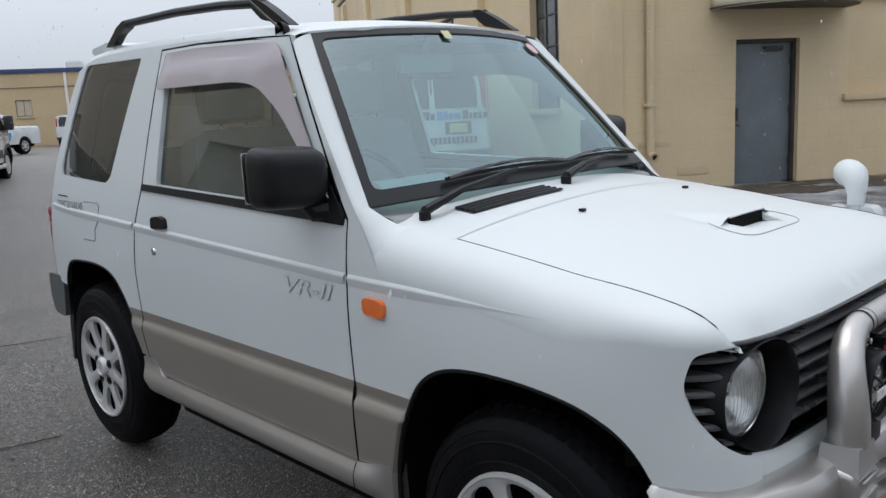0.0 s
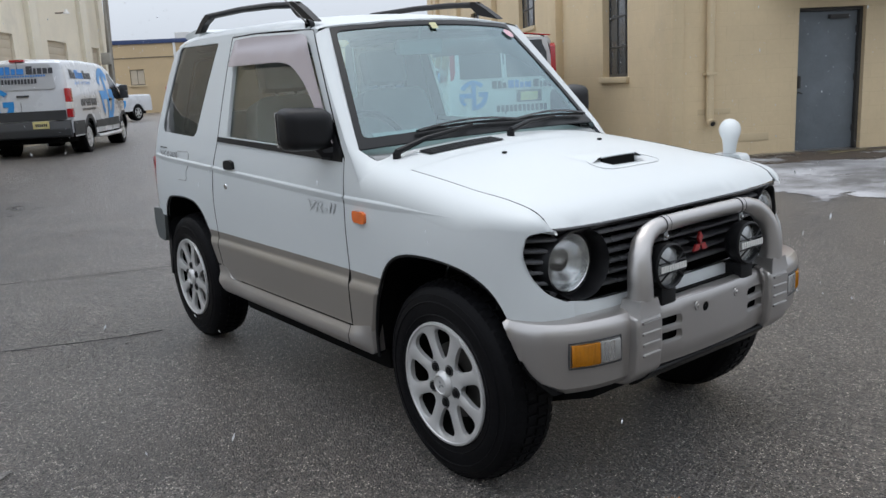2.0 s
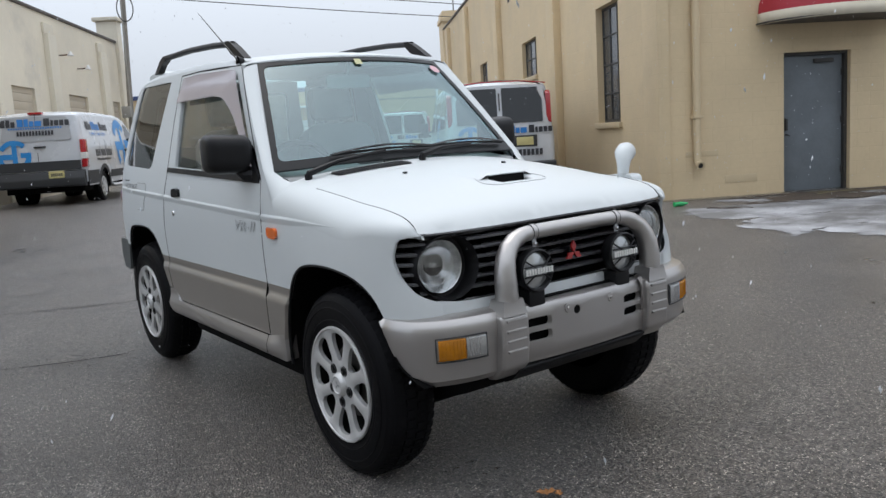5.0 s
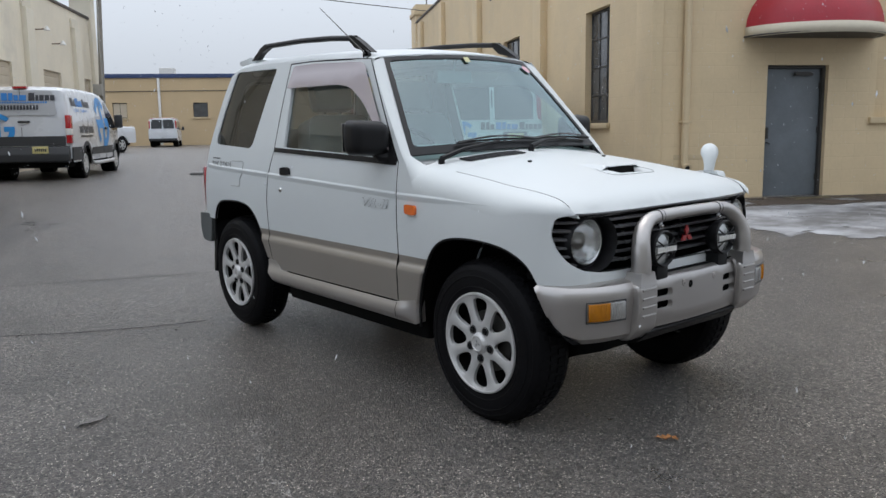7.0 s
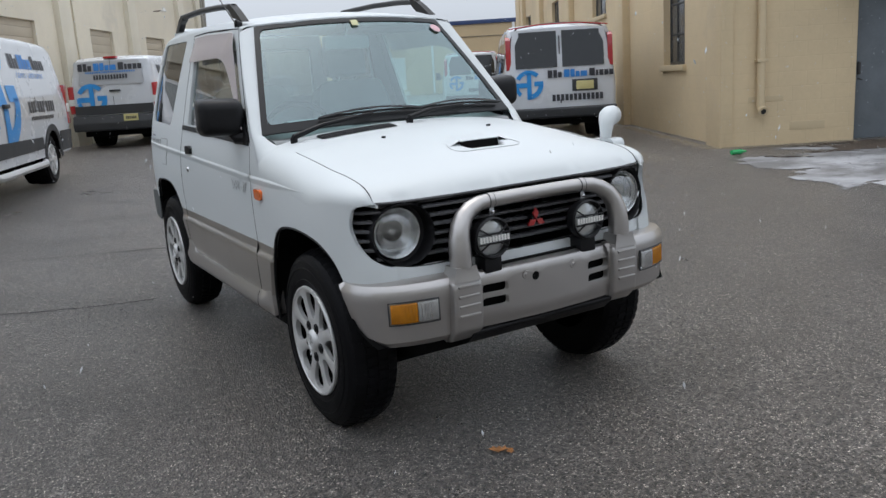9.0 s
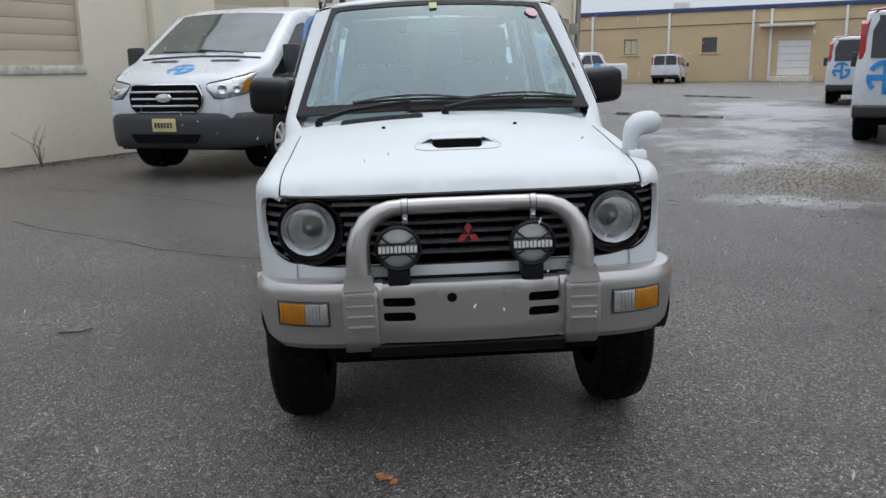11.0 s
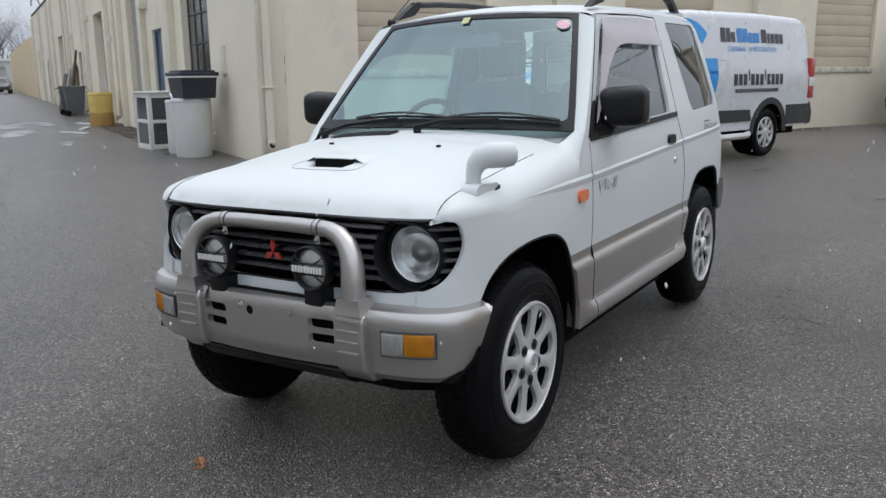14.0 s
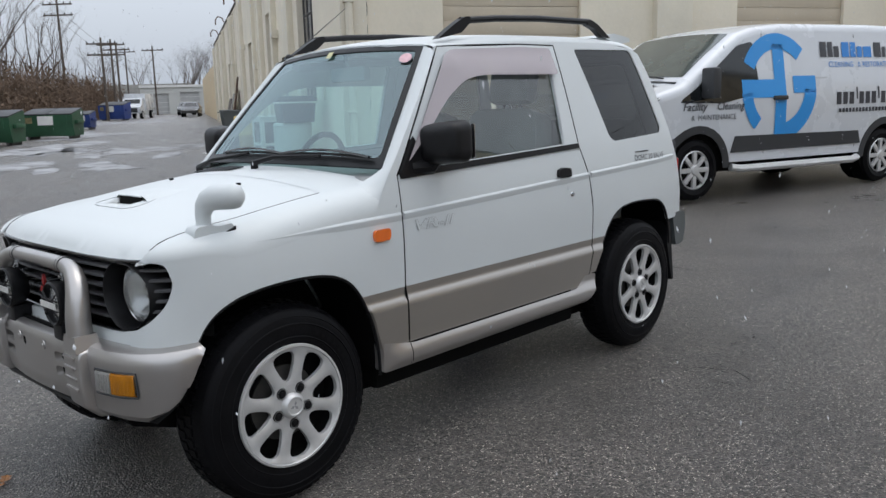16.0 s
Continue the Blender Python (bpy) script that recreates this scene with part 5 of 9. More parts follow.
def old_van(m, label, marks=True, group="white vans in the yard"):
    """An older full-size van with a glazed rear. It faces -y."""
    van = thing("passenger_van", m, label, "van", group)

    def xs(y, z):
        return 0.99 - 0.13 * max(0, z - 1.05) - 0.16 * smoothstep(-1.9, -2.8, y) - 0.02 * smoothstep(2.4, 2.8, y)
    path = [(-2.76, 0.45), (-2.80, 0.95), (-2.70, 1.06), (-2.1, 1.16), (-1.85, 1.22), (-1.15, 1.85), (-0.8, 1.99), (0.5, 2.04), (2.4, 2.03), (2.66, 1.95), (2.74, 1.5), (2.80, 0.95), (2.80, 0.5)]
    path, nor = hull(van, path, 0.42, xs, 0.09, [arch(-1.75, 0.41, 0.36), arch(1.68, 0.41, 0.36)], VAN_WHITE)
    part("windscreen", skin_patch(path, nor, (-1.80, 1.25), (-1.1, 1.90), 0.80, 0.72), VAN_GLASS, van)
    for s in (1, -1):
        side_glass(van, [(-1.6, 1.25), (-1.05, 1.75), (-0.45, 1.82), (-0.42, 1.24)], xs, s, name="cab_window")
        side_glass(van, [(-0.1, 1.26), (-0.1, 1.80), (1.1, 1.80), (1.1, 1.26)], xs, s)
        side_glass(van, [(1.3, 1.26), (1.3, 1.80), (2.45, 1.78), (2.5, 1.26)], xs, s)
        part("drip_rail", Geo().tube([(s * 0.80, 2.70, 0.70), (s * 0.86, 2.765, 1.0), (s * 0.86, 2.735, 1.4), (s * 0.84, 2.685, 1.75), (s * 0.79, 2.645, 1.93), (s * 0.70, 2.645, 1.995), (s * 0.35, 2.675, 2.035), (0, 2.685, 2.045)], 0.014, 6), VAN_TRIM, van, "dark door seal")
        for yc in (-1.75, 1.68):
            plain_wheel(van, s * 0.95, yc, 0.365, 0.24, s)
            # black tube fills the arch in place of its inner shade
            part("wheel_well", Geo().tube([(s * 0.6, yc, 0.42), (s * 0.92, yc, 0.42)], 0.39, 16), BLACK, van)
        part("door_mirror", Geo().box(-0.09, 0.09, -0.05, 0.05, -0.14, 0.14, 0.03, pose(s * 1.14, -1.35, 1.3)).box(-0.1, 0.08, -0.02, 0.02, -0.02, 0.02, 0.008, pose(s * 1.0, -1.35, 1.24)), VAN_TRIM, van)
        g = Geo().prism(rounded([(2.60, 1.28), (2.76, 1.28), (2.72, 1.80), (2.62, 1.86)], 0.02), s * (xs(2.7, 1.5) - 0.075), s * (xs(2.7, 1.5) + 0.012))
        t = part("tail_lamp", g, TAIL_RED, van, "slim red tail lamp")
        part("rear_window", Geo().strip([[(s * x, 2.79 - 0.12 * max(0, z - 1.1) / 0.9 + 0.014 + 0.03 * (1 - x * x), z) for x in (0.045, 0.25, 0.5, 0.765 - 0.07 * (z > 1.8))] for z in (1.30, 1.36, 1.5, 1.7, 1.85, 1.915)]), VAN_GLASS, van, "dark rear door window")
        if marks:
            part("mark", bent(emblem_shape(0.5), lambda a, b, c: (-a * 1 + 0.55, 2.835, 1.02 + b)) if s > 0 else on_side(emblem_shape(0.9), 1, 0.9, 1.0, xs, 0.008), LOGO_BLUE, van)
    part("door_seam", bent(bars([(-0.012, 0.012, 0)], 1.15), lambda a, b, c: (a, 2.835 - 0.12 * max(0, b - 0.45) / 0.9, 0.68 + b)), VAN_TRIM, van)
    if marks:
        name_row(0.130, lambda g_: bent(g_, lambda a, b, c: (0.22 - a, 2.838, 1.12 + b)), van)
        bar_row(split_bars(0, 0.9, 12, 0.02), 0.11, lambda g_: bent(g_, lambda a, b, c: (0.15 - a, 2.84, 0.72 + b)), INK, van)
        part("plate_recess", Geo().box(-0.64, -0.20, 2.80, 2.845, 0.875, 1.075, 0.01), VAN_TRIM, van)
        part("rear_plate", Geo().box(-0.57, -0.27, 2.843, 2.853, 0.90, 1.045, 0.004), PLATE, van, "cream licence plate")
    part("rear_bumper", Geo().prism(rounded([(2.72, 0.42), (2.92, 0.44), (2.94, 0.60), (2.72, 0.62)], 0.03), -0.95, 0.95), VAN_TRIM, van)
    part("front_bumper", Geo().prism(rounded([(-2.9, 0.44), (-2.92, 0.62), (-2.7, 0.64), (-2.68, 0.42)], 0.03), -0.9, 0.9), VAN_TRIM, van)
    part("roof_seal", Geo().tube([(-0.86, 2.64, 1.985), (-0.4, 2.69, 2.03), (0, 2.70, 2.035), (0.4, 2.69, 2.03), (0.86, 2.64, 1.985)], 0.012, 6), TAIL_RED, van)
    part("underbody", Geo().box(-0.8, 0.8, -2.4, 2.6, 0.3, 0.6), BLACK, van)
    return van


def pickup(m, label):
    t = thing("pickup_truck", m, label, "pickup truck")

    def xs(y, z):
        return 0.99 - 0.28 * max(0, z - 1.15) - 0.10 * smoothstep(-2.3, -2.9, y)
    path = [(-2.85, 0.5), (-2.9, 1.0), (-2.8, 1.16), (-1.4, 1.24), (-1.2, 1.27), (-0.55, 1.80), (-0.3, 1.92), (0.6, 1.95), (1.0, 1.88), (1.2, 1.40), (1.22, 1.34), (2.85, 1.34), (2.92, 1.2), (2.92, 0.6)]
    path, nor = hull(t, path, 0.5, xs, 0.07, [arch(-1.85, 0.45, 0.42), arch(1.75, 0.45, 0.42)], VAN_WHITE)
    part("windscreen", skin_patch(path, nor, (-1.15, 1.3), (-0.5, 1.86), 0.8, 0.7), VAN_GLASS, t)
    for s in (1, -1):
        side_glass(t, [(-0.9, 1.34), (-0.4, 1.76), (0.05, 1.80), (0.05, 1.33)], xs, s)
        side_glass(t, [(0.13, 1.33), (0.13, 1.80), (0.75, 1.78), (1.0, 1.36)], xs, s)
        for yc in (-1.85, 1.75):
            plain_wheel(t, s * 0.97, yc, 0.4, 0.26, s, 6)
            # arch filled with a black tube for its shade
            part("wheel_well", Geo().tube([(s * 0.6, yc, 0.46), (s * 0.93, yc, 0.46)], 0.43, 16), BLACK, t)
        part("headlamp", Geo().box(s * 0.58, s * 0.90, -2.93, -2.75, 0.92, 1.12, 0.03), LENS, t)
        part("door_mirror", Geo().box(-0.1, 0.1, -0.06, 0.06, -0.12, 0.12, 0.03, pose(s * 1.1, -0.85, 1.4)), VAN_TRIM, t)
        part("mark", on_side(emblem_shape(0.8), s, 0.45, 0.98, xs, 0.01), LOGO_BLUE, t)
    g = part("grille", Geo().box(-0.55, 0.55, -2.96, -2.8, 0.78, 1.12, 0.04), VAN_TRIM, t)
    part("chrome_bar", Geo().box(-0.54, 0.54, -2.98, -2.95, 0.92, 0.99, 0.01), CHROME, g)
    part("front_bumper", Geo().prism(rounded([(-3.0, 0.5), (-3.02, 0.7), (-2.8, 0.74), (-2.8, 0.46)], 0.03), -0.95, 0.95), CHROME, t)
    part("underbody", Geo().box(-0.8, 0.8, -2.5, 2.6, 0.35, 0.65), BLACK, t)


cargo_van(at(-5.72, 5.96, 11.4, 0.02), "white cargo van with blue mark, parked nose-out by the cream wall")
cargo_van(at(-6.70, 17.15, 181.3, -0.03), "white cargo van with printed grey rear panel, parked along the wall")
old_van(at(2.75, 13.15, 178), "white passenger van with dark rear windows beside the tan building")
old_van(at(1.75, 27.0, 180), "white passenger van with blue mark, farther up the yard")
old_van(at(-11.0, 58.8, 185), "plain white old van parked against the far building", False)
pickup(at(-12.0, 40.0, -26), "white pickup truck with a blue mark parked by the building's end")

# ---- yard clutter along the wing ----


def on_wing(s, d, turn=0.0, dz=0.0):
    """A pose s along the wing's wall from its corner and d out from it."""
    p = WING @ Vector((-s, -d, 0))
    return pose(p.x, p.y, ground_z(p.x, p.y) + dz, 0, 0, -30 + turn)


def drum(m, r, h, mat, label, taper=1.0):
    return solid("drum", Geo().lathe([(0.001, 0), (r * taper * 0.97, 0), (r * taper, 0.02), (r * (1 + taper) / 2, h * 0.45), (r, h * 0.80), (r, h - 0.06), (r + 0.008, h - 0.05), (r + 0.008, h - 0.03), (r * 0.96, h), (0.001, h)], 28, "z"), mat, label, "drum", m)


drum(on_wing(1.95, 0.55), 0.31, 0.92, POLY, "translucent white plastic drum against the wall", 0.9)
drum(on_wing(2.75, 0.5), 0.29, 0.88, POLY, "white plastic drum beside another drum")
tub = thing("storage_tub", on_wing(1.98, 0.5, 4, 0.92), "navy plastic storage tub standing on a drum", "tub")
part("body", Geo().add([(x * k, y * k2, z) for z, k, k2 in ((0.0, 0.36, 0.25), (0.34, 0.395, 0.28)) for x, y in ((-1, -1), (1, -1), (1, 1), (-1, 1))], [(0, 3, 2, 1), (0, 1, 5, 4), (1, 2, 6, 5), (2, 3, 7, 6), (3, 0, 4, 7)]), NAVY_POLY, tub)
part("lid", Geo().box(-0.43, 0.43, -0.31, 0.31, 0.34, 0.40, 0.02).box(-0.38, 0.38, -0.26, 0.26, 0.40, 0.43, 0.015), NAVY_POLY, tub)
part("rim", Geo().box(-0.425, 0.425, -0.305, 0.305, 0.315, 0.342, 0.008), WHITE_METAL, tub)
part("label_sticker", Geo().box(-0.405, -0.375, -0.15, 0.0, 0.08, 0.25), WHITE_METAL, tub)
jug = thing("jug", on_wing(2.75, 0.5, 0, 0.88), "small white plastic jug standing on a drum", "jug")
part("body", Geo().lathe([(0.001, 0), (0.13, 0.01), (0.14, 0.2), (0.1, 0.27), (0.05, 0.3), (0.05, 0.34), (0.001, 0.34)], 18, "z"), POLY, jug)
cage = thing("window_sash_stack", on_wing(4.0, 0.6, 8), "old white wooden window sashes nailed into a box", "sashes")
for k, (x, y, rz) in enumerate(((-0.36, 0, 90), (0.36, 0, 90), (0, -0.36, 0), (0, 0.36, 0))):
    s = part("sash", Geo().box(-0.38, -0.31, -0.025, 0.025, 0.0, 0.98, 0.006, pose(x, y, 0, 0, 0, rz)).box(0.31, 0.38, -0.025, 0.025, 0.0, 0.98, 0.006, pose(x, y, 0, 0, 0, rz)).box(-0.31, 0.31, -0.025, 0.025, 0.0, 0.09, 0.006, pose(x, y, 0, 0, 0, rz)).box(-0.31, 0.31, -0.025, 0.025, 0.9, 0.98, 0.006, pose(x, y, 0, 0, 0, rz)).box(-0.31, 0.31, -0.02, 0.02, 0.46, 0.52, 0.006, pose(x, y, 0, 0, 0, rz)), WHITE_METAL, cage)
    part("pane", Geo().box(-0.31, 0.31, -0.004, 0.004, 0.09, 0.46, 0, pose(x, y, 0, 0, 0, rz)).box(-0.31, 0.31, -0.004, 0.004, 0.52, 0.9, 0, pose(x, y, 0, 0, 0, rz)), PANE_GREY, s)
part("top_board", Geo().box(-0.42, 0.42, -0.42, 0.42, 0.98, 1.01, 0.006), WHITE_METAL, cage)
yd = thing("yellow_drum", on_wing(12.6, 0.6), "yellow plastic drum with an ochre base", "drum")
part("body", Geo().lathe([(0.30, 0.36), (0.31, 0.5), (0.31, 0.82), (0.325, 0.84), (0.31, 0.86), (0.30, 0.9), (0.001, 0.9)], 24, "z"), YELLOW_POLY, yd)
part("base", Geo().lathe([(0.001, 0), (0.31, 0.0), (0.32, 0.05), (0.31, 0.36)], 24, "z"), OCHRE_POLY, yd)


def wheelie_bin(m, label, mat):
    b = thing("wheelie_bin", m, label, "bin")
    part("body", Geo().add([(x * k, y * k2, z) for z, k, k2 in ((0.06, 0.22, 0.24), (0.95, 0.29, 0.34)) for x, y in ((-1, -1), (1, -1), (1, 1), (-1, 1))], [(0, 3, 2, 1), (0, 1, 5, 4), (1, 2, 6, 5), (2, 3, 7, 6), (3, 0, 4, 7), (4, 5, 6, 7)]), mat, b)
    part("lid", Geo().box(-0.31, 0.31, -0.37, 0.35, 0.95, 1.02, 0.025), mat, b)
    part("handle", Geo().tube([(-0.25, 0.36, 0.93), (-0.25, 0.43, 0.93), (0.25, 0.43, 0.93), (0.25, 0.36, 0.93)], 0.015, 6), mat, b)
    for s in (1, -1):
        part("wheel", Geo().lathe([(0.001, 0), (0.1, 0), (0.1, 0.05), (0.001, 0.05)], 16, "x", pose(s * 0.24 - (0.05 if s < 0 else 0), 0.26, 0.1)), TYRE, b)


wheelie_bin(on_wing(19.8, 0.55, 180), "grey wheeled rubbish bin standing by a downspout", GREY_POLY)
wheelie_bin(on_wing(21.0, 0.6, 175), "grey wheeled rubbish bin standing by the wall", GREY_POLY)
for k, (s, w) in enumerate(((23.6, 0.8), (24.5, 0.6), (25.2, 0.9))):
    solid("leaning_board", Geo().box(-w / 2, w / 2, -0.02, 0.02, 0, 1.9 - 0.2 * k, 0.004), (RUST, ROLL_GREY, WOOD_POLE)[k], "weathered board leaning on the wall", "board", on_wing(s, 0.5 + 0.05 * k, 2 * k) @ pose(0, 0, 0, -13, 0, 0))
solid("junk_pipe", Geo().tube([(0, 0, 0.03), (0, 0.35, 2.3)], 0.04, 8), RUST, "rusty pipe leaning on the wall", "pipe", on_wing(22.4, 0.45))
for s, d, rz in ((13.8, 0.9, 20), (11.2, 1.2, -15), (9.5, 1.6, 30)):
    solid("scrap_board", Geo().box(-0.5, 0.5, -0.05, 0.05, 0.0, 0.03, 0.004), WHITE_METAL, "pale scrap board lying on the asphalt", "board", on_wing(s, d, rz, 0.004))

# ---- the corner by the end pier ----
bol = thing("bollard", at(-7.9, 24.9), "yellow steel bollard at the building's end", "bollard")
part("post", Geo().lathe([(0.09, 0), (0.09, 1.0), (0.06, 1.06), (0.001, 1.08)], 16, "z"), LINE_YELLOW, bol)


def utility_pole(m, h, label, arms=1, lean=0.0, boxes=False):
    p = thing("utility_pole", m, label, "utility pole", "utility poles")
    part("post", Geo().tube([(0, 0, -0.3), (lean * 0.5, 0, h * 0.5), (lean, 0, h)], [0.14, 0.11, 0.085], 8) if not boxes else Geo().tube([(0, 0, -0.3), (lean * 0.5, 0, h * 0.5), (lean, 0, h)], [0.11, 0.09, 0.075], 10), GREY_POLE if boxes else WOOD_POLE, p)
    for k in range(arms):
        z = h - 0.5 - 0.9 * k
        part("crossarm", Geo().box(lean - 1.3, lean + 1.3, -0.06, 0.06, z - 0.06, z + 0.06, 0.01), WOOD_POLE, p)
        for x in (-1.2, -0.6, 0.6, 1.2):
            part("insulator", Geo().lathe([(0.04, 0), (0.06, 0.08), (0.03, 0.16), (0.001, 0.18)], 8, "z", pose(lean + x, 0, z + 0.06)), PANE_GREY, p)
    if boxes:
        part("meter_box", Geo().box(-0.28, 0.02, -0.3, -0.14, 1.2, 1.9, 0.02), WHITE_METAL, p)
        part("junction_box", Geo().box(-0.15, 0.15, -0.28, -0.14, 2.3, 2.7, 0.02), ROLL_GREY, p)
        part("conduit", Geo().tube([(0.14, -0.1, 0.1), (0.14, -0.1, 4), (0.2, -0.1, 7)], 0.035, 6), ROLL_GREY, p)
        part("wire_coil", Geo().tube([(0.3 + 0.28 * math.cos(a), -0.12, 6.1 + 0.45 * math.sin(a)) for a in (2 * math.pi * k / 20 for k in range(41))], 0.02, 5), STEEL_DARK, p)
    return p


utility_pole(at(-7.95, 26.75), 8.2, "leaning wooden utility pole with boxes at the building's end", 0, 0.30, True)
for u, v, h, arms in ((-75, -12.0, 10.4, 2), (-72, -8.5, 6.9, 2), (-78, -8.3, 7.2, 2), (-82, -8.2, 7.0, 1), (-100, -5.8, 8.0, 1), (-110, -9.6, 8.4, 1)):
    utility_pole(at(u, v, 70), h, "weathered wooden utility pole with crossarms in the distance", arms)
for k, z in enumerate((6.9, 7.5, 8.0)):
    solid("overhead_cable", Geo().tube([SITE @ Vector((-7.3 + 50 * t, 28.3 + 26 * t, z + 2.4 * (t - 0.5) ** 2 - 0.6 + 0.5 * t)) for t in (j / 16 for j in range(17))], 0.018, 4), STEEL_DARK, "thin black overhead cable across the sky", "cable")
for k, z in enumerate((9.9, 9.0)):
    solid("overhead_cable", Geo().tube([SITE @ Vector((-75 - 50 * t, -12.1 + 6 * t, z + 6 * (t - 0.5) ** 2 - 1.5 - 3 * t)) for t in (j / 12 for j in range(13))], 0.02, 4), STEEL_DARK, "thin black overhead cable across the sky", "cable")


# ---- the yard's western end ----
def dumpster(m, w, d, h, mat, label):
    b = thing("dumpster", m, label, "dumpster", "dumpsters")
    part("body", Geo().prism([(-d / 2 + 0.15, 0.12), (d / 2 - 0.1, 0.12), (d / 2, h * 0.6), (d / 2, h), (-d / 2, h * 0.82), (-d / 2, h * 0.5)], -w / 2, w / 2), mat, b)
    for s in (-1, 1):
        part("lid", Geo().box(s * w / 4 - w / 4 + 0.02, s * w / 4 + w / 4 - 0.02, -d / 2 - 0.03, d / 2, -0.02, 0.03, 0.01, pose(0, 0, h * 0.925, math.degrees(math.atan2(0.18 * h, d)), 0, 0)), VAN_TRIM, b)
        part("fork_pocket", Geo().box(s * w / 2, s * (w / 2 + 0.12), -d * 0.3, d * 0.3, h * 0.5, h * 0.62, 0.01), mat, b)
        part("caster", Geo().lathe([(0.001, 0), (0.08, 0), (0.08, 0.05), (0.001, 0.05)], 12, "x", pose(s * w * 0.42, -d * 0.28, 0.08)).box(s * w * 0.42 - 0.03, s * w * 0.42 + 0.07, -d * 0.3, -d * 0.24, 0.06, 0.14), STEEL_DARK, b)
        part("skid", Geo().box(s * w * 0.4 - 0.05, s * w * 0.4 + 0.05, -d * 0.4, d * 0.4, 0.0, 0.12), STEEL_DARK, b)
    for k in range(4):
        part("rib", Geo().box(-w / 2 + w * (k + 0.5) / 4 - 0.03, -w / 2 + w * (k + 0.5) / 4 + 0.03, -d / 2 - 0.02, -d / 2 + 0.05, h * 0.5, h * 0.82), mat, b)
    part("sign", Geo().box(-0.35, 0.25, -d / 2 - 0.03, -d / 2 - 0.015, h * 0.48, h * 0.78), WHITE_METAL, b, "white sign plate")
    part("notice", Geo().box(-w * 0.42, -w * 0.28, -d / 2 - 0.03, -d / 2 - 0.015, h * 0.55, h * 0.74), LINE_YELLOW, b, "small yellow notice")


dumpster(at(-33.6, -6.75, 80), 2.0, 1.4, 1.2, GREEN_BIN, "green steel dumpster with a dusting of snow")
dumpster(at(-28.6, -7.97, 80), 1.8, 1.4, 1.2, GREEN_BIN, "green steel dumpster with notices, beside the brush")
dumpster(at(-46.5, -7.2, 80), 1.0, 1.2, 1.0, BLUE_BIN, "small blue steel dumpster")
dumpster(at(-73, -8.0, 75), 2.15, 1.8, 1.55, BLUE_BIN, "large blue steel dumpster")
truck = thing("box_truck", at(-79, -6.7, 80), "white box truck parked at the yard's end", "truck")
part("cargo_box", Geo().box(-0.95, 0.95, -0.2, 3.4, 0.75, 2.3, 0.04), VAN_WHITE, truck)
part("cab", Geo().prism(rounded([(-1.9, 0.5), (-1.9, 1.1), (-1.3, 1.25), (-0.9, 1.85), (-0.22, 1.9), (-0.22, 0.5)], 0.06), -0.85, 0.85), VAN_WHITE, truck)
part("windscreen", Geo().strip([[(x, -1.27, 1.29), (x, -0.96, 1.78)] for x in (-0.7, 0.7)]), VAN_GLASS, truck)
part("grille", Geo().box(-0.6, 0.6, -1.93, -1.85, 0.6, 1.0, 0.02), VAN_TRIM, truck)
for s in (-1, 1):
    for y in (-1.2, 2.4):
        plain_wheel(truck, s * 0.9, y, 0.38, 0.24, s)
part("bed_rail", Geo().tube([(-0.8, 0.2, 2.3), (-0.8, 0.2, 2.5), (-0.8, 3, 2.5), (-0.8, 3, 2.3)], 0.025, 6), STEEL_DARK, truck)


def sedan(m, label, mat):
    c = thing("car", m, label, "car")

    def xs(y, z):
        return 0.88 - 0.45 * max(0, z - 0.9) - 0.12 * smoothstep(1.7, 2.3, abs(y))
    path = [(-2.2, 0.35), (-2.25, 0.6), (-2.0, 0.78), (-1.0, 0.92), (-0.3, 1.32), (0.3, 1.4), (1.0, 1.33), (1.6, 0.98), (2.15, 0.92), (2.25, 0.7), (2.2, 0.4)]
    path, nor = hull(c, path, 0.32, xs, 0.06, [arch(-1.35, 0.36, 0.3), arch(1.35, 0.36, 0.3)], mat)
    part("windscreen", skin_patch(path, nor, (-0.95, 0.94), (-0.3, 1.32), 0.66, 0.55), VAN_GLASS, c)
    part("rear_window", skin_patch(path, nor, (1.05, 1.0), (1.6, 1.31), 0.55, 0.66), VAN_GLASS, c)
    for s in (1, -1):
        side_glass(c, [(-0.8, 0.96), (-0.3, 1.26), (0.9, 1.27), (1.3, 0.98)], xs, s)
        for y in (-1.35, 1.35):
            plain_wheel(c, s * 0.86, y, 0.32, 0.2, s)
        part("headlamp", Geo().box(s * 0.5, s * 0.78, -2.26, -2.1, 0.6, 0.72, 0.02), LENS, c)


DARK_PAINT = surface("dark_car_paint", (0.05, 0.052, 0.055), 0.3, var=0.05, coat=0.5)
sedan(at(-82, -1.75, 86), "dark saloon car parked at the yard's end", DARK_PAINT)
sedan(at(-94, -2.4, 86), "dark saloon car behind another car", DARK_PAINT)
garage = thing("garage_building", SITE, "low white garage with pale roller doors across the yard's end", "building", kind="structure")
part("wall", Geo().box(-108.4, -108, -8.1, -7.1, -1, 3.85).box(-108.4, -108, -4.7, -3.3, -1, 3.85).box(-108.4, -108, -0.9, 6, -1, 3.85).box(-108.4, -108, -7.1, -4.7, 2.85, 3.85).box(-108.4, -108, -3.3, -0.9, 2.95, 3.85).box(-120, -108.4, -8.1, -7.7, -1, 3.85).box(-120, -108.4, -7.7, 6, 3.6, 3.8), FAR_WHITE, garage, smooth=0)
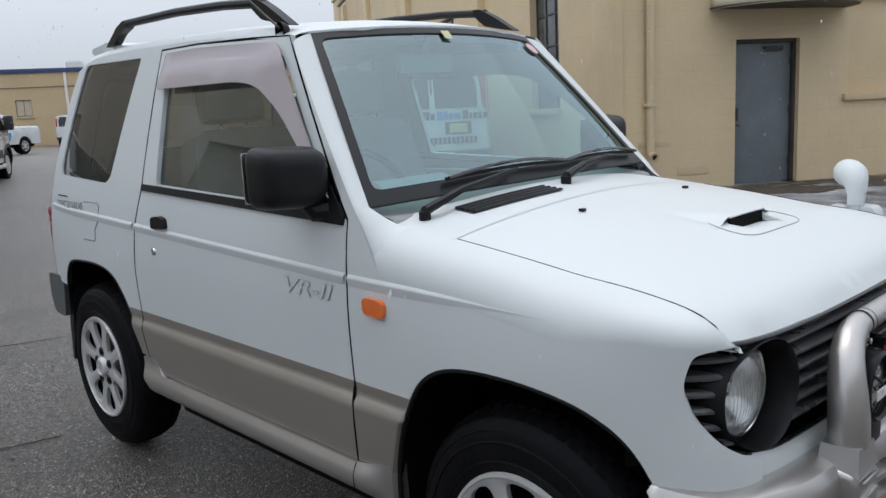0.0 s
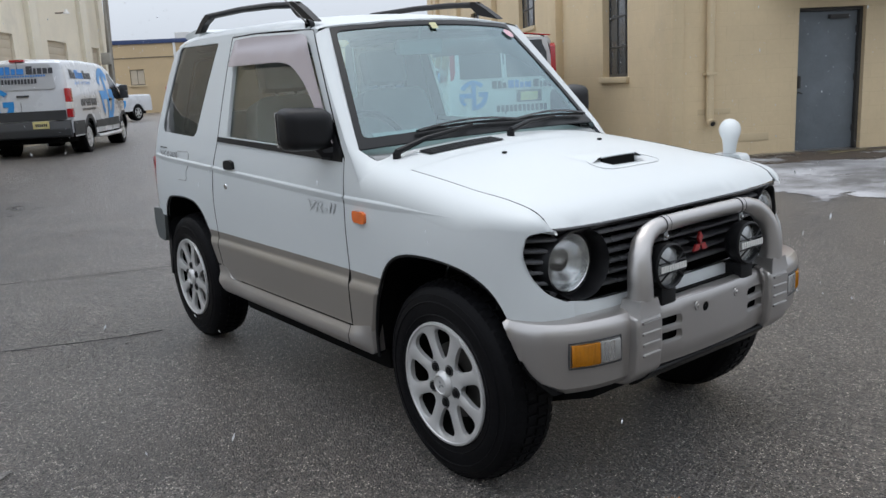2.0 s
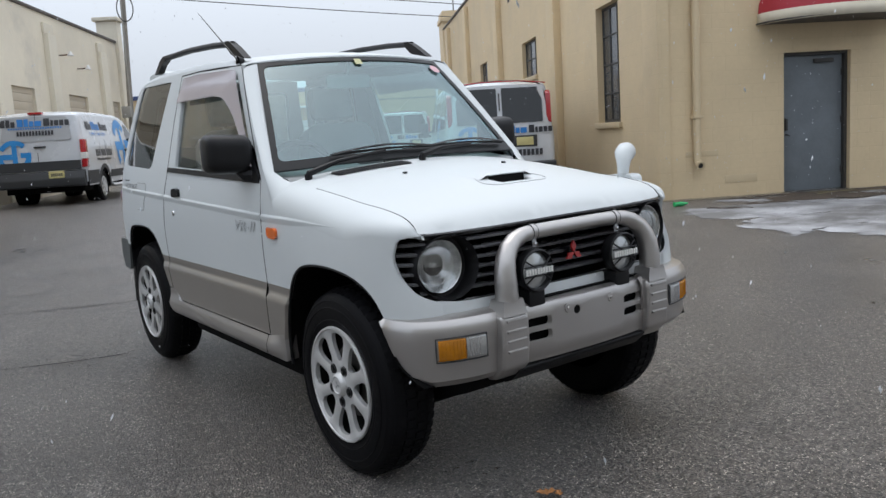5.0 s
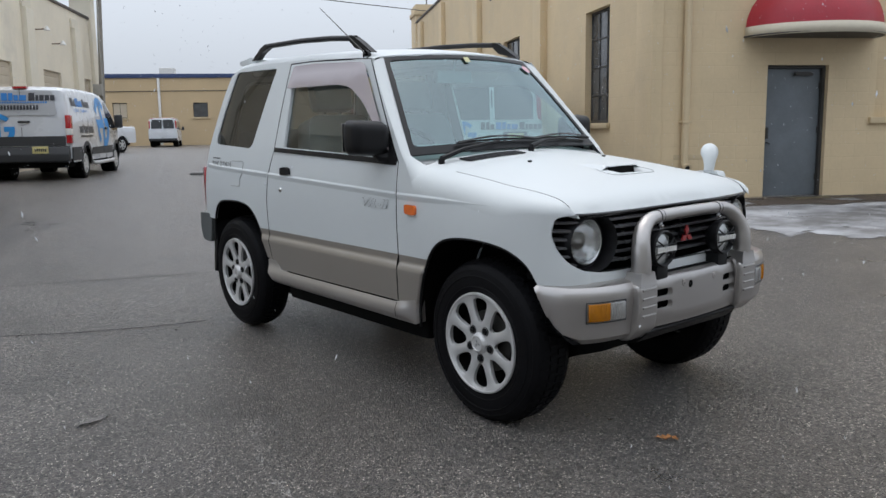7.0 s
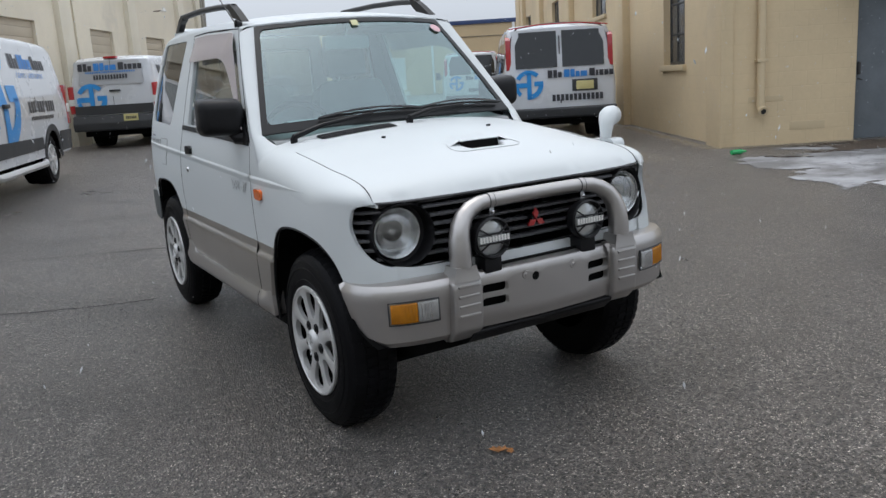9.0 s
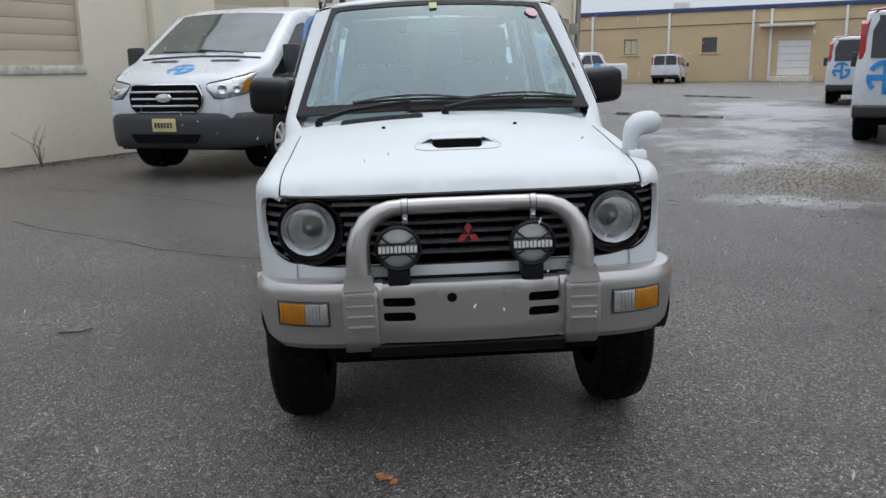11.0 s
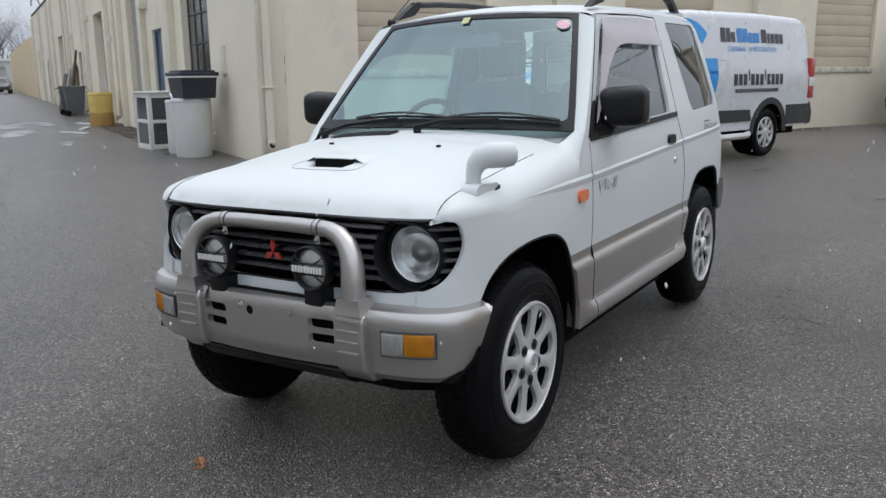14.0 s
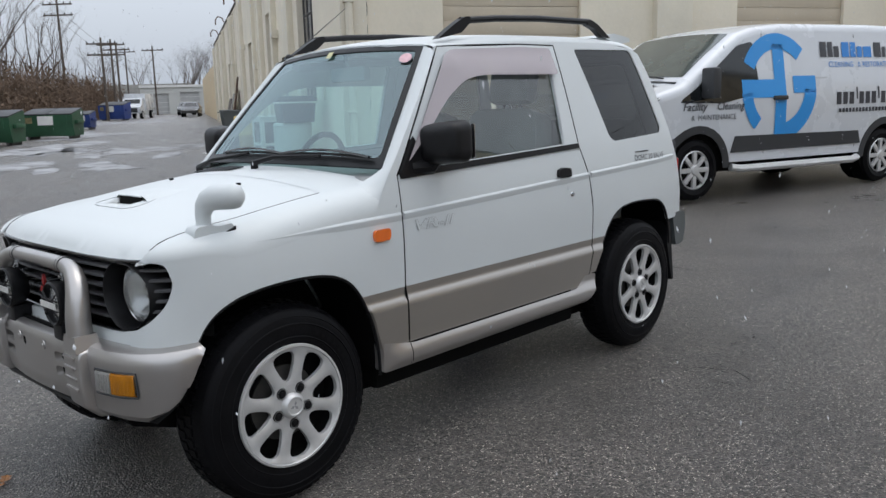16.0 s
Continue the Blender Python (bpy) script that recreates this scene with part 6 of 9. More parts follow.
for a, b, z in ((-7.1, -4.7, 2.85), (-3.3, -0.9, 2.95)):
    rd = part("roller_door", Geo().box(-108.3, -108.2, a, b, -1, z), FAR_DOOR, garage)
    for k in range(1, 5):
        part("rail", Geo().box(-108.2, -108.17, a, b, z * k / 5 - 0.02, z * k / 5 + 0.02), WHITE_METAL, rd)
part("fascia", Geo().box(-108.1, -107.85, -8.2, 6.1, 3.6, 3.9), WHITE_METAL, garage)
grey_shed = thing("distant_roof", SITE, "long low grey roof behind the garage", "building", kind="structure")
part("roof", Geo().prism([(-30, 3.0), (-30, 4.6), (-2, 4.9), (-2, 3.0)], -150, -140), ROLL_GREY, grey_shed)


def bare_tree(m, h, seed, label, depth=5):
    """A leafless tree: a tapering trunk and limbs that fork down to twigs."""
    rnd = random.Random(seed)
    t = thing("bare_tree", m, label, "tree", "bare trees")
    trunk, crown = Geo(), Geo()

    def grow(p, d, r, ln, k):
        q = p
        pts, rs = [p], [r]
        for i in range(3):
            d = (d + Vector((rnd.uniform(-0.16, 0.16), rnd.uniform(-0.16, 0.16), rnd.uniform(-0.02, 0.12)))).normalized()
            q = q + d * (ln / 3)
            pts.append(q), rs.append(r * (1 - 0.13 * (i + 1)))
        (trunk if k == 0 else crown).tube(pts, rs, 6 if k < 2 else 3, cap=False)
        if k >= depth:
            return
        for j in range(rnd.choice((2, 3, 3)) if k < 3 else rnd.choice((2, 3))):
            a = rnd.uniform(0, 2 * math.pi)
            s = rnd.uniform(0.35, 0.8)
            nd = (d + s * Vector((math.cos(a), math.sin(a), rnd.uniform(-0.1, 0.45)))).normalized()
            grow(pts[rnd.choice((2, 3, 3))], nd, rs[-1] * rnd.uniform(0.55, 0.75), ln * rnd.uniform(0.6, 0.85), k + 1)
    grow(Vector((0, 0, -0.2)), Vector((0, 0, 1)), h * 0.02, h * 0.36, 0)
    part("trunk", trunk, BARK, t)
    part("crown", crown, BARK, t)
    return t


proto = [bare_tree(at(-62, -12.5), 9.5, 1, "bare leafless tree behind the dumpsters"), bare_tree(at(-56, -15.5), 11, 2, "tall bare leafless tree above the brush"), bare_tree(at(-70, -14), 10, 3, "bare leafless tree by the utility poles")]
rnd = random.Random(5)
for k in range(26):
    u, v = -52 - rnd.random() * 45, -13 - rnd.random() * 14
    copy_thing(proto[k % 3], at(u, v, rnd.random() * 360))
for k in range(46):
    u, v = -128 - rnd.random() * 25, -30 + 42 * rnd.random()
    copy_thing(proto[k % 3], at(u, v, rnd.random() * 360))


def brush(u0, u1, v0, v1, n, h, seed, label):
    """A thicket of thin brown stems and dead leaves, too many to count."""
    rnd = random.Random(seed)
    g = Geo()
    for _ in range(n):
        p = SITE @ Vector((rnd.uniform(u0, u1), rnd.uniform(v0, v1), 0))
        z = ground_z(p.x, p.y)
        k = h * rnd.uniform(0.45, 1.1)
        a, b = rnd.uniform(-0.5, 0.5), rnd.uniform(-0.5, 0.5)
        w = rnd.uniform(0.01, 0.03)
        g.tube([(p.x, p.y, z), (p.x + a * 0.4, p.y + b * 0.4, z + k * 0.6), (p.x + a, p.y + b, z + k)], [w, w * 0.7, w * 0.3], 3, cap=False)
        for _ in range(7):
            t = rnd.uniform(0.15, 1)
            c = Vector((p.x + a * t + rnd.uniform(-0.3, 0.3), p.y + b * t + rnd.uniform(-0.3, 0.3), z + k * t))
            s = rnd.uniform(0.04, 0.13)
            e, f = Vector((rnd.uniform(-1, 1), rnd.uniform(-1, 1), rnd.uniform(-1, 1))) * s, Vector((rnd.uniform(-1, 1), rnd.uniform(-1, 1), rnd.uniform(-1, 1))) * s
            g.add([c - e, c + f, c + e, c - f], [(0, 1, 2, 3)])
    solid("brush", g, BRUSH, label, "brush", kind="stuff", smooth=0)


brush(-44, -24, -13, -8.6, 2300, 2.6, 3, "brown winter brush and dead leaves behind the dumpsters")
brush(-105, -44, -19, -9.6, 4300, 4.0, 4, "brown winter thicket along the yard's edge")
weed = thing("weed", at(-8.0, 3.8), "dry bare weed growing at the wall foot", "weed")
rnd = random.Random(9)
for k in range(9):
    a, s = rnd.uniform(-0.3, 0.3), rnd.uniform(0.3, 0.6)
    part("stem", Geo().tube([(0, 0, 0), (a * 0.3, rnd.uniform(-0.1, 0.1), s * 0.5), (a, rnd.uniform(-0.2, 0.2), s)], [0.006, 0.004, 0.002], 4), BARK, weed)
solid("twig", Geo().tube([SITE @ Vector((4.57 + 0.48 * k / 6, 6.14 - 0.30 * k / 6 + 0.03 * math.sin(k * 1.7), 0.012 + 0.01 * math.sin(k * 2.3))) for k in range(7)], [0.012, 0.012, 0.011, 0.010, 0.008, 0.006, 0.003], 6), WOOD_POLE, "dark fallen twig lying on wet asphalt", "twig")
solid("green_bottle", Geo().lathe([(0.001, -0.11), (0.032, -0.11), (0.033, 0.03), (0.014, 0.08), (0.014, 0.11), (0.001, 0.11)], 14, "x", pose(0, 0, 0.033)), surface("green_plastic", (0.03, 0.42, 0.13), 0.2, var=0.1), "small green plastic bottle lying by the wall", "bottle", at(4.43, 6.66, 15, 0.004))


# snow in the air
rnd = random.Random(77)
g = Geo()
for k in range(9000):
    x, y, z = rnd.uniform(-8, 8), rnd.uniform(-8.5, 9), rnd.uniform(0.05, 3.6)
    if abs(x) < 0.85 and abs(y) < 1.8 and z < 1.8:
        continue
    if 2.2 < math.hypot(x, y + 0.4) < 4.8 and 0.75 < z < 1.75 and y < 2.5:
        continue
    r = rnd.choice((0.0014, 0.0018, 0.0023, 0.003, 0.0036))
    h = r * rnd.uniform(1.2, 3.6)
    a = rnd.uniform(-0.5, 0.5) * h
    g.add([(x - r, y, z), (x, y - r, z), (x + r, y, z), (x, y + r, z), (x + a, y, z + h), (x - a, y, z - h)], [(0, 1, 4), (1, 2, 4), (2, 3, 4), (3, 0, 4), (1, 0, 5), (2, 1, 5), (3, 2, 5), (0, 3, 5)])
solid("falling_snow", g, SNOW, "small white snowflakes drifting in the air over the yard", "snow", kind="stuff", smooth=80)

# loose things on the asphalt


def fallen_leaf(m, size):
    """A curled dry oak leaf lying on the asphalt."""
    out = [(0.0, -0.5), (0.10, -0.38), (0.30, -0.34), (0.16, -0.16), (0.38, -0.05), (0.20, 0.10), (0.30, 0.26), (0.12, 0.30), (0.0, 0.5)]
    out = out + [(-x * 0.85, y + 0.03) for x, y in out[-2:0:-1]]
    lift = lambda x, y: 0.16 * abs(x) + 0.10 * math.sin(4 * y) ** 2 + 0.06
    g = Geo().add([(0, 0, lift(0, 0) * size)] + [(x * size, y * size, lift(x, y) * size) for x, y in out], [(0, i + 1, (i + 1) % len(out) + 1) for i in range(len(out))])
    solid("leaf", g, surface("dry_orange_leaf", (0.34, 0.15, 0.05), 0.7, var=0.3, scale=30, fine=200, coord="obj"), "dry orange-brown leaf lying on the wet asphalt", "leaf", m)


fallen_leaf(pose(-0.28, -1.70, ground_z(-0.28, -1.70) + 0.001, 0, 0, 55), 0.07)
fallen_leaf(pose(-0.25, -1.73, ground_z(-0.25, -1.73) + 0.001, 0, 0, 150), 0.045)
g = Geo()
rnd = random.Random(9)
ribs = [[(0.165 * (k / 8 - 0.5), 0.024 * (j - 1) * math.sin(math.pi * (k + 1) / 10), 0.002 + 0.010 * rnd.random()) for j in range(3)] for k in range(9)]
solid("scrap", g.strip(ribs), surface("pale_wet_scrap", (0.17, 0.16, 0.15), 0.8, var=0.9, scale=90, fine=220, coord="obj"), "crumpled pale scrap lying on the asphalt", "litter", pose(-1.85, 0.0, ground_z(-1.85, 0) + 0.001, 0, 0, 20))

# ---- the off-roader ----
PAINT = surface("white_car_paint", (0.60, 0.63, 0.635), 0.42, spec=0.3, var=0.012, scale=1.5, fine=6, coat=0.06, coord="obj")
PAINT.node_tree.nodes["Principled BSDF"].inputs["Coat Roughness"].default_value = 0.10
SILVER = surface("warm_silver_paint", (0.36, 0.335, 0.305), 0.36, metal=0.7, var=0.03, scale=3, fine=300, coat=0.8, coord="obj")
BUMPER = surface("silver_bumper_paint", (0.44, 0.42, 0.405), 0.34, metal=0.8, var=0.03, scale=3, fine=300, coat=0.5, coord="obj")
BLACKP = surface("black_moulded_plastic", (0.010, 0.010, 0.011), 0.42, spec=0.22, var=0.15, scale=8, fine=150, bump=0.08, coord="obj", depth=0.002)
GLOSSB = surface("gloss_black", (0.008, 0.008, 0.009), 0.16, var=0.1, coat=0.6)
TRIM = surface("interior_grey", (0.26, 0.27, 0.27), 0.8, var=0.1, scale=6, fine=90, bump=0.15, coord="obj", depth=0.003)
SEAT = surface("grey_seat_cloth", (0.20, 0.205, 0.21), 0.95, var=0.2, scale=10, fine=200, bump=0.2, coord="obj", depth=0.002)
GLASS = pane("car_glass", (0.80, 0.90, 0.87), 0.01, 0.11)
# windscreen: the bluish sky veil is put into the gloss colour
SCREEN = pane("windscreen_glass", (0.50, 0.78, 0.78), 0.01, 0.19, (0.80, 0.96, 1.0))
TINT = pane("rear_privacy_glass", (0.14, 0.145, 0.14), 0.01, 0.05)
SEAL = surface("black_glass_border", (0.009, 0.010, 0.011), 0.35, spec=0.3, var=0.1)
SLAT = surface("dark_grey_slat", (0.085, 0.085, 0.09), 0.28, var=0.1, coord="obj")
ORANGE = surface("orange_lens", (0.80, 0.16, 0.02), 0.15, var=0.08, scale=30, fine=200, coat=0.8, coord="obj")
CLEARLENS = surface("clear_lens", (0.38, 0.38, 0.37), 0.20, metal=0.4, var=0.2, scale=40, fine=250, coat=0.8, coord="obj")
HEADGLASS = pane("headlamp_glass", (0.90, 0.92, 0.92), 0.06, 0.16)
FLUTE = pane("flute_glass", (0.74, 0.75, 0.75), 0.12, 0.22)
REFLECTOR = surface("worn_reflector", (0.74, 0.74, 0.745), 0.22, metal=0.75, var=0.25, scale=14, fine=80, bump=0.15, coord="obj", depth=0.004)
GREYLINE = surface("grey_decal", (0.26, 0.265, 0.27), 0.4, var=0.05)
EMBLEM_RED = surface("red_emblem", (0.35, 0.03, 0.03), 0.25, var=0.1, coat=0.5)
PINK = surface("pink_sticker", (0.70, 0.45, 0.48), 0.5, var=0.2, scale=60)
YELLOWS = surface("yellow_sticker", (0.55, 0.54, 0.30), 0.5, var=0.1, scale=60)
VISOR_MAT, vn_, vl_, vp_ = nodes_of("smoked_visor")
vp_.inputs["Base Color"].default_value, vp_.inputs["Roughness"].default_value, vp_.inputs["Alpha"].default_value = (0.46, 0.41, 0.43, 1), 0.16, 0.86

car = thing("off_roader", pose(0, 0, 0, 0.17, -0.86, 0), "white and silver two-door off-roader parked on the wet asphalt", "car")


def lin(pts, t):
    """Smoothly read a table of (place, value)."""
    if t <= pts[0][0]:
        return pts[0][1]
    for (a, p), (b, q) in zip(pts, pts[1:]):
        if t <= b:
            return p + (q - p) * (t - a) / (b - a)
    return pts[-1][1]


def curve_table(pts):
    """A smooth curve through a table, by monotone slopes."""
    xs_, ys_ = [p[0] for p in pts], [p[1] for p in pts]
    n = len(pts)
    d = [(ys_[i + 1] - ys_[i]) / (xs_[i + 1] - xs_[i]) for i in range(n - 1)]
    m = [d[0]] + [0 if d[i - 1] * d[i] <= 0 else 2 * d[i - 1] * d[i] / (d[i - 1] + d[i]) for i in range(1, n - 1)] + [d[-1]]

    def f(t):
        if t <= xs_[0]:
            return ys_[0] + m[0] * (t - xs_[0])
        if t >= xs_[-1]:
            return ys_[-1] + m[-1] * (t - xs_[-1])
        i = next(k for k in range(n - 1) if t <= xs_[k + 1])
        h = xs_[i + 1] - xs_[i]
        s = (t - xs_[i]) / h
        return (2 * s ** 3 - 3 * s * s + 1) * ys_[i] + (s ** 3 - 2 * s * s + s) * h * m[i] + (-2 * s ** 3 + 3 * s * s) * ys_[i + 1] + (s ** 3 - s * s) * h * m[i + 1]
    return f


flank = curve_table([(0.30, 0.650), (0.45, 0.660), (0.62, 0.664), (0.80, 0.668), (0.92, 0.663), (1.05, 0.646), (1.20, 0.612), (1.40, 0.560), (1.53, 0.522), (1.60, 0.50)])
crest = curve_table([(-1.578, 0.840), (-1.553, 0.874), (-1.533, 0.901), (-1.50, 0.924), (-1.45, 0.944), (-1.30, 0.985), (-1.0, 1.030), (-0.70, 1.062), (-0.45, 1.085)])
ridge = curve_table([(-0.30, 1.530), (-0.20, 1.553), (0.0, 1.578), (0.4, 1.600), (0.9, 1.607), (1.15, 1.597), (1.30, 1.565)])


# the plan of the front corner, from the flank round to the grille, and its length
CORNER = [(0.659, -1.26), (0.6585, -1.30), (0.656, -1.34), (0.651, -1.38), (0.642, -1.42), (0.627, -1.460), (0.603, -1.493), (0.569, -1.514), (0.531, -1.524), (0.480, -1.530)]
run = [0.0]
for (x0, y0), (x1, y1) in zip(CORNER, CORNER[1:]):
    run.append(run[-1] + math.hypot(x1 - x0, y1 - y0))
corner_x = curve_table([(r, c[0]) for r, c in zip(run, CORNER)])
corner_y = curve_table([(r, c[1]) for r, c in zip(run, CORNER)])
nose_x = curve_table([(-1.50, 0.560), (-1.456, 0.606), (-1.42, 0.627), (-1.38, 0.641), (-1.34, 0.651), (-1.30, 0.657), (-1.22, 0.660), (-1.10, 0.661)])
face_half = curve_table([(0.0, -1.554), (0.20, -1.550), (0.40, -1.537), (0.46, -1.530), (0.52, -1.517), (0.55, -1.504), (0.58, -1.484), (0.606, -1.456), (0.62, -1.434)])


def face_y(x):
    return face_half(abs(x))


def cx(y, z):
    """Half the body's width at a place along it and a height."""
    x = flank(z)
    if y < -1.15:
        x -= 0.661 - nose_x(y)
    if y > 1.15:
        x -= 0.035 * ((y - 1.15) / 0.4) ** 2
    return x + 0.010 * math.exp(-((y + 1.08) / 0.36) ** 2 - ((z - 0.72) / 0.16) ** 2) + 0.006 * math.exp(-((y - 1.05) / 0.36) ** 2 - ((z - 0.72) / 0.14) ** 2)


HX = 0.560


def lip_back(x):
    """How far the bonnet's front edge falls back from its middle."""
    return 0.11 * x * x + 0.016 * (abs(x) / HX) ** 6


def hood_z(x, y):
    return crest(y - lip_back(x)) - (0.008 + 0.034 * smoothstep(-1.53, -1.15, y)) * (x / HX) ** 2


def fender_top(y):
    return hood_z(HX, y) - (0.035 + 0.070 * smoothstep(-1.48, -1.20, y))


def shoulder(y, a):
    """The fender's rounded upper edge, from the flank (0) to the bonnet's gap (1)."""
    zt, zh = fender_top(y), hood_z(HX, y)
    p, c, q = Vector((cx(y, zt), zt)), Vector((cx(y, zt) - 0.003, zh - 0.006 - 0.012 * smoothstep(-1.48, -1.2, y))), Vector((HX + 0.004, zh))
    r = (1 - a) ** 2 * p + 2 * a * (1 - a) * c + a * a * q
    return (r.x, y, r.y)


def t_of_x(x):
    """How far round the corner the plan reaches a half width."""
    k = next(k for k in range(len(CORNER) - 1) if CORNER[k + 1][0] <= x)
    f = (CORNER[k][0] - x) / (CORNER[k][0] - CORNER[k + 1][0])
    return -1.26 - run[k] - f * (run[k + 1] - run[k])


T_END = t_of_x(0.52)
T_TOP = t_of_x(0.556)


def wrap(t, z):
    """The fender's skin: straight along the flank, then round the corner to the grille."""
    if t >= -1.26:
        return (cx(t, z), t, z)
    d = -1.26 - t
    bulge = cx(-1.26, z) - 0.659
    return (corner_x(d) + bulge * max(0.0, 1 - d / 0.20), corner_y(d) - 0.02 * smoothstep(0.80, 0.62, z) * smoothstep(0.12, 0.24, d), z)


def wrap_top(t):
    return fender_top(max(t, -1.36)) + (0.866 - fender_top(-1.36)) * smoothstep(-1.30, T_TOP, t)


def crown(t, a):
    """The fender's rounded upper edge, from the flank (0) to the bonnet's gap (1)."""
    if t >= -1.26:
        return shoulder(t, a)
    w = (t + 1.26) / (T_TOP + 1.26)
    yq = -1.26 + w * (-1.5035 + 1.26)
    p, q = Vector(wrap(t, wrap_top(t))), Vector((HX + 0.004, yq, hood_z(HX, yq)))
    c = Vector((p.x - 0.003, p.y + (yq - p.y) * 0.1, q.z - 0.0174 * (1 - w)))
    return tuple((1 - a) ** 2 * p + 2 * a * (1 - a) * c + a * a * q)


def side_fn(y, z):
    return (cx(y, z), y, z)


def pressed(y, z):
    """The lower flank: a shoulder under the colour line, then a panel that stands proud."""
    return (cx(y, z) + 0.015 * smoothstep(0.603, 0.573, z), y, z)


def roof_z(x, y):
    return ridge(y) - 0.034 * (x / 0.47) ** 2


def gutter(y):
    return ridge(y) - 0.062


def roof_edge(y, a):
    zt = gutter(y)
    p, c, q = Vector((cx(y, zt), zt)), Vector((cx(y, zt) - 0.012, ridge(y) - 0.040)), Vector((0.47, ridge(y) - 0.034))
    r = (1 - a) ** 2 * p + 2 * a * (1 - a) * c + a * a * q
    return (r.x, y, r.y)


F_ARCH = [(-0.693, 0.33), (-0.705, 0.44), (-0.735, 0.55), (-0.795, 0.66), (-0.865, 0.718), (-0.96, 0.745), (-1.10, 0.751), (-1.23, 0.738), (-1.305, 0.714), (-1.352, 0.684), (-1.383, 0.648), (-1.398, 0.615)]
R_ARCH = [(0.625, 0.40), (0.655, 0.47), (0.715, 0.57), (0.79, 0.69), (0.87, 0.748), (0.98, 0.768), (1.12, 0.768), (1.26, 0.752), (1.345, 0.695), (1.40, 0.60), (1.42, 0.50)]


def smooth_line(pts, n=4):
    """A Catmull-Rom line through the points."""
    out = []
    for i in range(len(pts) - 1):
        a, b, c, d = (Vector(pts[max(0, min(len(pts) - 1, i + k))]) for k in (-1, 0, 1, 2))
        for j in range(n):
            t = j / n
            out.append(tuple(0.5 * ((2 * b) + (c - a) * t + (2 * a - 5 * b + 4 * c - d) * t * t + (3 * b - a - 3 * c + d) * t ** 3)))
    return out + [tuple(pts[-1])]


F_ARCH, R_ARCH = smooth_line(F_ARCH), smooth_line(R_ARCH)


def y_of(poly, z):
    return next((p[0] + (q[0] - p[0]) * (z - p[1]) / (q[1] - p[1]) for p, q in zip(poly, poly[1:]) if min(p[1], q[1]) <= z <= max(p[1], q[1])), poly[0][0])


HALF = smooth_line([(0.592, 0.866), (0.611, 0.862), (0.623, 0.850), (0.6285, 0.82), (0.629, 0.785), (0.621, 0.742), (0.598, 0.700), (0.556, 0.671), (0.506, 0.656), (0.46, 0.650), (0.40, 0.647), (0.2, 0.647)])
TT = 0.632
front_up = [p for p in F_ARCH if p[1] > TT]
rear_up = [p for p in R_ARCH if p[1] > TT]
fa, ra0 = y_of(F_ARCH[:22], TT), y_of(R_ARCH[:22], TT)
fender = [(-0.572, TT), (fa, TT)] + front_up + [(-1.402, 0.613), (-1.43, 0.611), (-1.46, 0.609), (T_END, 0.607)]
fender += [(T_END, 0.662)] + [(t_of_x(x), z) for x, z in HALF[::-1] if x > 0.522]
fender += [(T_TOP + (-1.26 - T_TOP) * k / 8, wrap_top(T_TOP + (-1.26 - T_TOP) * k / 8)) for k in range(9)] + [(y, fender_top(y)) for y in (-1.2, -1.1, -1.0, -0.9, -0.8, -0.7, -0.6)] + [(-0.572, fender_top(-0.572))]
DOOR = [(-0.565, 0.425), (-0.565, 1.03), (-0.215, 1.500), (0.30, 1.522), (0.548, 1.522), (0.572, 1.07), (0.625, 0.93), (0.645, 0.78), (0.640, 0.60), (0.60, 0.47), (0.555, 0.425)]
door_edge = [(-0.574, 1.034), (-0.221, 1.507), (0.30, 1.528), (0.556, 1.528), (0.580, 1.072), (0.633, 0.932), (0.653, 0.78), (0.650, TT)]
WIN = rounded([(-0.520, 1.052), (-0.185, 1.478), (0.495, 1.496), (0.470, 1.086)], [0.01, 0.07, 0.03, 0.01])
QWIN = rounded([(0.705, 1.512), (1.205, 1.518), (1.352, 1.125), (1.335, 1.095), (0.875, 1.075), (0.840, 1.10)], [0.02, 0.03, 0.04, 0.03, 0.04, 0.04])
upper = [(-0.602, 1.050), (-0.235, gutter(-0.235))] + [(y, gutter(y)) for y in (-0.1, 0.1, 0.3, 0.5, 0.7, 0.9, 1.05, 1.21)] + [(1.282, 1.500), (1.338, 1.40), (1.442, 1.14), (1.508, 0.95), (1.548, 0.78), (1.555, TT), (y_of(R_ARCH[22:], TT), TT)] + rear_up[::-1] + [(ra0, TT)] + door_edge[::-1]

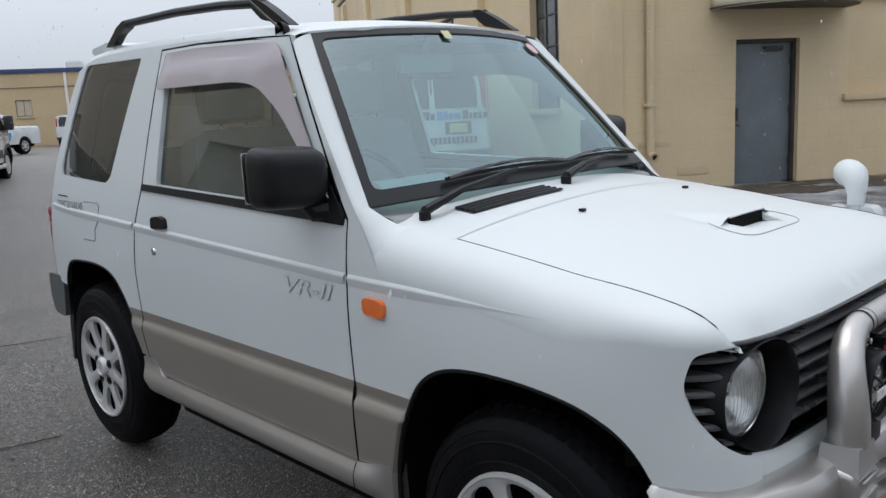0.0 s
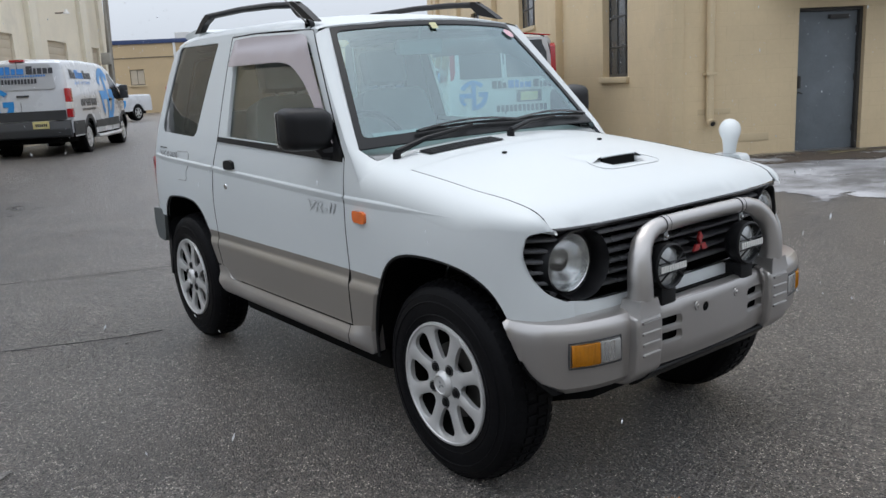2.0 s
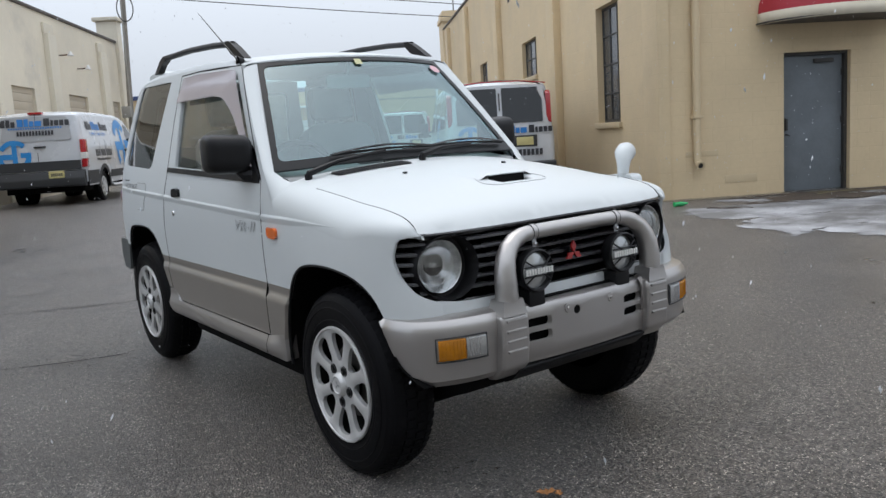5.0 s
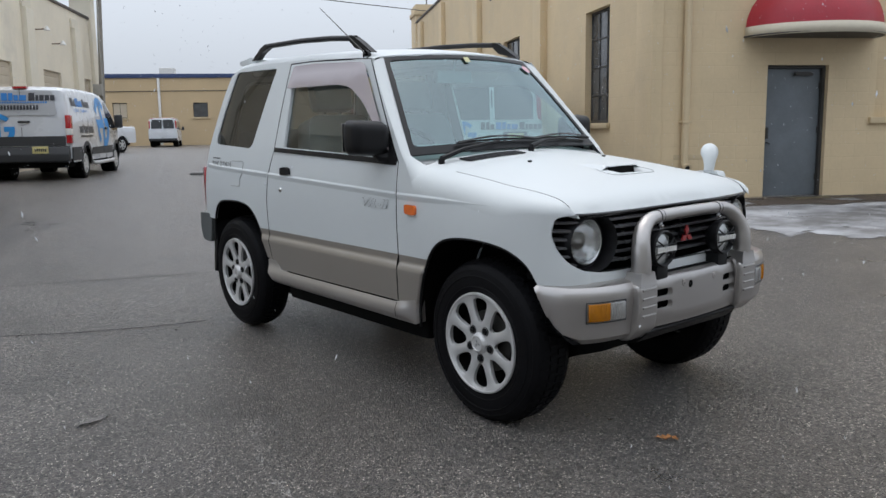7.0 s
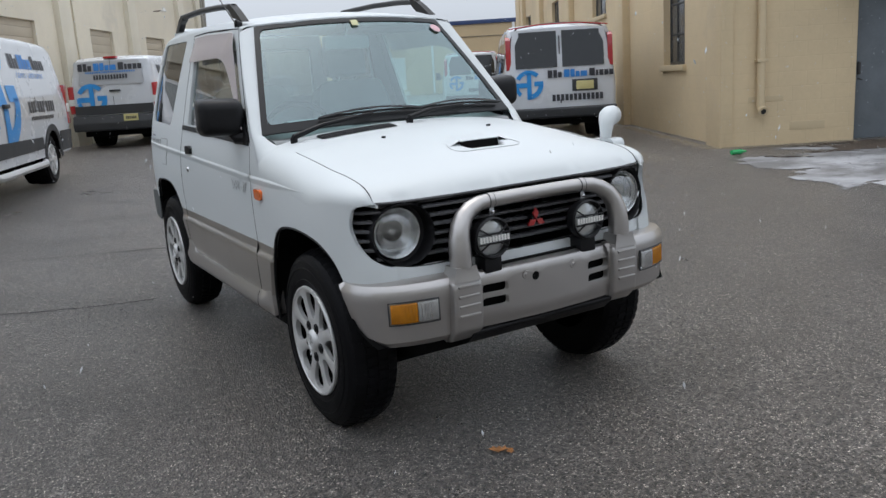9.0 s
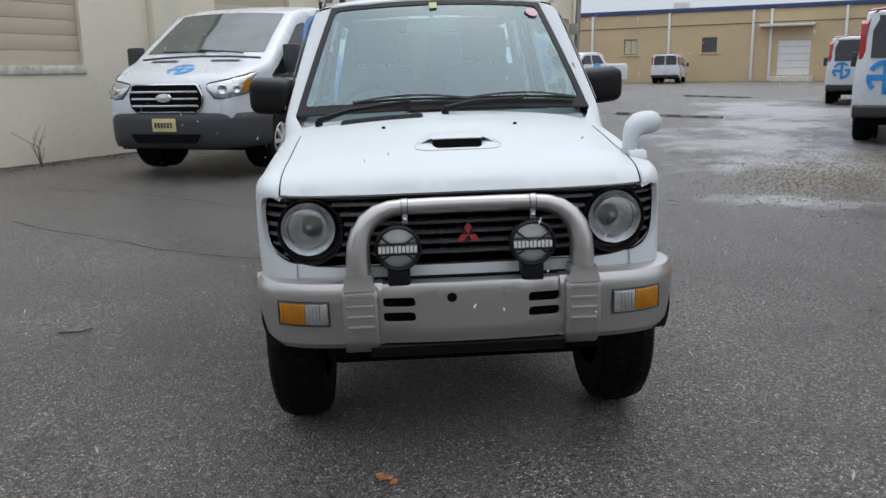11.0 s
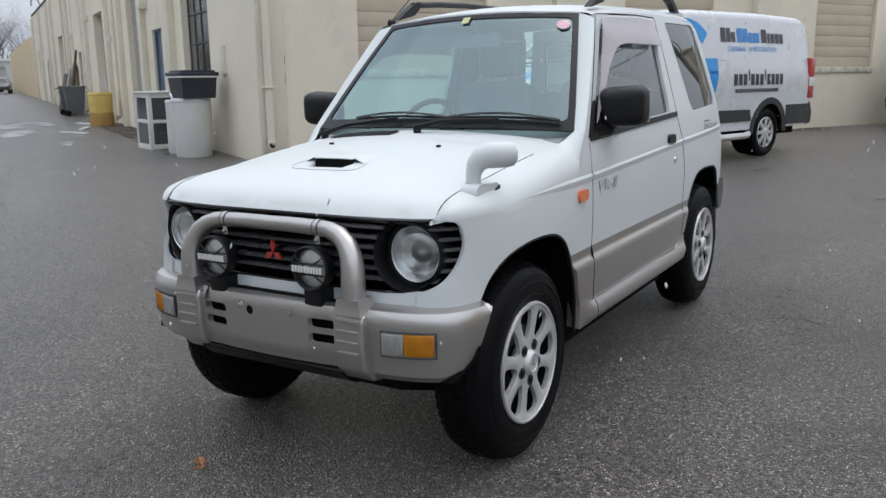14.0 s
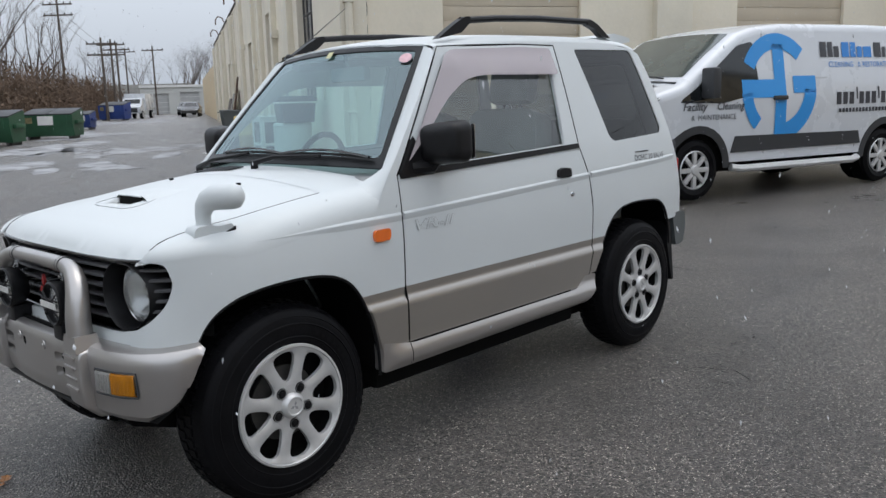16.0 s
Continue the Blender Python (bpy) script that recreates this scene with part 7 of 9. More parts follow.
for s in (1, -1):
    panel("front_fender", [sheet(fender, [], wrap, 0.030, 0.016), sheet([(T_TOP, 0.0), (-0.572, 0.0), (-0.572, 1.0), (T_TOP, 1.0)], [], crown, 0.05, 0.012)], PAINT, car, "", (s,))
    panel("body_side", [sheet(upper, [QWIN], side_fn, 0.05, 0.016)], PAINT, car, "", (s,))
    door_up = [(-0.565, TT)] + DOOR[1:8] + [(0.6425, TT)]
    d = panel("door", [sheet(door_up, [WIN], side_fn, 0.05, 0.016)], PAINT, car, "white door with a smoked window visor", (s,))
    panel("door_lower", [sheet([(-0.565, 0.425), (-0.565, TT - 0.001), (0.6425, TT - 0.001), (0.638, 0.60), (0.60, 0.47), (0.555, 0.425)], [], pressed, 0.016, 0.016)], SILVER, d, "warm silver lower door", (s,))
    panel("fender_lower", [sheet([(-0.574, 0.425), (-0.574, TT - 0.001), (fa, TT - 0.001), (-0.735, 0.55), (-0.705, 0.44), (-0.70, 0.425)], [], pressed, 0.016, 0.016)], SILVER, car, "warm silver lower fender", (s,))
    panel("quarter_lower", [sheet([(0.650, TT - 0.001), (ra0, TT - 0.001), (0.715, 0.57), (0.655, 0.475), (0.615, 0.475), (0.648, 0.60)], [], pressed, 0.016, 0.016)], SILVER, car, "warm silver lower quarter", (s,))
    sill = [(-0.697, 0.335), (-0.700, 0.447), (-0.62, 0.432), (-0.55, 0.422), (0.50, 0.423), (0.565, 0.470), (0.655, 0.468), (0.625, 0.395), (0.56, 0.345)]
    panel("rocker_step", [sheet(rounded(sill, 0.012, 2), [], lambda y, z: (cx(y, z) + 0.016 + 0.026 * smoothstep(-0.70, -0.59, y) * smoothstep(0.335, 0.362, z) * smoothstep(0.455, 0.385, z), y, z), 0.016, 0.05)], BUMPER, car, "silver plastic sill cover", (s,))
    part("rocker_joint", Geo().tube([(s * (cx(-0.576, z) + 0.016 + 0.026 * smoothstep(0.335, 0.362, z) * smoothstep(0.455, 0.385, z)), -0.576, z) for z in (0.345, 0.36, 0.375, 0.39, 0.41, 0.425)], 0.0016, 5), BLACK, car)
    # glass
    panel("door_glass", [sheet(rounded([(-0.527, 1.045), (-0.180, 1.486), (0.503, 1.503), (0.478, 1.08)], 0.02), [], lambda y, z: (cx(y, z) - 0.014, y, z), 0.09, 0.004)], GLASS, d, "clear door window", (s,)).visible_shadow = False
    q = panel("quarter_glass", [sheet(rounded([(0.698, 1.519), (1.212, 1.525), (1.360, 1.122), (1.340, 1.088), (0.872, 1.068), (0.832, 1.097)], 0.03), [], lambda y, z: (cx(y, z) - 0.006, y, z), 0.09, 0.004)], TINT, car, "dark privacy glass", (s,))
    vis = [(-0.515, 1.085), (-0.187, 1.492), (0.30, 1.513), (0.512, 1.511), (0.505, 1.395), (0.0, 1.394), (-0.12, 1.376), (-0.25, 1.302), (-0.41, 1.165)]
    panel("window_visor", [sheet(rounded(vis, [0.01, 0.06, 0.02, 0.02, 0.01, 0.05, 0.05, 0.05, 0.05]), [], lambda y, z: (cx(y, z) + 0.006 + 0.016 * smoothstep(1.50, 1.40, z - 0.25 * max(0, -0.1 - y)), y, z), 0.05, 0.004)], VISOR_MAT, d, "smoked plastic window visor", (s,))
    panel("belt_strip", [sheet([(-0.555, 1.022), (0.572, 1.062), (0.568, 1.084), (-0.56, 1.048)], [], lambda y, z: (cx(y, z) + 0.006, y, z), 0.04, 0.012)], BLACKP, d, "black rubber belt strip", (s,))
    panel("mirror_sail", [sheet([(-0.560, 1.040), (-0.400, 1.050), (-0.462, 1.170), (-0.478, 1.150)], [], lambda y, z: (cx(y, z) + 0.010, y, z), 0.04, 0.02)], BLACKP, d, "", (s,))
    # crease along the flank
    for nm, a, b, host in (("crease", -1.21, -0.575, car), ("crease", -0.562, 0.622, d), ("crease", 0.642, 1.45, car)):
        rows = []
        for k in range(25):
            y = a + (b - a) * k / 24
            fade = smoothstep(-1.22, -0.75, y)
            zc = lin([(-1.47, 0.885), (-0.6, 0.893), (0.6, 0.935), (1.45, 0.965)], y)
            rows.append([(s * (cx(y, zc + w) + o), y, zc + w) for w, o in ((0.012 * fade, 0.0002), (0.006 * fade, 0.0003 + 0.0050 * fade ** 1.5), (0.003 * fade, 0.0003 + 0.0058 * fade ** 1.5), (0.0, 0.0003 + 0.0052 * fade ** 1.5), (-0.018 * fade, 0.0002))])
        part(nm, Geo().strip(rows), PAINT, host, smooth=40)
    # the dark seal in the gap round the door
    gap_front = [(-0.5685, 0.43 + 0.05 * k) for k in range(13)] + [(-0.5695, 1.031), (-0.46, 1.178), (-0.34, 1.339), (-0.218, 1.5025), (0.0, 1.5145), (0.30, 1.525), (0.552, 1.525)]
    gap_rear = [(0.552, 1.525), (0.565, 1.30), (0.576, 1.071), (0.603, 1.0), (0.629, 0.931), (0.642, 0.85), (0.649, 0.78), (0.6475, 0.70), (0.6455, TT), (0.6445, 0.60), (0.625, 0.54), (0.604, 0.474), (0.56, 0.424)]
    for line in (gap_front, gap_rear):
        part("door_seal", Geo().tube([(s * ((pressed(y, z)[0] if z < TT else cx(y, z)) - 0.0035), y, z) for y, z in dense(line, 0.03, False)], 0.0042, 6), BLACK, car, "thin dark door gap")
    # door furniture
    part("door_handle", Geo().prism(rounded([(0.375, 0.945), (0.385, 0.978), (0.425, 0.985), (0.472, 0.978), (0.478, 0.940)], 0.012), s * (cx(0.4, 0.96) - 0.005), s * (cx(0.4, 0.96) + 0.014)), BLACKP, d, "black pull handle")
    part("lock", Geo().lathe([(0.001, s * 0.006), (0.011, s * 0.005), (0.014, 0), (0.014, -s * 0.01)], 16, "x", pose(s * cx(0.48, 0.86), 0.485, 0.86)), CHROME, d)
    part("side_repeater", Geo().prism(rounded([(-0.716, 0.815), (-0.716, 0.857), (-0.640, 0.860), (-0.640, 0.818)], 0.016), s * (cx(-0.68, 0.84) - 0.01), s * (cx(-0.68, 0.84) + 0.012)), ORANGE, car, "orange side repeater lamp")
    wide = lambda g_, k: bent(g_, lambda a, b_, c: (a * k, b_, c))
    part("grade_lettering", on_side(wide(words("VR-II", 0.056, 0.020, 0.25), 1.9), s, -0.525 if s > 0 else -0.285, 0.830, cx, 0.0022), GREYLINE, d, "grey outlined grade lettering")
    part("grade_lettering", on_side(wide(words("VR-II", 0.056, 0.004, 0.25), 1.9), s, -0.525 if s > 0 else -0.285, 0.830, cx, 0.0032), PAINT, d)
    part("engine_lettering", on_side(words("DOHC 20 VALVE", 0.040), s, 1.035 if s > 0 else 1.385, 0.968 if s > 0 else 0.966, cx, 0.0025), INK, car, "small dark lettering")
    part("engine_lettering", on_side(bars([(0, 0.13, 0)], 0.006), s, 1.045 if s > 0 else 1.375, 1.008, cx, 0.0025), INK, car)
    # mirrors
    g = Geo()
    b = bmesh.new()
    bmesh.ops.create_cube(b, size=1)
    bmesh.ops.scale(b, vec=(0.202, 0.120, 0.166), verts=b.verts)
    for v in b.verts:
        if v.co.y < 0:
            v.co.x *= 0.86
            v.co.z *= 0.82
        if v.co.x * s < 0:
            v.co.z -= 0.012
    bmesh.ops.bevel(b, geom=b.edges[:], offset=0.040, segments=4, profile=0.55, affect="EDGES")
    mx, my = (0.706, -0.378) if s > 0 else (-0.718, -0.440)
    g.bm(b, pose(mx, my, 1.146, 0, 0, s * 8))
    mir = part("door_mirror", g, BLACKP, car, "black moulded door mirror", 60)
    part("mirror_arm", Geo().tube([(s * 0.625, -0.485, 1.055), (mx - s * 0.055, my - 0.02, 1.055), (mx - s * 0.04, my - 0.005, 1.085)], [0.034, 0.03, 0.03], 10), BLACKP, mir)
    part("mirror_glass", Geo().box(-0.080, 0.080, 0.0, 0.004, -0.063, 0.063, 0.0018, pose(mx + s * 0.007, my + 0.0605, 1.144, 0, 0, s * 8)), CHROME, mir)
    # wheel wells and flaps; the near-black liners carry the wells' shade
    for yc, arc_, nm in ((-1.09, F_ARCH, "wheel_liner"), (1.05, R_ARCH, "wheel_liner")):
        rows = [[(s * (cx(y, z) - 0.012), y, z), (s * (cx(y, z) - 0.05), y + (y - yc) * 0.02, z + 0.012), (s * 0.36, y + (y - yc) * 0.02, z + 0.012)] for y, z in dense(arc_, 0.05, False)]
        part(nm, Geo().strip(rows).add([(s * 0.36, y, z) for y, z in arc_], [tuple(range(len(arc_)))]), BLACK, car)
        edge = [(s * (cx(y, z) - 0.004), y + (yc - y) * 0.012, z - 0.004) for y, z in dense(arc_, 0.04, False)]
        part("arch_lip", Geo().tube(edge, 0.006, 6), BLACKP, car)
    part("mud_flap", Geo().prism(rounded([(1.405, 0.62), (1.435, 0.60), (1.475, 0.29), (1.455, 0.285), (1.40, 0.50)], 0.01), s * 0.46, s * 0.64), BLACKP, car, "black rubber mud flap")
    RB = 1.595 if s > 0 else 1.635
    part("rear_bumper_end", Geo().prism(rounded([(1.46, 0.655), (RB, 0.655), (RB + 0.01, 0.56), (RB - 0.02, 0.48), (1.50, 0.47)], 0.02), s * 0.40, s * 0.640), GREY_POLY, car, "grey plastic bumper end")
    part("tail_lamp", Geo().box(s * 0.50, s * 0.622, 1.49, RB - 0.032, 0.70, 0.95, 0.015), TAIL_RED, car, "red tail lamp")
    # screen pillar
    rows = []
    for k in range(13):
        t = k / 12
        y, z = -0.602 + (-0.235 + 0.602) * t, 1.050 + (gutter(-0.235) - 1.050) * t
        a = Vector((cx(y, z), y, z))
        e = Vector((0.606 + (0.462 - 0.606) * t, -0.602 + (-0.220 + 0.602) * t, 1.062 + (1.510 - 1.062) * t))
        c = a.lerp(e, 0.5) + Vector((0.014, -0.006, 0.004))
        rows.append([tuple(Vector((s * p.x, p.y, p.z))) for p in [(1 - w) ** 2 * a + 2 * w * (1 - w) * c + w * w * e for w in (0, 0.2, 0.4, 0.6, 0.8, 1)]])
    part("screen_pillar", Geo().strip(rows), PAINT, car)
    foot = [shoulder(-0.70, w) for w in (0, 0.2, 0.4, 0.6, 0.8, 1)]
    loft = []
    for k in range(9):
        f = k / 8
        g_ = f * f * (1.6 - 0.6 * f)
        loft.append([(s * q_[0] * (1 - f) + r_[0] * f, q_[1] * (1 - f) + r_[1] * f, q_[2] * (1 - g_) + r_[2] * g_ + 0.001) for q_, r_ in zip(foot, rows[0])])
    part("pillar_foot", Geo().strip(loft), PAINT, car, smooth=70)
    panel("fender_corner", [sheet([(-0.70, fender_top(-0.70)), (-0.572, fender_top(-0.572) - 0.002), (-0.572, 1.036), (-0.602, 1.050)], [], lambda y, z: (cx(y, z) + 0.0008, y, z), 0.03, 0.004)], PAINT, car, "", (s,))
    # roof rail
    r = part("roof_rail", Geo().tube([(s * 0.478, -0.02, 1.614), (s * 0.482, 0.20, 1.632), (s * 0.484, 0.50, 1.645), (s * 0.482, 0.90, 1.648)], 0.0145, 10), BLACKP, car, "black roof rail")
    part("rail_foot", Geo().prism(rounded([(-0.175, 1.535), (-0.075, 1.595), (-0.005, 1.630), (0.03, 1.632), (0.02, 1.602), (-0.03, 1.565)], 0.012), s * 0.462, s * 0.494), BLACKP, r)
    part("rail_foot", Geo().prism(rounded([(1.075, 1.575), (0.96, 1.640), (0.89, 1.662), (0.87, 1.634), (0.94, 1.615), (1.00, 1.580)], 0.012), s * 0.464, s * 0.496), BLACKP, r)

# bonnet, roof, tail
def lip_y(x):
    return -1.555 + lip_back(x)


SX, SY, SF = 0.006, -1.258, -1.324
mouth = rounded([(SX - 0.088, SY), (SX + 0.088, SY), (SX + 0.074, SF), (SX - 0.074, SF)], [0.004, 0.004, 0.025, 0.025])
hood = panel("bonnet", [sheet([(x, lip_y(x)) for x in (-HX + 2 * HX * k / 20 for k in range(21))] + [(HX, -0.855), (0.3, -0.866), (0, -0.870), (-0.3, -0.866), (-HX, -0.855)], [mouth], lambda x, y: (x, y, hood_z(x, y)), 0.030, 0.014)], PAINT, car, "white bonnet with an intake scoop")
for s in (1, -1):
    part("bonnet_gap", Geo().tube([(s * (HX + 0.002), y, hood_z(HX, y) - 0.0006) for y in (-0.856 - 0.645 * k / 24 for k in range(25))], 0.0019, 5), BLACK, car)
cowl = panel("cowl_panel", [sheet([(-HX, -0.849), (-0.3, -0.860), (0, -0.864), (0.3, -0.860), (HX, -0.849), (0.600, -0.60), (0.45, -0.640), (0.3, -0.660), (0, -0.675), (-0.3, -0.660), (-0.45, -0.640), (-0.600, -0.60)], [], lambda x, y: (x, y, hood_z(x, y)), 0.05, 0.012)], PAINT, car, "white cowl panel below the windscreen")
part("grille_header", Geo().strip([[(x, lip_y(x) + o, hood_z(x, lip_y(x)) + h) for o, h in ((0.006, -0.003), (0.002, -0.008), (0.004, -0.014), (0.05, -0.016))] for x in (-0.56 + 1.12 * k / 40 for k in range(41))]), GLOSSB, car, "black strip under the bonnet edge")
panel("roof", [sheet([(-0.47, -0.218), (-0.3, -0.262), (0, -0.282), (0.3, -0.262), (0.47, -0.218), (0.47, 1.245), (0.3, 1.278), (0, 1.288), (-0.3, 1.278), (-0.47, 1.245)], [], lambda x, y: (x, y, roof_z(x, y)), 0.07, 0.01), sheet([(-0.225, 0), (1.245, 0), (1.245, 1), (-0.225, 1)], [], roof_edge, 0.09, 0)], PAINT, car)
panel("roof_edge", [sheet([(-0.225, 0), (1.245, 0), (1.245, 1), (-0.225, 1)], [], roof_edge, 0.09, 0)], PAINT, car, "", (-1,))
part("spoiler", Geo().prism(rounded([(1.09, 1.588), (1.19, 1.608), (1.345, 1.590), (1.35, 1.570), (1.24, 1.553)], 0.012), -0.44, 0.44), PAINT, car, "white roof spoiler")


def tail_y(z):
    return lin([(0.60, 1.560), (0.84, 1.555), (1.10, 1.475), (1.40, 1.362), (1.52, 1.300), (1.60, 1.245)], z)


panel("tailgate", [sheet([(-0.60, 0.62), (0.60, 0.62), (0.60, 0.95), (0.565, 1.15), (0.50, 1.42), (0.46, 1.545), (-0.46, 1.545), (-0.50, 1.42), (-0.565, 1.15), (-0.60, 0.95)], [rounded([(-0.46, 1.07), (0.46, 1.07), (0.40, 1.46), (-0.40, 1.46)], 0.04)], lambda x, z: (x, tail_y(z) + 0.03 - 0.10 * x * x, z), 0.08, 0.015, True)], PAINT, car)
panel("rear_glass", [sheet(rounded([(-0.47, 1.06), (0.47, 1.06), (0.41, 1.47), (-0.41, 1.47)], 0.04), [], lambda x, z: (x, tail_y(z) + 0.022 - 0.10 * x * x, z), 0.12, 0.004, True)], TINT, car, "dark rear glass")
part("rear_bumper", Geo().prism(rounded([(1.50, 0.46), (1.66, 0.47), (1.675, 0.60), (1.64, 0.665), (1.50, 0.665)], 0.02), -0.42, 0.42), GREY_POLY, car)


# windscreen
def screen(s_, t, off=0.0):
    x = s_ * (0.606 + (0.462 - 0.606) * t)
    yb, yt = -0.668 + 0.068 * s_ * s_, -0.282 + 0.062 * s_ * s_
    y = yb + (yt - yb) * t - off
    z = 1.076 - 0.014 * s_ * s_ + (1.528 - 0.018 * s_ * s_ - 1.076 + 0.014 * s_ * s_) * t + 0.016 * 4 * t * (1 - t) * 0.6
    return (x, y, z)


clear = rounded([(-0.958, 0.070), (0.958, 0.070), (0.950, 0.958), (-0.950, 0.958)], 0.05)
panel("screen_border", [sheet([(-1, 0), (1, 0), (1, 1), (-1, 1)], [clear], screen, 0.09, 0.008)], SEAL, car, "black windscreen border")
panel("windscreen", [sheet(rounded([(-0.975, 0.05), (0.975, 0.05), (0.967, 0.972), (-0.967, 0.972)], 0.04), [], lambda a, b: screen(a, b, -0.006), 0.12, 0.003)], SCREEN, car, "clear windscreen").visible_shadow = False


def wiper(x0, y0, x1, t1, s1a, s1b, tb):
    """An arm from its pivot and a blade lying along the foot of the glass."""
    a = Vector((x0, y0, hood_z(x0, y0) + 0.010))
    mid = Vector(screen(s1a * 0.5 + s1b * 0.5, tb, 0.035))
    g = part("wiper", Geo().tube([a, a + Vector((0.0, -0.004, 0.012)), a.lerp(mid, 0.35) + Vector((0, -0.012, 0.022)), mid], [0.016, 0.013, 0.009, 0.006], 8).tube([a - Vector((0, 0, 0.03)), a + Vector((0, 0, 0.010))], 0.015, 12), BLACKP, car, "black wiper arm")
    pts = [screen(s1a + (s1b - s1a) * k / 10, tb + 0.012 * math.sin(math.pi * k / 10), 0.018) for k in range(11)]
    part("wiper_blade", Geo().tube(pts, 0.0055, 6), BLACKP, g)
    part("blade_frame", Geo().tube([(p[0], p[1] - 0.012, p[2] + 0.004 + 0.012 * math.sin(math.pi * k / 10)) for k, p in enumerate(pts)], 0.005, 6), GLOSSB, g)


wiper(-0.505, -0.690, 0, 0, -0.62, 0.16, 0.075)
wiper(0.0, -0.735, 0, 0, 0.16, 0.92, 0.075)
def vent_y(x):
    return -0.762 + 0.16 * x * x


part("cowl_vent", Geo().strip([[(x, vent_y(x) + d, hood_z(x, vent_y(x) + d) + 0.003) for d in (-0.036, 0, 0.036)] for x in (-0.415 + 0.325 * k / 10 for k in range(11))]), BLACKP, cowl, "black louvred vent")
for k in range(4):
    d = -0.030 + 0.020 * k
    part("louvre", Geo().strip([[(x, vent_y(x) + d + o, hood_z(x, vent_y(x) + d) + 0.003 + h) for o, h in ((-0.006, 0), (-0.002, 0.005), (0.004, 0.005), (0.006, 0))] for x in (-0.41 + 0.315 * i / 10 for i in range(11))]), BLACKP, cowl)
for s in (1, -1):
    part("washer_nozzle", Geo().box(-0.007, 0.007, -0.007, 0.008, 0, 0.008, 0.003, pose(s * 0.243, -0.967, hood_z(0.243, -0.967))), BLACKP, hood)


# intake scoop on the bonnet
def scoop_h(x, y):
    """Height of the scoop's low hump behind its mouth."""
    a = abs(x - SX)
    return hood_z(x, y) + 0.015 * smoothstep(0.130, 0.084, a) * smoothstep(-1.09, -1.25, y) + 0.0004


xs_ = [SX - 0.136 + 0.272 * i / 44 for i in range(45)]
part("scoop", Geo().strip([[(x, y, scoop_h(x, y)) for x in xs_] for y in [SY + 0.0005 + 0.20 * (j / 18) ** 1.2 for j in range(19)]]), PAINT, hood, "low intake scoop", 60)
part("scoop_ramp", Geo().strip([[(x, y, hood_z(x, y) - 0.001 - 0.018 * smoothstep(SF - 0.008, SY + 0.015, y)) for x in (SX - 0.094 + 0.188 * i / 10 for i in range(11))] for y in (SF - 0.008 + (SY - SF + 0.014) * k / 10 for k in range(11))]), PAINT, hood, smooth=60)
lip_x = [SX - 0.084 + 0.168 * i / 14 for i in range(15)]
part("scoop_lip", Geo().tube([(x, SY - 0.0005, scoop_h(x, SY + 0.001) - 0.0022) for x in lip_x], 0.0026, 8), PAINT, hood, smooth=60)
# a black block stands for the shade inside the mouth
part("scoop_mouth_shade", Geo().prism(rounded([(SX - 0.084, hood_z(0.08, SY) - 0.018), (SX + 0.084, hood_z(0.08, SY) - 0.018), (SX + 0.082, hood_z(0.08, SY) + 0.0125), (SX - 0.082, hood_z(0.08, SY) + 0.0125)], 0.005), SY - 0.002, SY + 0.004, "y"), BLACK, hood, "black block for the shade in the scoop opening")
part("scoop_seam", Geo().tube([(SX + x, y, hood_z(SX + x, y) + 0.0012) for x, y in ((-0.122, -1.225), (-0.138, -1.260), (-0.144, -1.292), (-0.140, -1.317), (-0.120, -1.335), (-0.09, -1.341), (0, -1.343), (0.09, -1.341), (0.120, -1.335), (0.140, -1.317), (0.144, -1.292), (0.138, -1.260), (0.122, -1.225))], 0.0011, 5), GREY_PANEL, hood)


# front panel, grille and lamps
GRILLE = HALF + [(0, 0.647)] + [(-x, z) for x, z in HALF[::-1]] + [(-0.4, 0.864), (0, 0.866), (0.4, 0.864)]
panel("front_panel", [sheet([(x, 0.592) for x in (-0.517, -0.3, 0, 0.3, 0.517)] + [(0.517, 0.660), (0.46, 0.650), (0.40, 0.647), (-0.40, 0.647), (-0.46, 0.650), (-0.517, 0.660)], [], lambda x, z: (x, face_y(x) - 0.02 * smoothstep(0.80, 0.62, z), z), 0.035, 0.03)], PAINT, car)
# black sheet in place of the shade behind the slats
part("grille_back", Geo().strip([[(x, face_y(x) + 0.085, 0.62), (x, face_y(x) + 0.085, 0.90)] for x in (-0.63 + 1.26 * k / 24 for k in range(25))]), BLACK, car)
grille = part("grille", Geo().tube([(x, face_y(x) + 0.002, z) for x, z in dense(GRILLE + [GRILLE[0]], 0.03, False)], 0.0055, 8), GLOSSB, car, "gloss black grille surround")
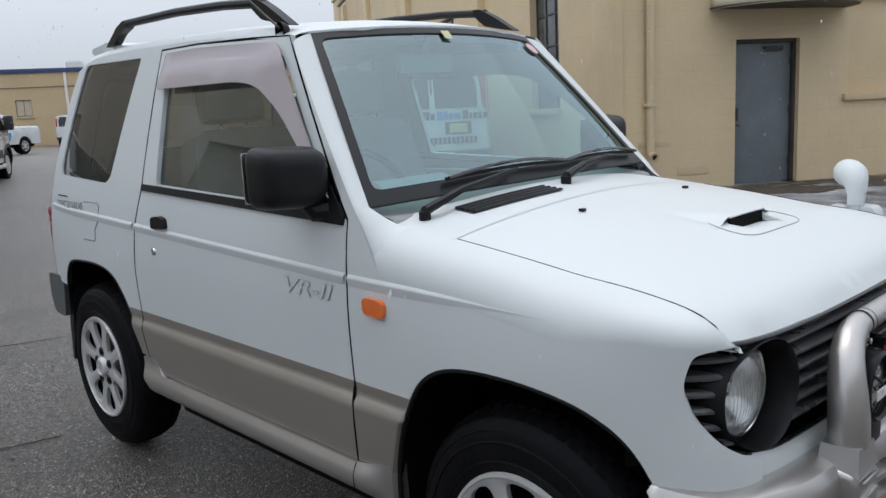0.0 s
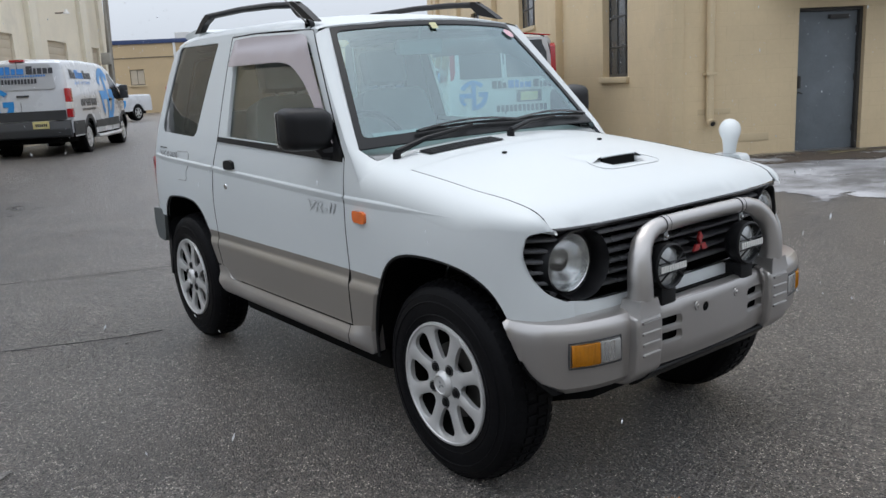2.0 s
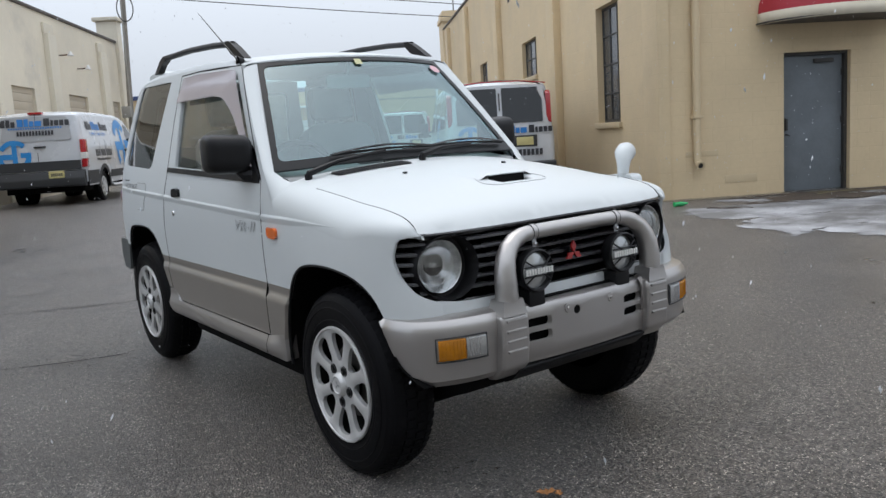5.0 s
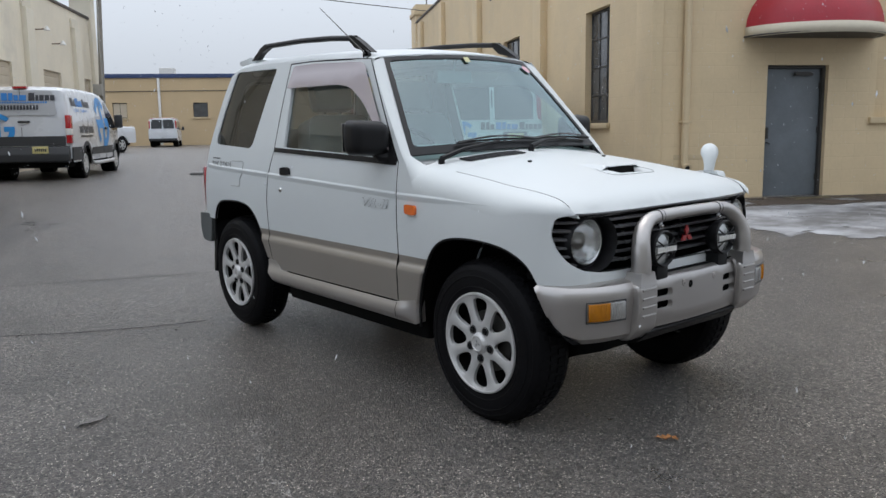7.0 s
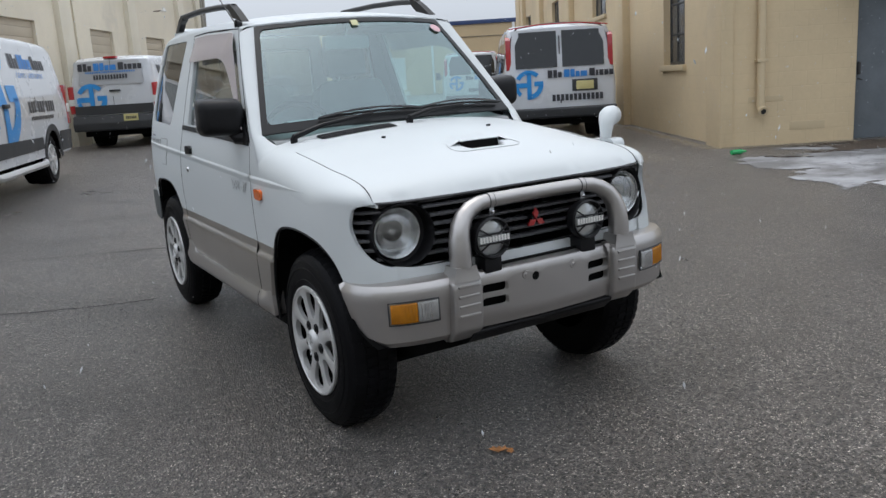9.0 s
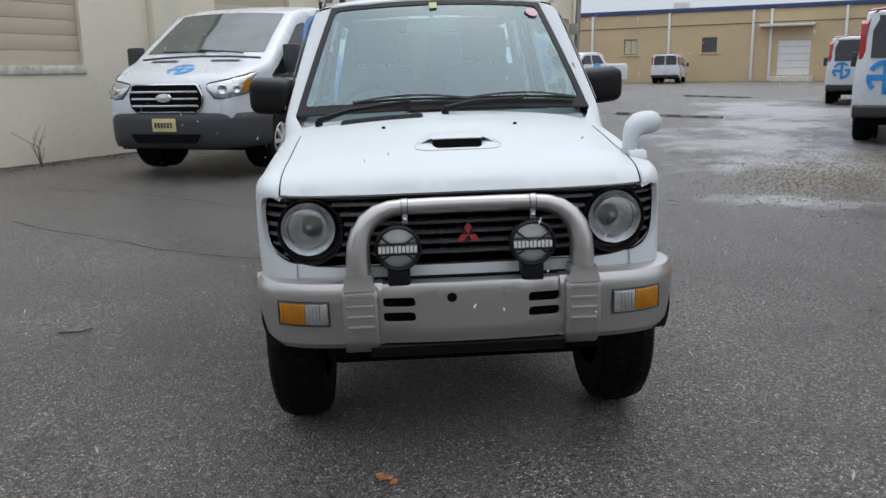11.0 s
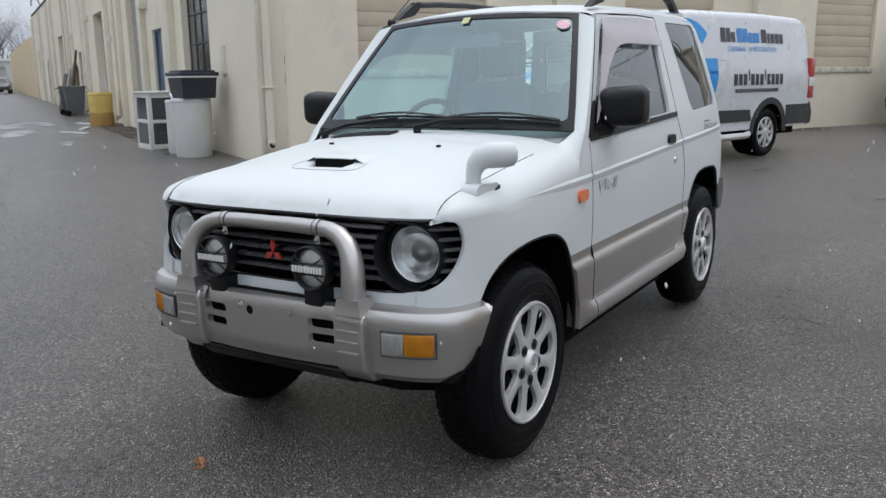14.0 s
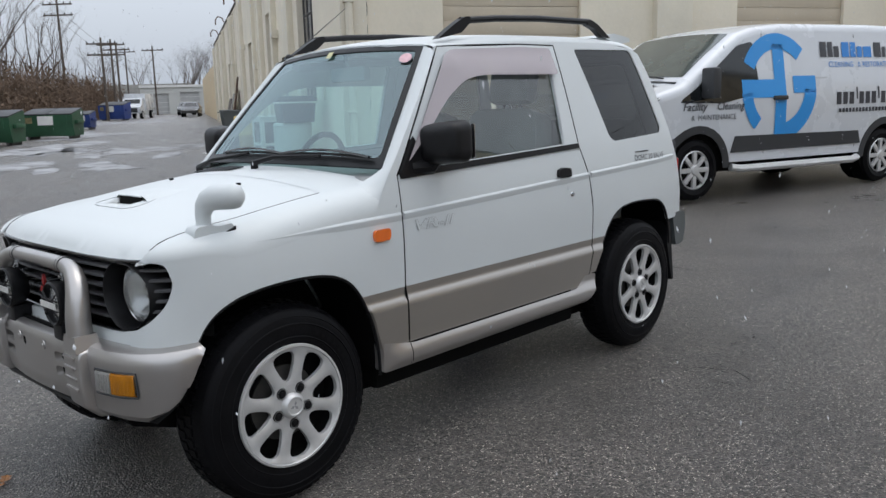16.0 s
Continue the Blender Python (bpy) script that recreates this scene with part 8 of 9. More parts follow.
for k in range(6):
    z = 0.682 + 0.031 * k
    xm = lin([(0.652, 0.47), (0.668, 0.540), (0.70, 0.592), (0.742, 0.616), (0.79, 0.625), (0.85, 0.620)], z)
    for x0, x1 in ((-xm, -math.sqrt(max(0.0, 0.105 ** 2 - (z - 0.758) ** 2)) - 0.472), (-0.472 + math.sqrt(max(0.0, 0.105 ** 2 - (z - 0.758) ** 2)), 0.472 - math.sqrt(max(0.0, 0.105 ** 2 - (z - 0.758) ** 2))), (0.472 + math.sqrt(max(0.0, 0.105 ** 2 - (z - 0.758) ** 2)), xm)):
        if x1 - x0 < 0.01:
            continue
        n = max(3, int((x1 - x0) / 0.025))
        rows = []
        for i in range(n + 1):
            x = x0 + (x1 - x0) * i / n
            rows.append([(x, face_y(x) + o, z + h) for o, h in ((0.060, 0.006), (0.010, 0.007), (0.003, 0.003), (0.003, -0.002), (0.010, -0.005), (0.060, -0.004))])
        part("slat", Geo().strip(rows), SLAT, grille)
for x in (-0.36, 0.36, -0.12, 0.12):
    part("grille_strut", Geo().box(x - 0.006, x + 0.006, face_y(x) + 0.072, face_y(x) + 0.084, 0.67, 0.868), BLACKP, grille)
for i in range(3):
    a = 90 + 120 * i
    m = pose(0.009, -1.582, 0.742, 0, 0, 0)
    c, n = Vector((math.cos(radians(a)), math.sin(radians(a)))), Vector((-math.sin(radians(a)), math.cos(radians(a))))
    L = 0.040
    pts = [Vector((0, 0)), c * L * 0.5 + n * L * 0.29, c * L, c * L * 0.5 - n * L * 0.29]
    part("badge", Geo().prism([(p.x, p.y) for p in pts], -0.004, 0.004, "y", m), EMBLEM_RED, grille, "red diamond badge piece")
part("badge_post", Geo().box(-0.003, 0.021, -1.578, -1.53, 0.73, 0.754), GLOSSB, grille)
for s in (1, -1):
    m = pose(s * 0.483, -1.478, 0.760) @ Matrix.Diagonal((0.885, 1, 0.885, 1))
    ring = []
    for k in range(45):
        ca, sa = math.cos(2 * math.pi * k / 44), math.sin(2 * math.pi * k / 44)
        front = min(-1.502, face_y(s * 0.474 + 0.100 * ca) - 0.006) - 0.002
        ring.append([(s * 0.474 + r * ca, y, 0.758 + r * sa) for r, y in ((0.072, -1.474), (0.0965, -1.482), (0.099, 0.5 * (front - 1.492)), (0.1015, front + 0.004), (0.1025, front + 0.002), (0.104, front + 0.006), (0.106, -1.42))])
    h = part("headlamp", Geo().strip(ring), BLACKP, car, "round headlamp in a black bezel", 50)
    bowl = part("reflector", Geo().lathe([(0.016, 0.050), (0.030, 0.044), (0.050, 0.030), (0.068, 0.013), (0.082, -0.003), (0.094, -0.010)], 44, "y", m), REFLECTOR, h, "bright reflector bowl", 60)
    part("bulb_cap", Geo().lathe([(0.001, 0.012), (0.009, 0.013), (0.012, 0.020), (0.012, 0.052)], 20, "y", m), REFLECTOR, bowl)
    part("lens", Geo().lathe([(0.001, -0.038), (0.03, -0.036), (0.055, -0.031), (0.075, -0.023), (0.094, -0.010)], 44, "y", m), HEADGLASS, h, "fluted clear glass lens", 60)
    part("lens_rim", Geo().tube([(0.0945 * math.cos(2 * math.pi * k / 40), -0.0115, 0.0945 * math.sin(2 * math.pi * k / 40)) for k in range(41)], 0.0032, 6, m), CHROME, h, "thin bright lens rim", 60)
    for k in range(19):
        x = -0.0792 + 0.0088 * k
        w = math.sqrt(max(0, 0.086 ** 2 - x * x)) * 0.92
        part("flute", Geo().tube([(x, lin([(0, -0.038), (0.03, -0.036), (0.055, -0.031), (0.075, -0.023), (0.091, -0.012)], math.hypot(x, z)) - 0.0002, z) for z in (w * (j / 4 - 1) for j in range(9))], 0.0008, 4, m), FLUTE, h)

# bumper, nudge bar and driving lamps
def cut_z(y):
    """Height of the bumper end's edge along the wheel arch."""
    return lin([(-1.56, 0.38), (-1.545, 0.405), (-1.476, 0.468), (-1.433, 0.537), (-1.399, 0.608)], y)


XO = 0.012
YB = lambda x: -1.647 + 0.20 * x * x
slot = [rounded([(XO + s * 0.172, z0), (XO + s * 0.272, z0), (XO + s * 0.272, z0 + 0.034), (XO + s * 0.172, z0 + 0.034)], 0.014) for s in (1, -1) for z0 in (0.533, 0.487)]
hole = [[(-0.049 + 0.0155 * math.cos(2 * math.pi * k / 16), 0.563 + 0.0155 * math.sin(2 * math.pi * k / 16)) for k in range(16)]]
bump = panel("front_bumper", [sheet([(-0.30, 0.422), (0.30, 0.422), (0.30, 0.606), (-0.30, 0.606)], slot + hole, lambda x, z: (x, YB(x) + 0.016 * smoothstep(0.575, 0.61, z) ** 2 + 0.012 * smoothstep(0.46, 0.415, z), z), 0.035, 0.022)], BUMPER, car, "silver bumper with slots and a nudge bar")
part("bumper_top", Geo().strip([[(x, YB(x) + 0.0165, 0.606), (x, YB(x) + 0.026, 0.612), (x, -1.53, 0.617)] for x in (-0.30 + 0.6 * k / 10 for k in range(11))]), BUMPER, bump)
# black disc and backing stand for shade in the hole and slots
part("tow_hole_shade", Geo().lathe([(0.001, 0.002), (0.0150, 0.002)], 20, "y", pose(-0.049, YB(0.049), 0.563)), BLACK, bump)
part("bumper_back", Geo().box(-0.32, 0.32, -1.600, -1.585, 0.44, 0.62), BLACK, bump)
part("air_dam", Geo().prism(rounded([(-1.585, 0.365), (-1.625, 0.40), (-1.63, 0.412), (-1.59, 0.425), (-1.55, 0.425), (-1.55, 0.35)], 0.008), -0.30, 0.30), BLACKP, bump, "black lower air dam")
for s in (1, -1):
    plan = [(0.27, -1.634), (0.38, -1.628), (0.47, -1.618), (0.54, -1.600), (0.597, -1.572), (0.637, -1.534), (0.661, -1.490), (0.673, -1.445), (0.676, -1.400)]
    plan = smooth_line(plan, 4)
    rows = []
    for i, (x, y) in enumerate(plan):
        a, b_ = Vector(plan[max(0, i - 1)]), Vector(plan[min(len(plan) - 1, i + 1)])
        d_ = (b_ - a).normalized()
        n_ = Vector((-d_.y, d_.x)) * -1
        low, dz = 0.402 + 0.02 * smoothstep(0.60, 0.668, x), 0.032
        edge_z = cut_z(y)
        rows.append([(XO + s * (x + n_.x * o), y + n_.y * o, max(z, edge_z)) for o, z in ((-0.07, 0.650 - dz), (-0.035, 0.650 - dz), (-0.014, 0.643 - dz), (-0.003, 0.628 - dz), (0.002, 0.595 - 0.5 * dz), (0.0, 0.55), (-0.004, 0.50), (-0.012, low + 0.02), (-0.03, low), (-0.08, low - 0.004))])
    part("bumper_end", Geo().strip(rows), BUMPER, bump, "wrap-around silver bumper end")
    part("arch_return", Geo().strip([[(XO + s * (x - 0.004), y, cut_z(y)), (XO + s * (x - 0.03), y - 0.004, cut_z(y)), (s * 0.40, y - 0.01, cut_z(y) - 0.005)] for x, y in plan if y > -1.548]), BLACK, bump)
    end = lambda x: lin([(0.27, -1.634), (0.38, -1.628), (0.47, -1.618), (0.54, -1.600), (0.595, -1.570), (0.632, -1.532)], x)
    for nm, x0, x1, mt in (("turn_lamp", 0.507, 0.587, AMBER), ("position_lamp", 0.438, 0.505, CLEARLENS)):
        part(nm, Geo().strip([[(XO + s * x, end(x) + o, z) for o, z in ((0.01, 0.554), (-0.006, 0.553), (-0.0085, 0.548), (-0.0085, 0.494), (-0.006, 0.489), (0.01, 0.488))] for x in (x0 + (x1 - x0) * k / 8 for k in range(9))]).add([(XO + s * x0, end(x0) + o, z) for o, z in ((0.01, 0.554), (-0.006, 0.553), (-0.0085, 0.548), (-0.0085, 0.494), (-0.006, 0.489), (0.01, 0.488))], [(0, 1, 2, 3, 4, 5)]), mt, bump, "amber turn lamp" if mt == AMBER else "clear position lamp")
    for k in range(7):
        x = 0.514 + 0.0105 * k
        part("lens_rib", Geo().tube([(XO + s * x, end(x) - 0.0085, 0.494), (XO + s * x, end(x) - 0.0085, 0.548)], 0.0014, 4), AMBER, bump)
    for k in range(4):
        x = 0.462 + 0.0105 * k
        part("lens_rib", Geo().tube([(XO + s * x, end(x) - 0.0085, 0.494), (XO + s * x, end(x) - 0.0085, 0.548)], 0.0016, 4), CHROME, bump)
    part("lamp_frame", Geo().tube([(XO + s * x, end(x) - 0.004, z) for x, z in dense([(0.434, 0.484), (0.591, 0.484), (0.591, 0.558), (0.434, 0.558), (0.434, 0.484)], 0.03, False)], 0.0028, 5), VAN_TRIM, bump)
    # post and bar
    g = Geo()
    b = bmesh.new()
    prof = [(-1.56, 0.380), (-1.605, 0.388), (-1.648, 0.430), (-1.658, 0.50), (-1.657, 0.580), (-1.650, 0.600), (-1.56, 0.612)]
    vs = [[b.verts.new((x, y, z)) for y, z in prof] for x in (XO + s * 0.282, XO + s * 0.392)]
    b.faces.new(vs[0]), b.faces.new(vs[1][::-1])
    for i in range(len(prof)):
        b.faces.new((vs[0][i], vs[1][i], vs[1][(i + 1) % len(prof)], vs[0][(i + 1) % len(prof)]))
    bmesh.ops.recalc_face_normals(b, faces=b.faces)
    bmesh.ops.bevel(b, geom=b.edges[:], offset=0.012, segments=3, profile=0.6, affect="EDGES")
    g.bm(b)
    post = part("bar_post", g, BUMPER, bump, "ribbed silver bar post", 50)
    for k in range(4):
        z = 0.480 + 0.0325 * k
        part("rib", Geo().box(XO + s * 0.298, XO + s * 0.376, -1.6635, -1.654, z, z + 0.009, 0.003), BUMPER, post)
    part("collar", Geo().add([(XO + s * 0.338 + a * w, -1.618 + c * w2, z) for z, w, w2 in ((0.596, 0.050, 0.040), (0.616, 0.045, 0.036), (0.645, 0.038, 0.034)) for a, c in ((-1, -1), (1, -1), (1, 1), (-1, 1))], [(0, 1, 5, 4), (1, 2, 6, 5), (2, 3, 7, 6), (3, 0, 4, 7), (4, 5, 9, 8), (5, 6, 10, 9), (6, 7, 11, 10), (7, 4, 8, 11), (8, 9, 10, 11)]), BUMPER, post)
    for x in (XO + s * 0.102,):
        part("bolt", Geo().lathe([(0.001, -0.006), (0.005, -0.006), (0.006, -0.0035), (0.014, -0.003), (0.015, 0.0)], 18, "y", pose(x, YB(x), 0.574)), BUMPER, bump)
bar_pts = [(0.338, -1.620, 0.64), (0.338, -1.619, 0.69), (0.335, -1.615, 0.73), (0.325, -1.608, 0.765), (0.305, -1.600, 0.795), (0.275, -1.593, 0.817), (0.238, -1.589, 0.830), (0.20, -1.587, 0.834), (0.10, -1.587, 0.836)]
bar_pts = [(XO + x, y, z) for x, y, z in bar_pts] + [(XO, -1.587, 0.836)] + [(XO - x, y, z) for x, y, z in bar_pts[::-1]]
rad = [0.0375, 0.0365, 0.035, 0.033, 0.031, 0.0285, 0.026, 0.0245, 0.0238, 0.0235]
bar = part("nudge_bar", Geo().tube(bar_pts, rad + rad[-2::-1], 18), BUMPER, bump, "bent silver tube bar", 70)
for s in (1, -1):
    xc = XO + s * 0.193
    part("clamp", Geo().tube([(xc - 0.009, -1.587, 0.8345), (xc + 0.009, -1.587, 0.8345)], 0.0258, 18), BUMPER, bar, "silver clamp with dark edges")
    for o in (-0.0105, 0.0085):
        part("clamp_edge", Geo().tube([(xc + o, -1.587, 0.8345), (xc + o + 0.002, -1.587, 0.8345)], 0.0264, 18), VAN_TRIM, bar)
    part("clamp_tab", Geo().box(xc - 0.008, xc + 0.008, -1.600, -1.595, 0.787, 0.822, 0.002), GREY_PANEL, bar)
    part("clamp_screw", Geo().lathe([(0.001, -0.008), (0.006, -0.006), (0.007, 0.0)], 12, "y", pose(xc, -1.600, 0.798)), CHROME, bar)
    xl = -0.003 + s * 0.202
    m = pose(xl, -1.598, 0.717)
    f = part("driving_lamp", Geo().lathe([(0.001, 0.030), (0.045, 0.026), (0.062, 0.010), (0.070, -0.015), (0.070, -0.036), (0.065, -0.041), (0.060, -0.036), (0.058, -0.020)], 36, "y", m), BLACKP, bump, "round black driving lamp")
    part("lens", Geo().lathe([(0.001, -0.030), (0.03, -0.029), (0.059, -0.022)], 36, "y", m), LENS, f)
    cage = Geo()
    for a in (35, 145, 215, 325):
        cage.tube([(0.012 * math.cos(radians(a)), -0.046, 0.012 * math.sin(radians(a))), (0.064 * math.cos(radians(a)), -0.041, 0.064 * math.sin(radians(a)))], 0.0030, 5, m)
    for z in (0.016, -0.016):
        cage.tube([(-0.060, -0.043, z), (0.060, -0.043, z)], 0.0028, 5, m)
    part("stone_guard", cage, BLACKP, f, "black plastic stone guard")
    for k in range(10):
        x = -0.058 + 0.0118 * k
        part("lettering_bar", Geo().box(x, x + 0.0075, -0.050, -0.047, -0.0095, 0.0095, 0, m), WHITE_METAL, f)
    part("lamp_bracket", Geo().box(xl - 0.034, xl + 0.034, -1.628, -1.56, 0.600, 0.656, 0.006), BLACKP, f)

# fender-top mirror
fm = part("fender_mirror", Geo().tube([(0.577, -1.304, 0.905), (0.578, -1.307, 0.950), (0.580, -1.308, 0.980), (0.586, -1.305, 1.004), (0.598, -1.297, 1.022), (0.615, -1.285, 1.032), (0.637, -1.270, 1.035), (0.665, -1.251, 1.035), (0.681, -1.240, 1.034), (0.689, -1.234, 1.034), (0.691, -1.233, 1.034)], [0.024, 0.022, 0.024, 0.029, 0.035, 0.039, 0.040, 0.039, 0.033, 0.018, 0.002], 22), PAINT, car, "white fender-top mirror", 70)
part("mirror_foot", Geo().prism(rounded([(-1.372, 0.880), (-1.365, 0.935), (-1.355, 0.950), (-1.315, 0.953), (-1.285, 0.945), (-1.235, 0.950), (-1.232, 0.932), (-1.30, 0.890)], 0.008), 0.566, 0.622), PAINT, fm, "", 50)
part("foot_joint", Geo().tube([(0.578, -1.3045, 0.951), (0.5782, -1.3045, 0.953)], 0.0262, 20), GREY_PANEL, fm)
part("foot_gasket", Geo().prism([(-1.378, 0.872), (-1.374, 0.900), (-1.30, 0.912), (-1.226, 0.940), (-1.228, 0.925), (-1.30, 0.882)], 0.562, 0.627), BLACKP, fm)
ant = part("antenna", Geo().lathe([(0.001, 0.022), (0.014, 0.018), (0.022, 0.0), (0.022, -0.008)], 16, "x", pose(-0.512, -0.155, 1.525)), BLACKP, car, "black aerial base with a thin rod")
part("rod", Geo().tube([(-0.520, -0.155, 1.53), (-0.53, 0.22, 1.78)], [0.0035, 0.0015], 6), STEEL_DARK, ant)
part("fuel_flap", Geo().tube([(-(cx(y, z) + 0.0005), y, z) for y, z in ((1.085, 1.0), (1.0, 1.0), (0.945, 1.0), (0.935, 0.99), (0.945, 0.93), (0.975, 0.90), (0.975, 0.865), (0.985, 0.855), (1.085, 0.855))], 0.0022, 5), GREYLINE, car, "thin fuel flap gap")


# wheels
def alloy_wheel(m, side):
    """An eight-spoke alloy wheel with a blocky all-season tyre; side is the way its face looks along x."""
    W = 0.178
    prof = [(0.200, 0.0), (0.212, 0.006), (0.240, 0.010), (0.285, 0.006), (0.308, -0.004), (0.322, -0.020), (0.328, -0.040), (0.328, -W + 0.040), (0.322, -W + 0.02), (0.30, -W), (0.20, -W + 0.01)]
    wheel = new("wheel")
    wheel.parent, wheel.matrix_basis = car, m
    wheel["label"] = "eight-spoke silver alloy wheel with a black tyre"
    t = part("tyre", Geo().lathe([(r, side * a) for r, a in prof], 64, "x"), TYRE, wheel, "black all-season tyre", 40)
    blocks = Geo()
    n = 56
    for k in range(n):
        for j, (a0, a1) in enumerate(((-0.012, -0.045), (-0.052, -0.085), (-0.093, -0.126), (-0.133, -0.166))):
            mm = pose(0, 0, 0, 360 * (k + 0.5 * (j % 2)) / n, 0, 0)
            z1 = 0.3335 if 0 < j < 3 else 0.331
            blocks.add([(side * a, y, z) for a in (a0, a1) for y, z in ((-0.0130, 0.318), (0.0130, 0.318), (0.0115, z1 - (0.012 if a in (-0.012, -0.166) else 0)), (-0.0115, z1 - (0.012 if a in (-0.012, -0.166) else 0)))], [(0, 1, 2, 3), (4, 7, 6, 5), (0, 4, 5, 1), (1, 5, 6, 2), (2, 6, 7, 3), (3, 7, 4, 0)], mm)
    tb = part("tread", blocks, TYRE, t, smooth=0)
    tb["kind"] = "stuff"
    part("sidewall_ring", Geo().lathe([(0.268, side * 0.0088), (0.270, side * 0.0108), (0.273, side * 0.0085)], 64, "x"), TYRE, t)
    for r_ in (0.228, 0.294):
        part("sidewall_ring", Geo().lathe([(r_ - 0.0025, side * lin([(0.212, 0.006), (0.240, 0.010), (0.285, 0.006), (0.308, -0.004)], r_)), (r_, side * (lin([(0.212, 0.006), (0.240, 0.010), (0.285, 0.006), (0.308, -0.004)], r_) + 0.002)), (r_ + 0.0025, side * lin([(0.212, 0.006), (0.240, 0.010), (0.285, 0.006), (0.308, -0.004)], r_))], 64, "x"), TYRE, t)
    for k in range(9):
        for a0 in (20, 200):
            part("raised_bar", bent(ring_part(0.240, 0.260, a0 + 7 * k, a0 + 7 * k + 4.6, 3), lambda a, b, c: (side * (lin([(0.212, 0.006), (0.240, 0.010), (0.285, 0.006)], math.hypot(a, b)) + 0.0015), a, b)), TYRE, t)
    rim = part("rim", Geo().lathe([(0.205, side * 0.006), (0.203, side * 0.014), (0.196, side * 0.015), (0.190, side * 0.006), (0.187, -side * 0.012)], 64, "x"), ALLOY, wheel, "silver alloy rim", 50)
    # black barrel and disc put the shade behind the spokes into colour
    part("barrel", Geo().lathe([(0.187, -side * 0.012), (0.184, -side * 0.03), (0.180, -side * 0.10)], 64, "x"), BLACK, rim, "inner barrel coloured black for shade", 50)
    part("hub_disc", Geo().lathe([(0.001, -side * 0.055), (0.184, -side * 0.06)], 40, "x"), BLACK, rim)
    part("brake_disc", Geo().lathe([(0.06, -side * 0.045), (0.125, -side * 0.045), (0.125, -side * 0.054)], 32, "x"), STEEL_DARK, rim)
    def dish(p, q):
        """The wheel's face: a low dome towards the hub, each spoke rounded across."""
        r, th = math.hypot(p, q), math.atan2(p, q)
        return (side * (lin([(0.05, 0.002), (0.075, 0.006), (0.12, 0.008), (0.16, 0.007), (0.19, 0.012)], r) - 0.011 * smoothstep(0.07, 0.12, r) * smoothstep(0.190, 0.172, r) * smoothstep(0.05, 0.30, abs(th))), p, q)
    polar = lambda r, deg: (r * math.sin(radians(deg)), r * math.cos(radians(deg)))
    window = [(0.084, 22.5), (0.087, 17.0), (0.101, 11.8), (0.124, 9.0), (0.148, 7.9), (0.167, 8.4), (0.178, 11.4), (0.1825, 16.5), (0.184, 22.5)]
    half = [polar(0.052, d) for d in (0, 7.5, 15, 22.5)] + [polar(r, d) for r, d in smooth_line(window, 2)] + [polar(0.193, d) for d in (22.5, 15, 7.5)]
    outline = half + [polar(0.193, 0)] + [(-p, q) for p, q in half[:0:-1]]
    place, faces, _, _ = sheet(outline, [], dish, 0.010, 0)
    spoke = Geo().add(place, faces)
    rim_line = dense(outline, 0.010)
    spoke.strip([[dish(p, q), (dish(p, q)[0] - side * 0.014, p, q)] for p, q in rim_line + rim_line[:1]])
    b = bmesh.new()
    b.from_mesh(spoke.mesh("spoke", ALLOY, 0))
    bmesh.ops.remove_doubles(b, verts=b.verts, dist=1e-5)
    me = Geo().bm(b).mesh("spoke", ALLOY, 40)
    for k in range(8):
        ob = new("spoke", me)
        ob.parent, ob.matrix_basis = rim, pose(0, 0, 0, 45 * k, 0, 0)
    part("hub", Geo().lathe([(0.030, side * 0.006), (0.074, side * 0.006), (0.080, side * 0.001), (0.068, -side * 0.03)], 32, "x"), ALLOY, rim)
    cap = part("cap", Geo().lathe([(0.001, side * 0.020), (0.027, side * 0.020), (0.029, side * 0.023), (0.032, side * 0.023), (0.039, side * 0.017), (0.044, side * 0.007), (0.044, -side * 0.01)], 28, "x"), ALLOY, rim, "round silver centre cap")
    for a in (90, 210, 330):
        c, n_ = Vector((math.cos(radians(a)), math.sin(radians(a)))), Vector((-math.sin(radians(a)), math.cos(radians(a))))
        pts = [Vector((0, 0)), c * 0.009 + n_ * 0.0052, c * 0.018, c * 0.009 - n_ * 0.0052]
        part("emblem", Geo().prism([(p.x, p.y) for p in pts], side * 0.018, side * 0.0205), GREYLINE, cap)
    # nut with its pocket; the pocket's shade is put into the black colour
    me = Geo().lathe([(0.0175, side * 0.0095), (0.0190, side * 0.0072), (0.0195, side * 0.002)], 16, "x").lathe([(0.001, side * 0.0085), (0.015, side * 0.0085)], 16, "x").lathe([(0.001, side * 0.014), (0.0085, side * 0.014), (0.0095, side * 0.002)], 6, "x").mesh("nut_and_pocket_shade", BLACKP, 30)
    for k in range(5):
        ob = new("nut_and_pocket_shade", me)
        ob.parent, ob.matrix_basis = rim, pose(0, 0.062 * math.cos(2 * math.pi * k / 5), 0.062 * math.sin(2 * math.pi * k / 5), 0, 0, 0)


for s in (1, -1):
    for y in (-1.092, 1.092):
        alloy_wheel(pose(s * 0.652, y, 0.332, 17 * y + 3 * s, 0, 0), s)

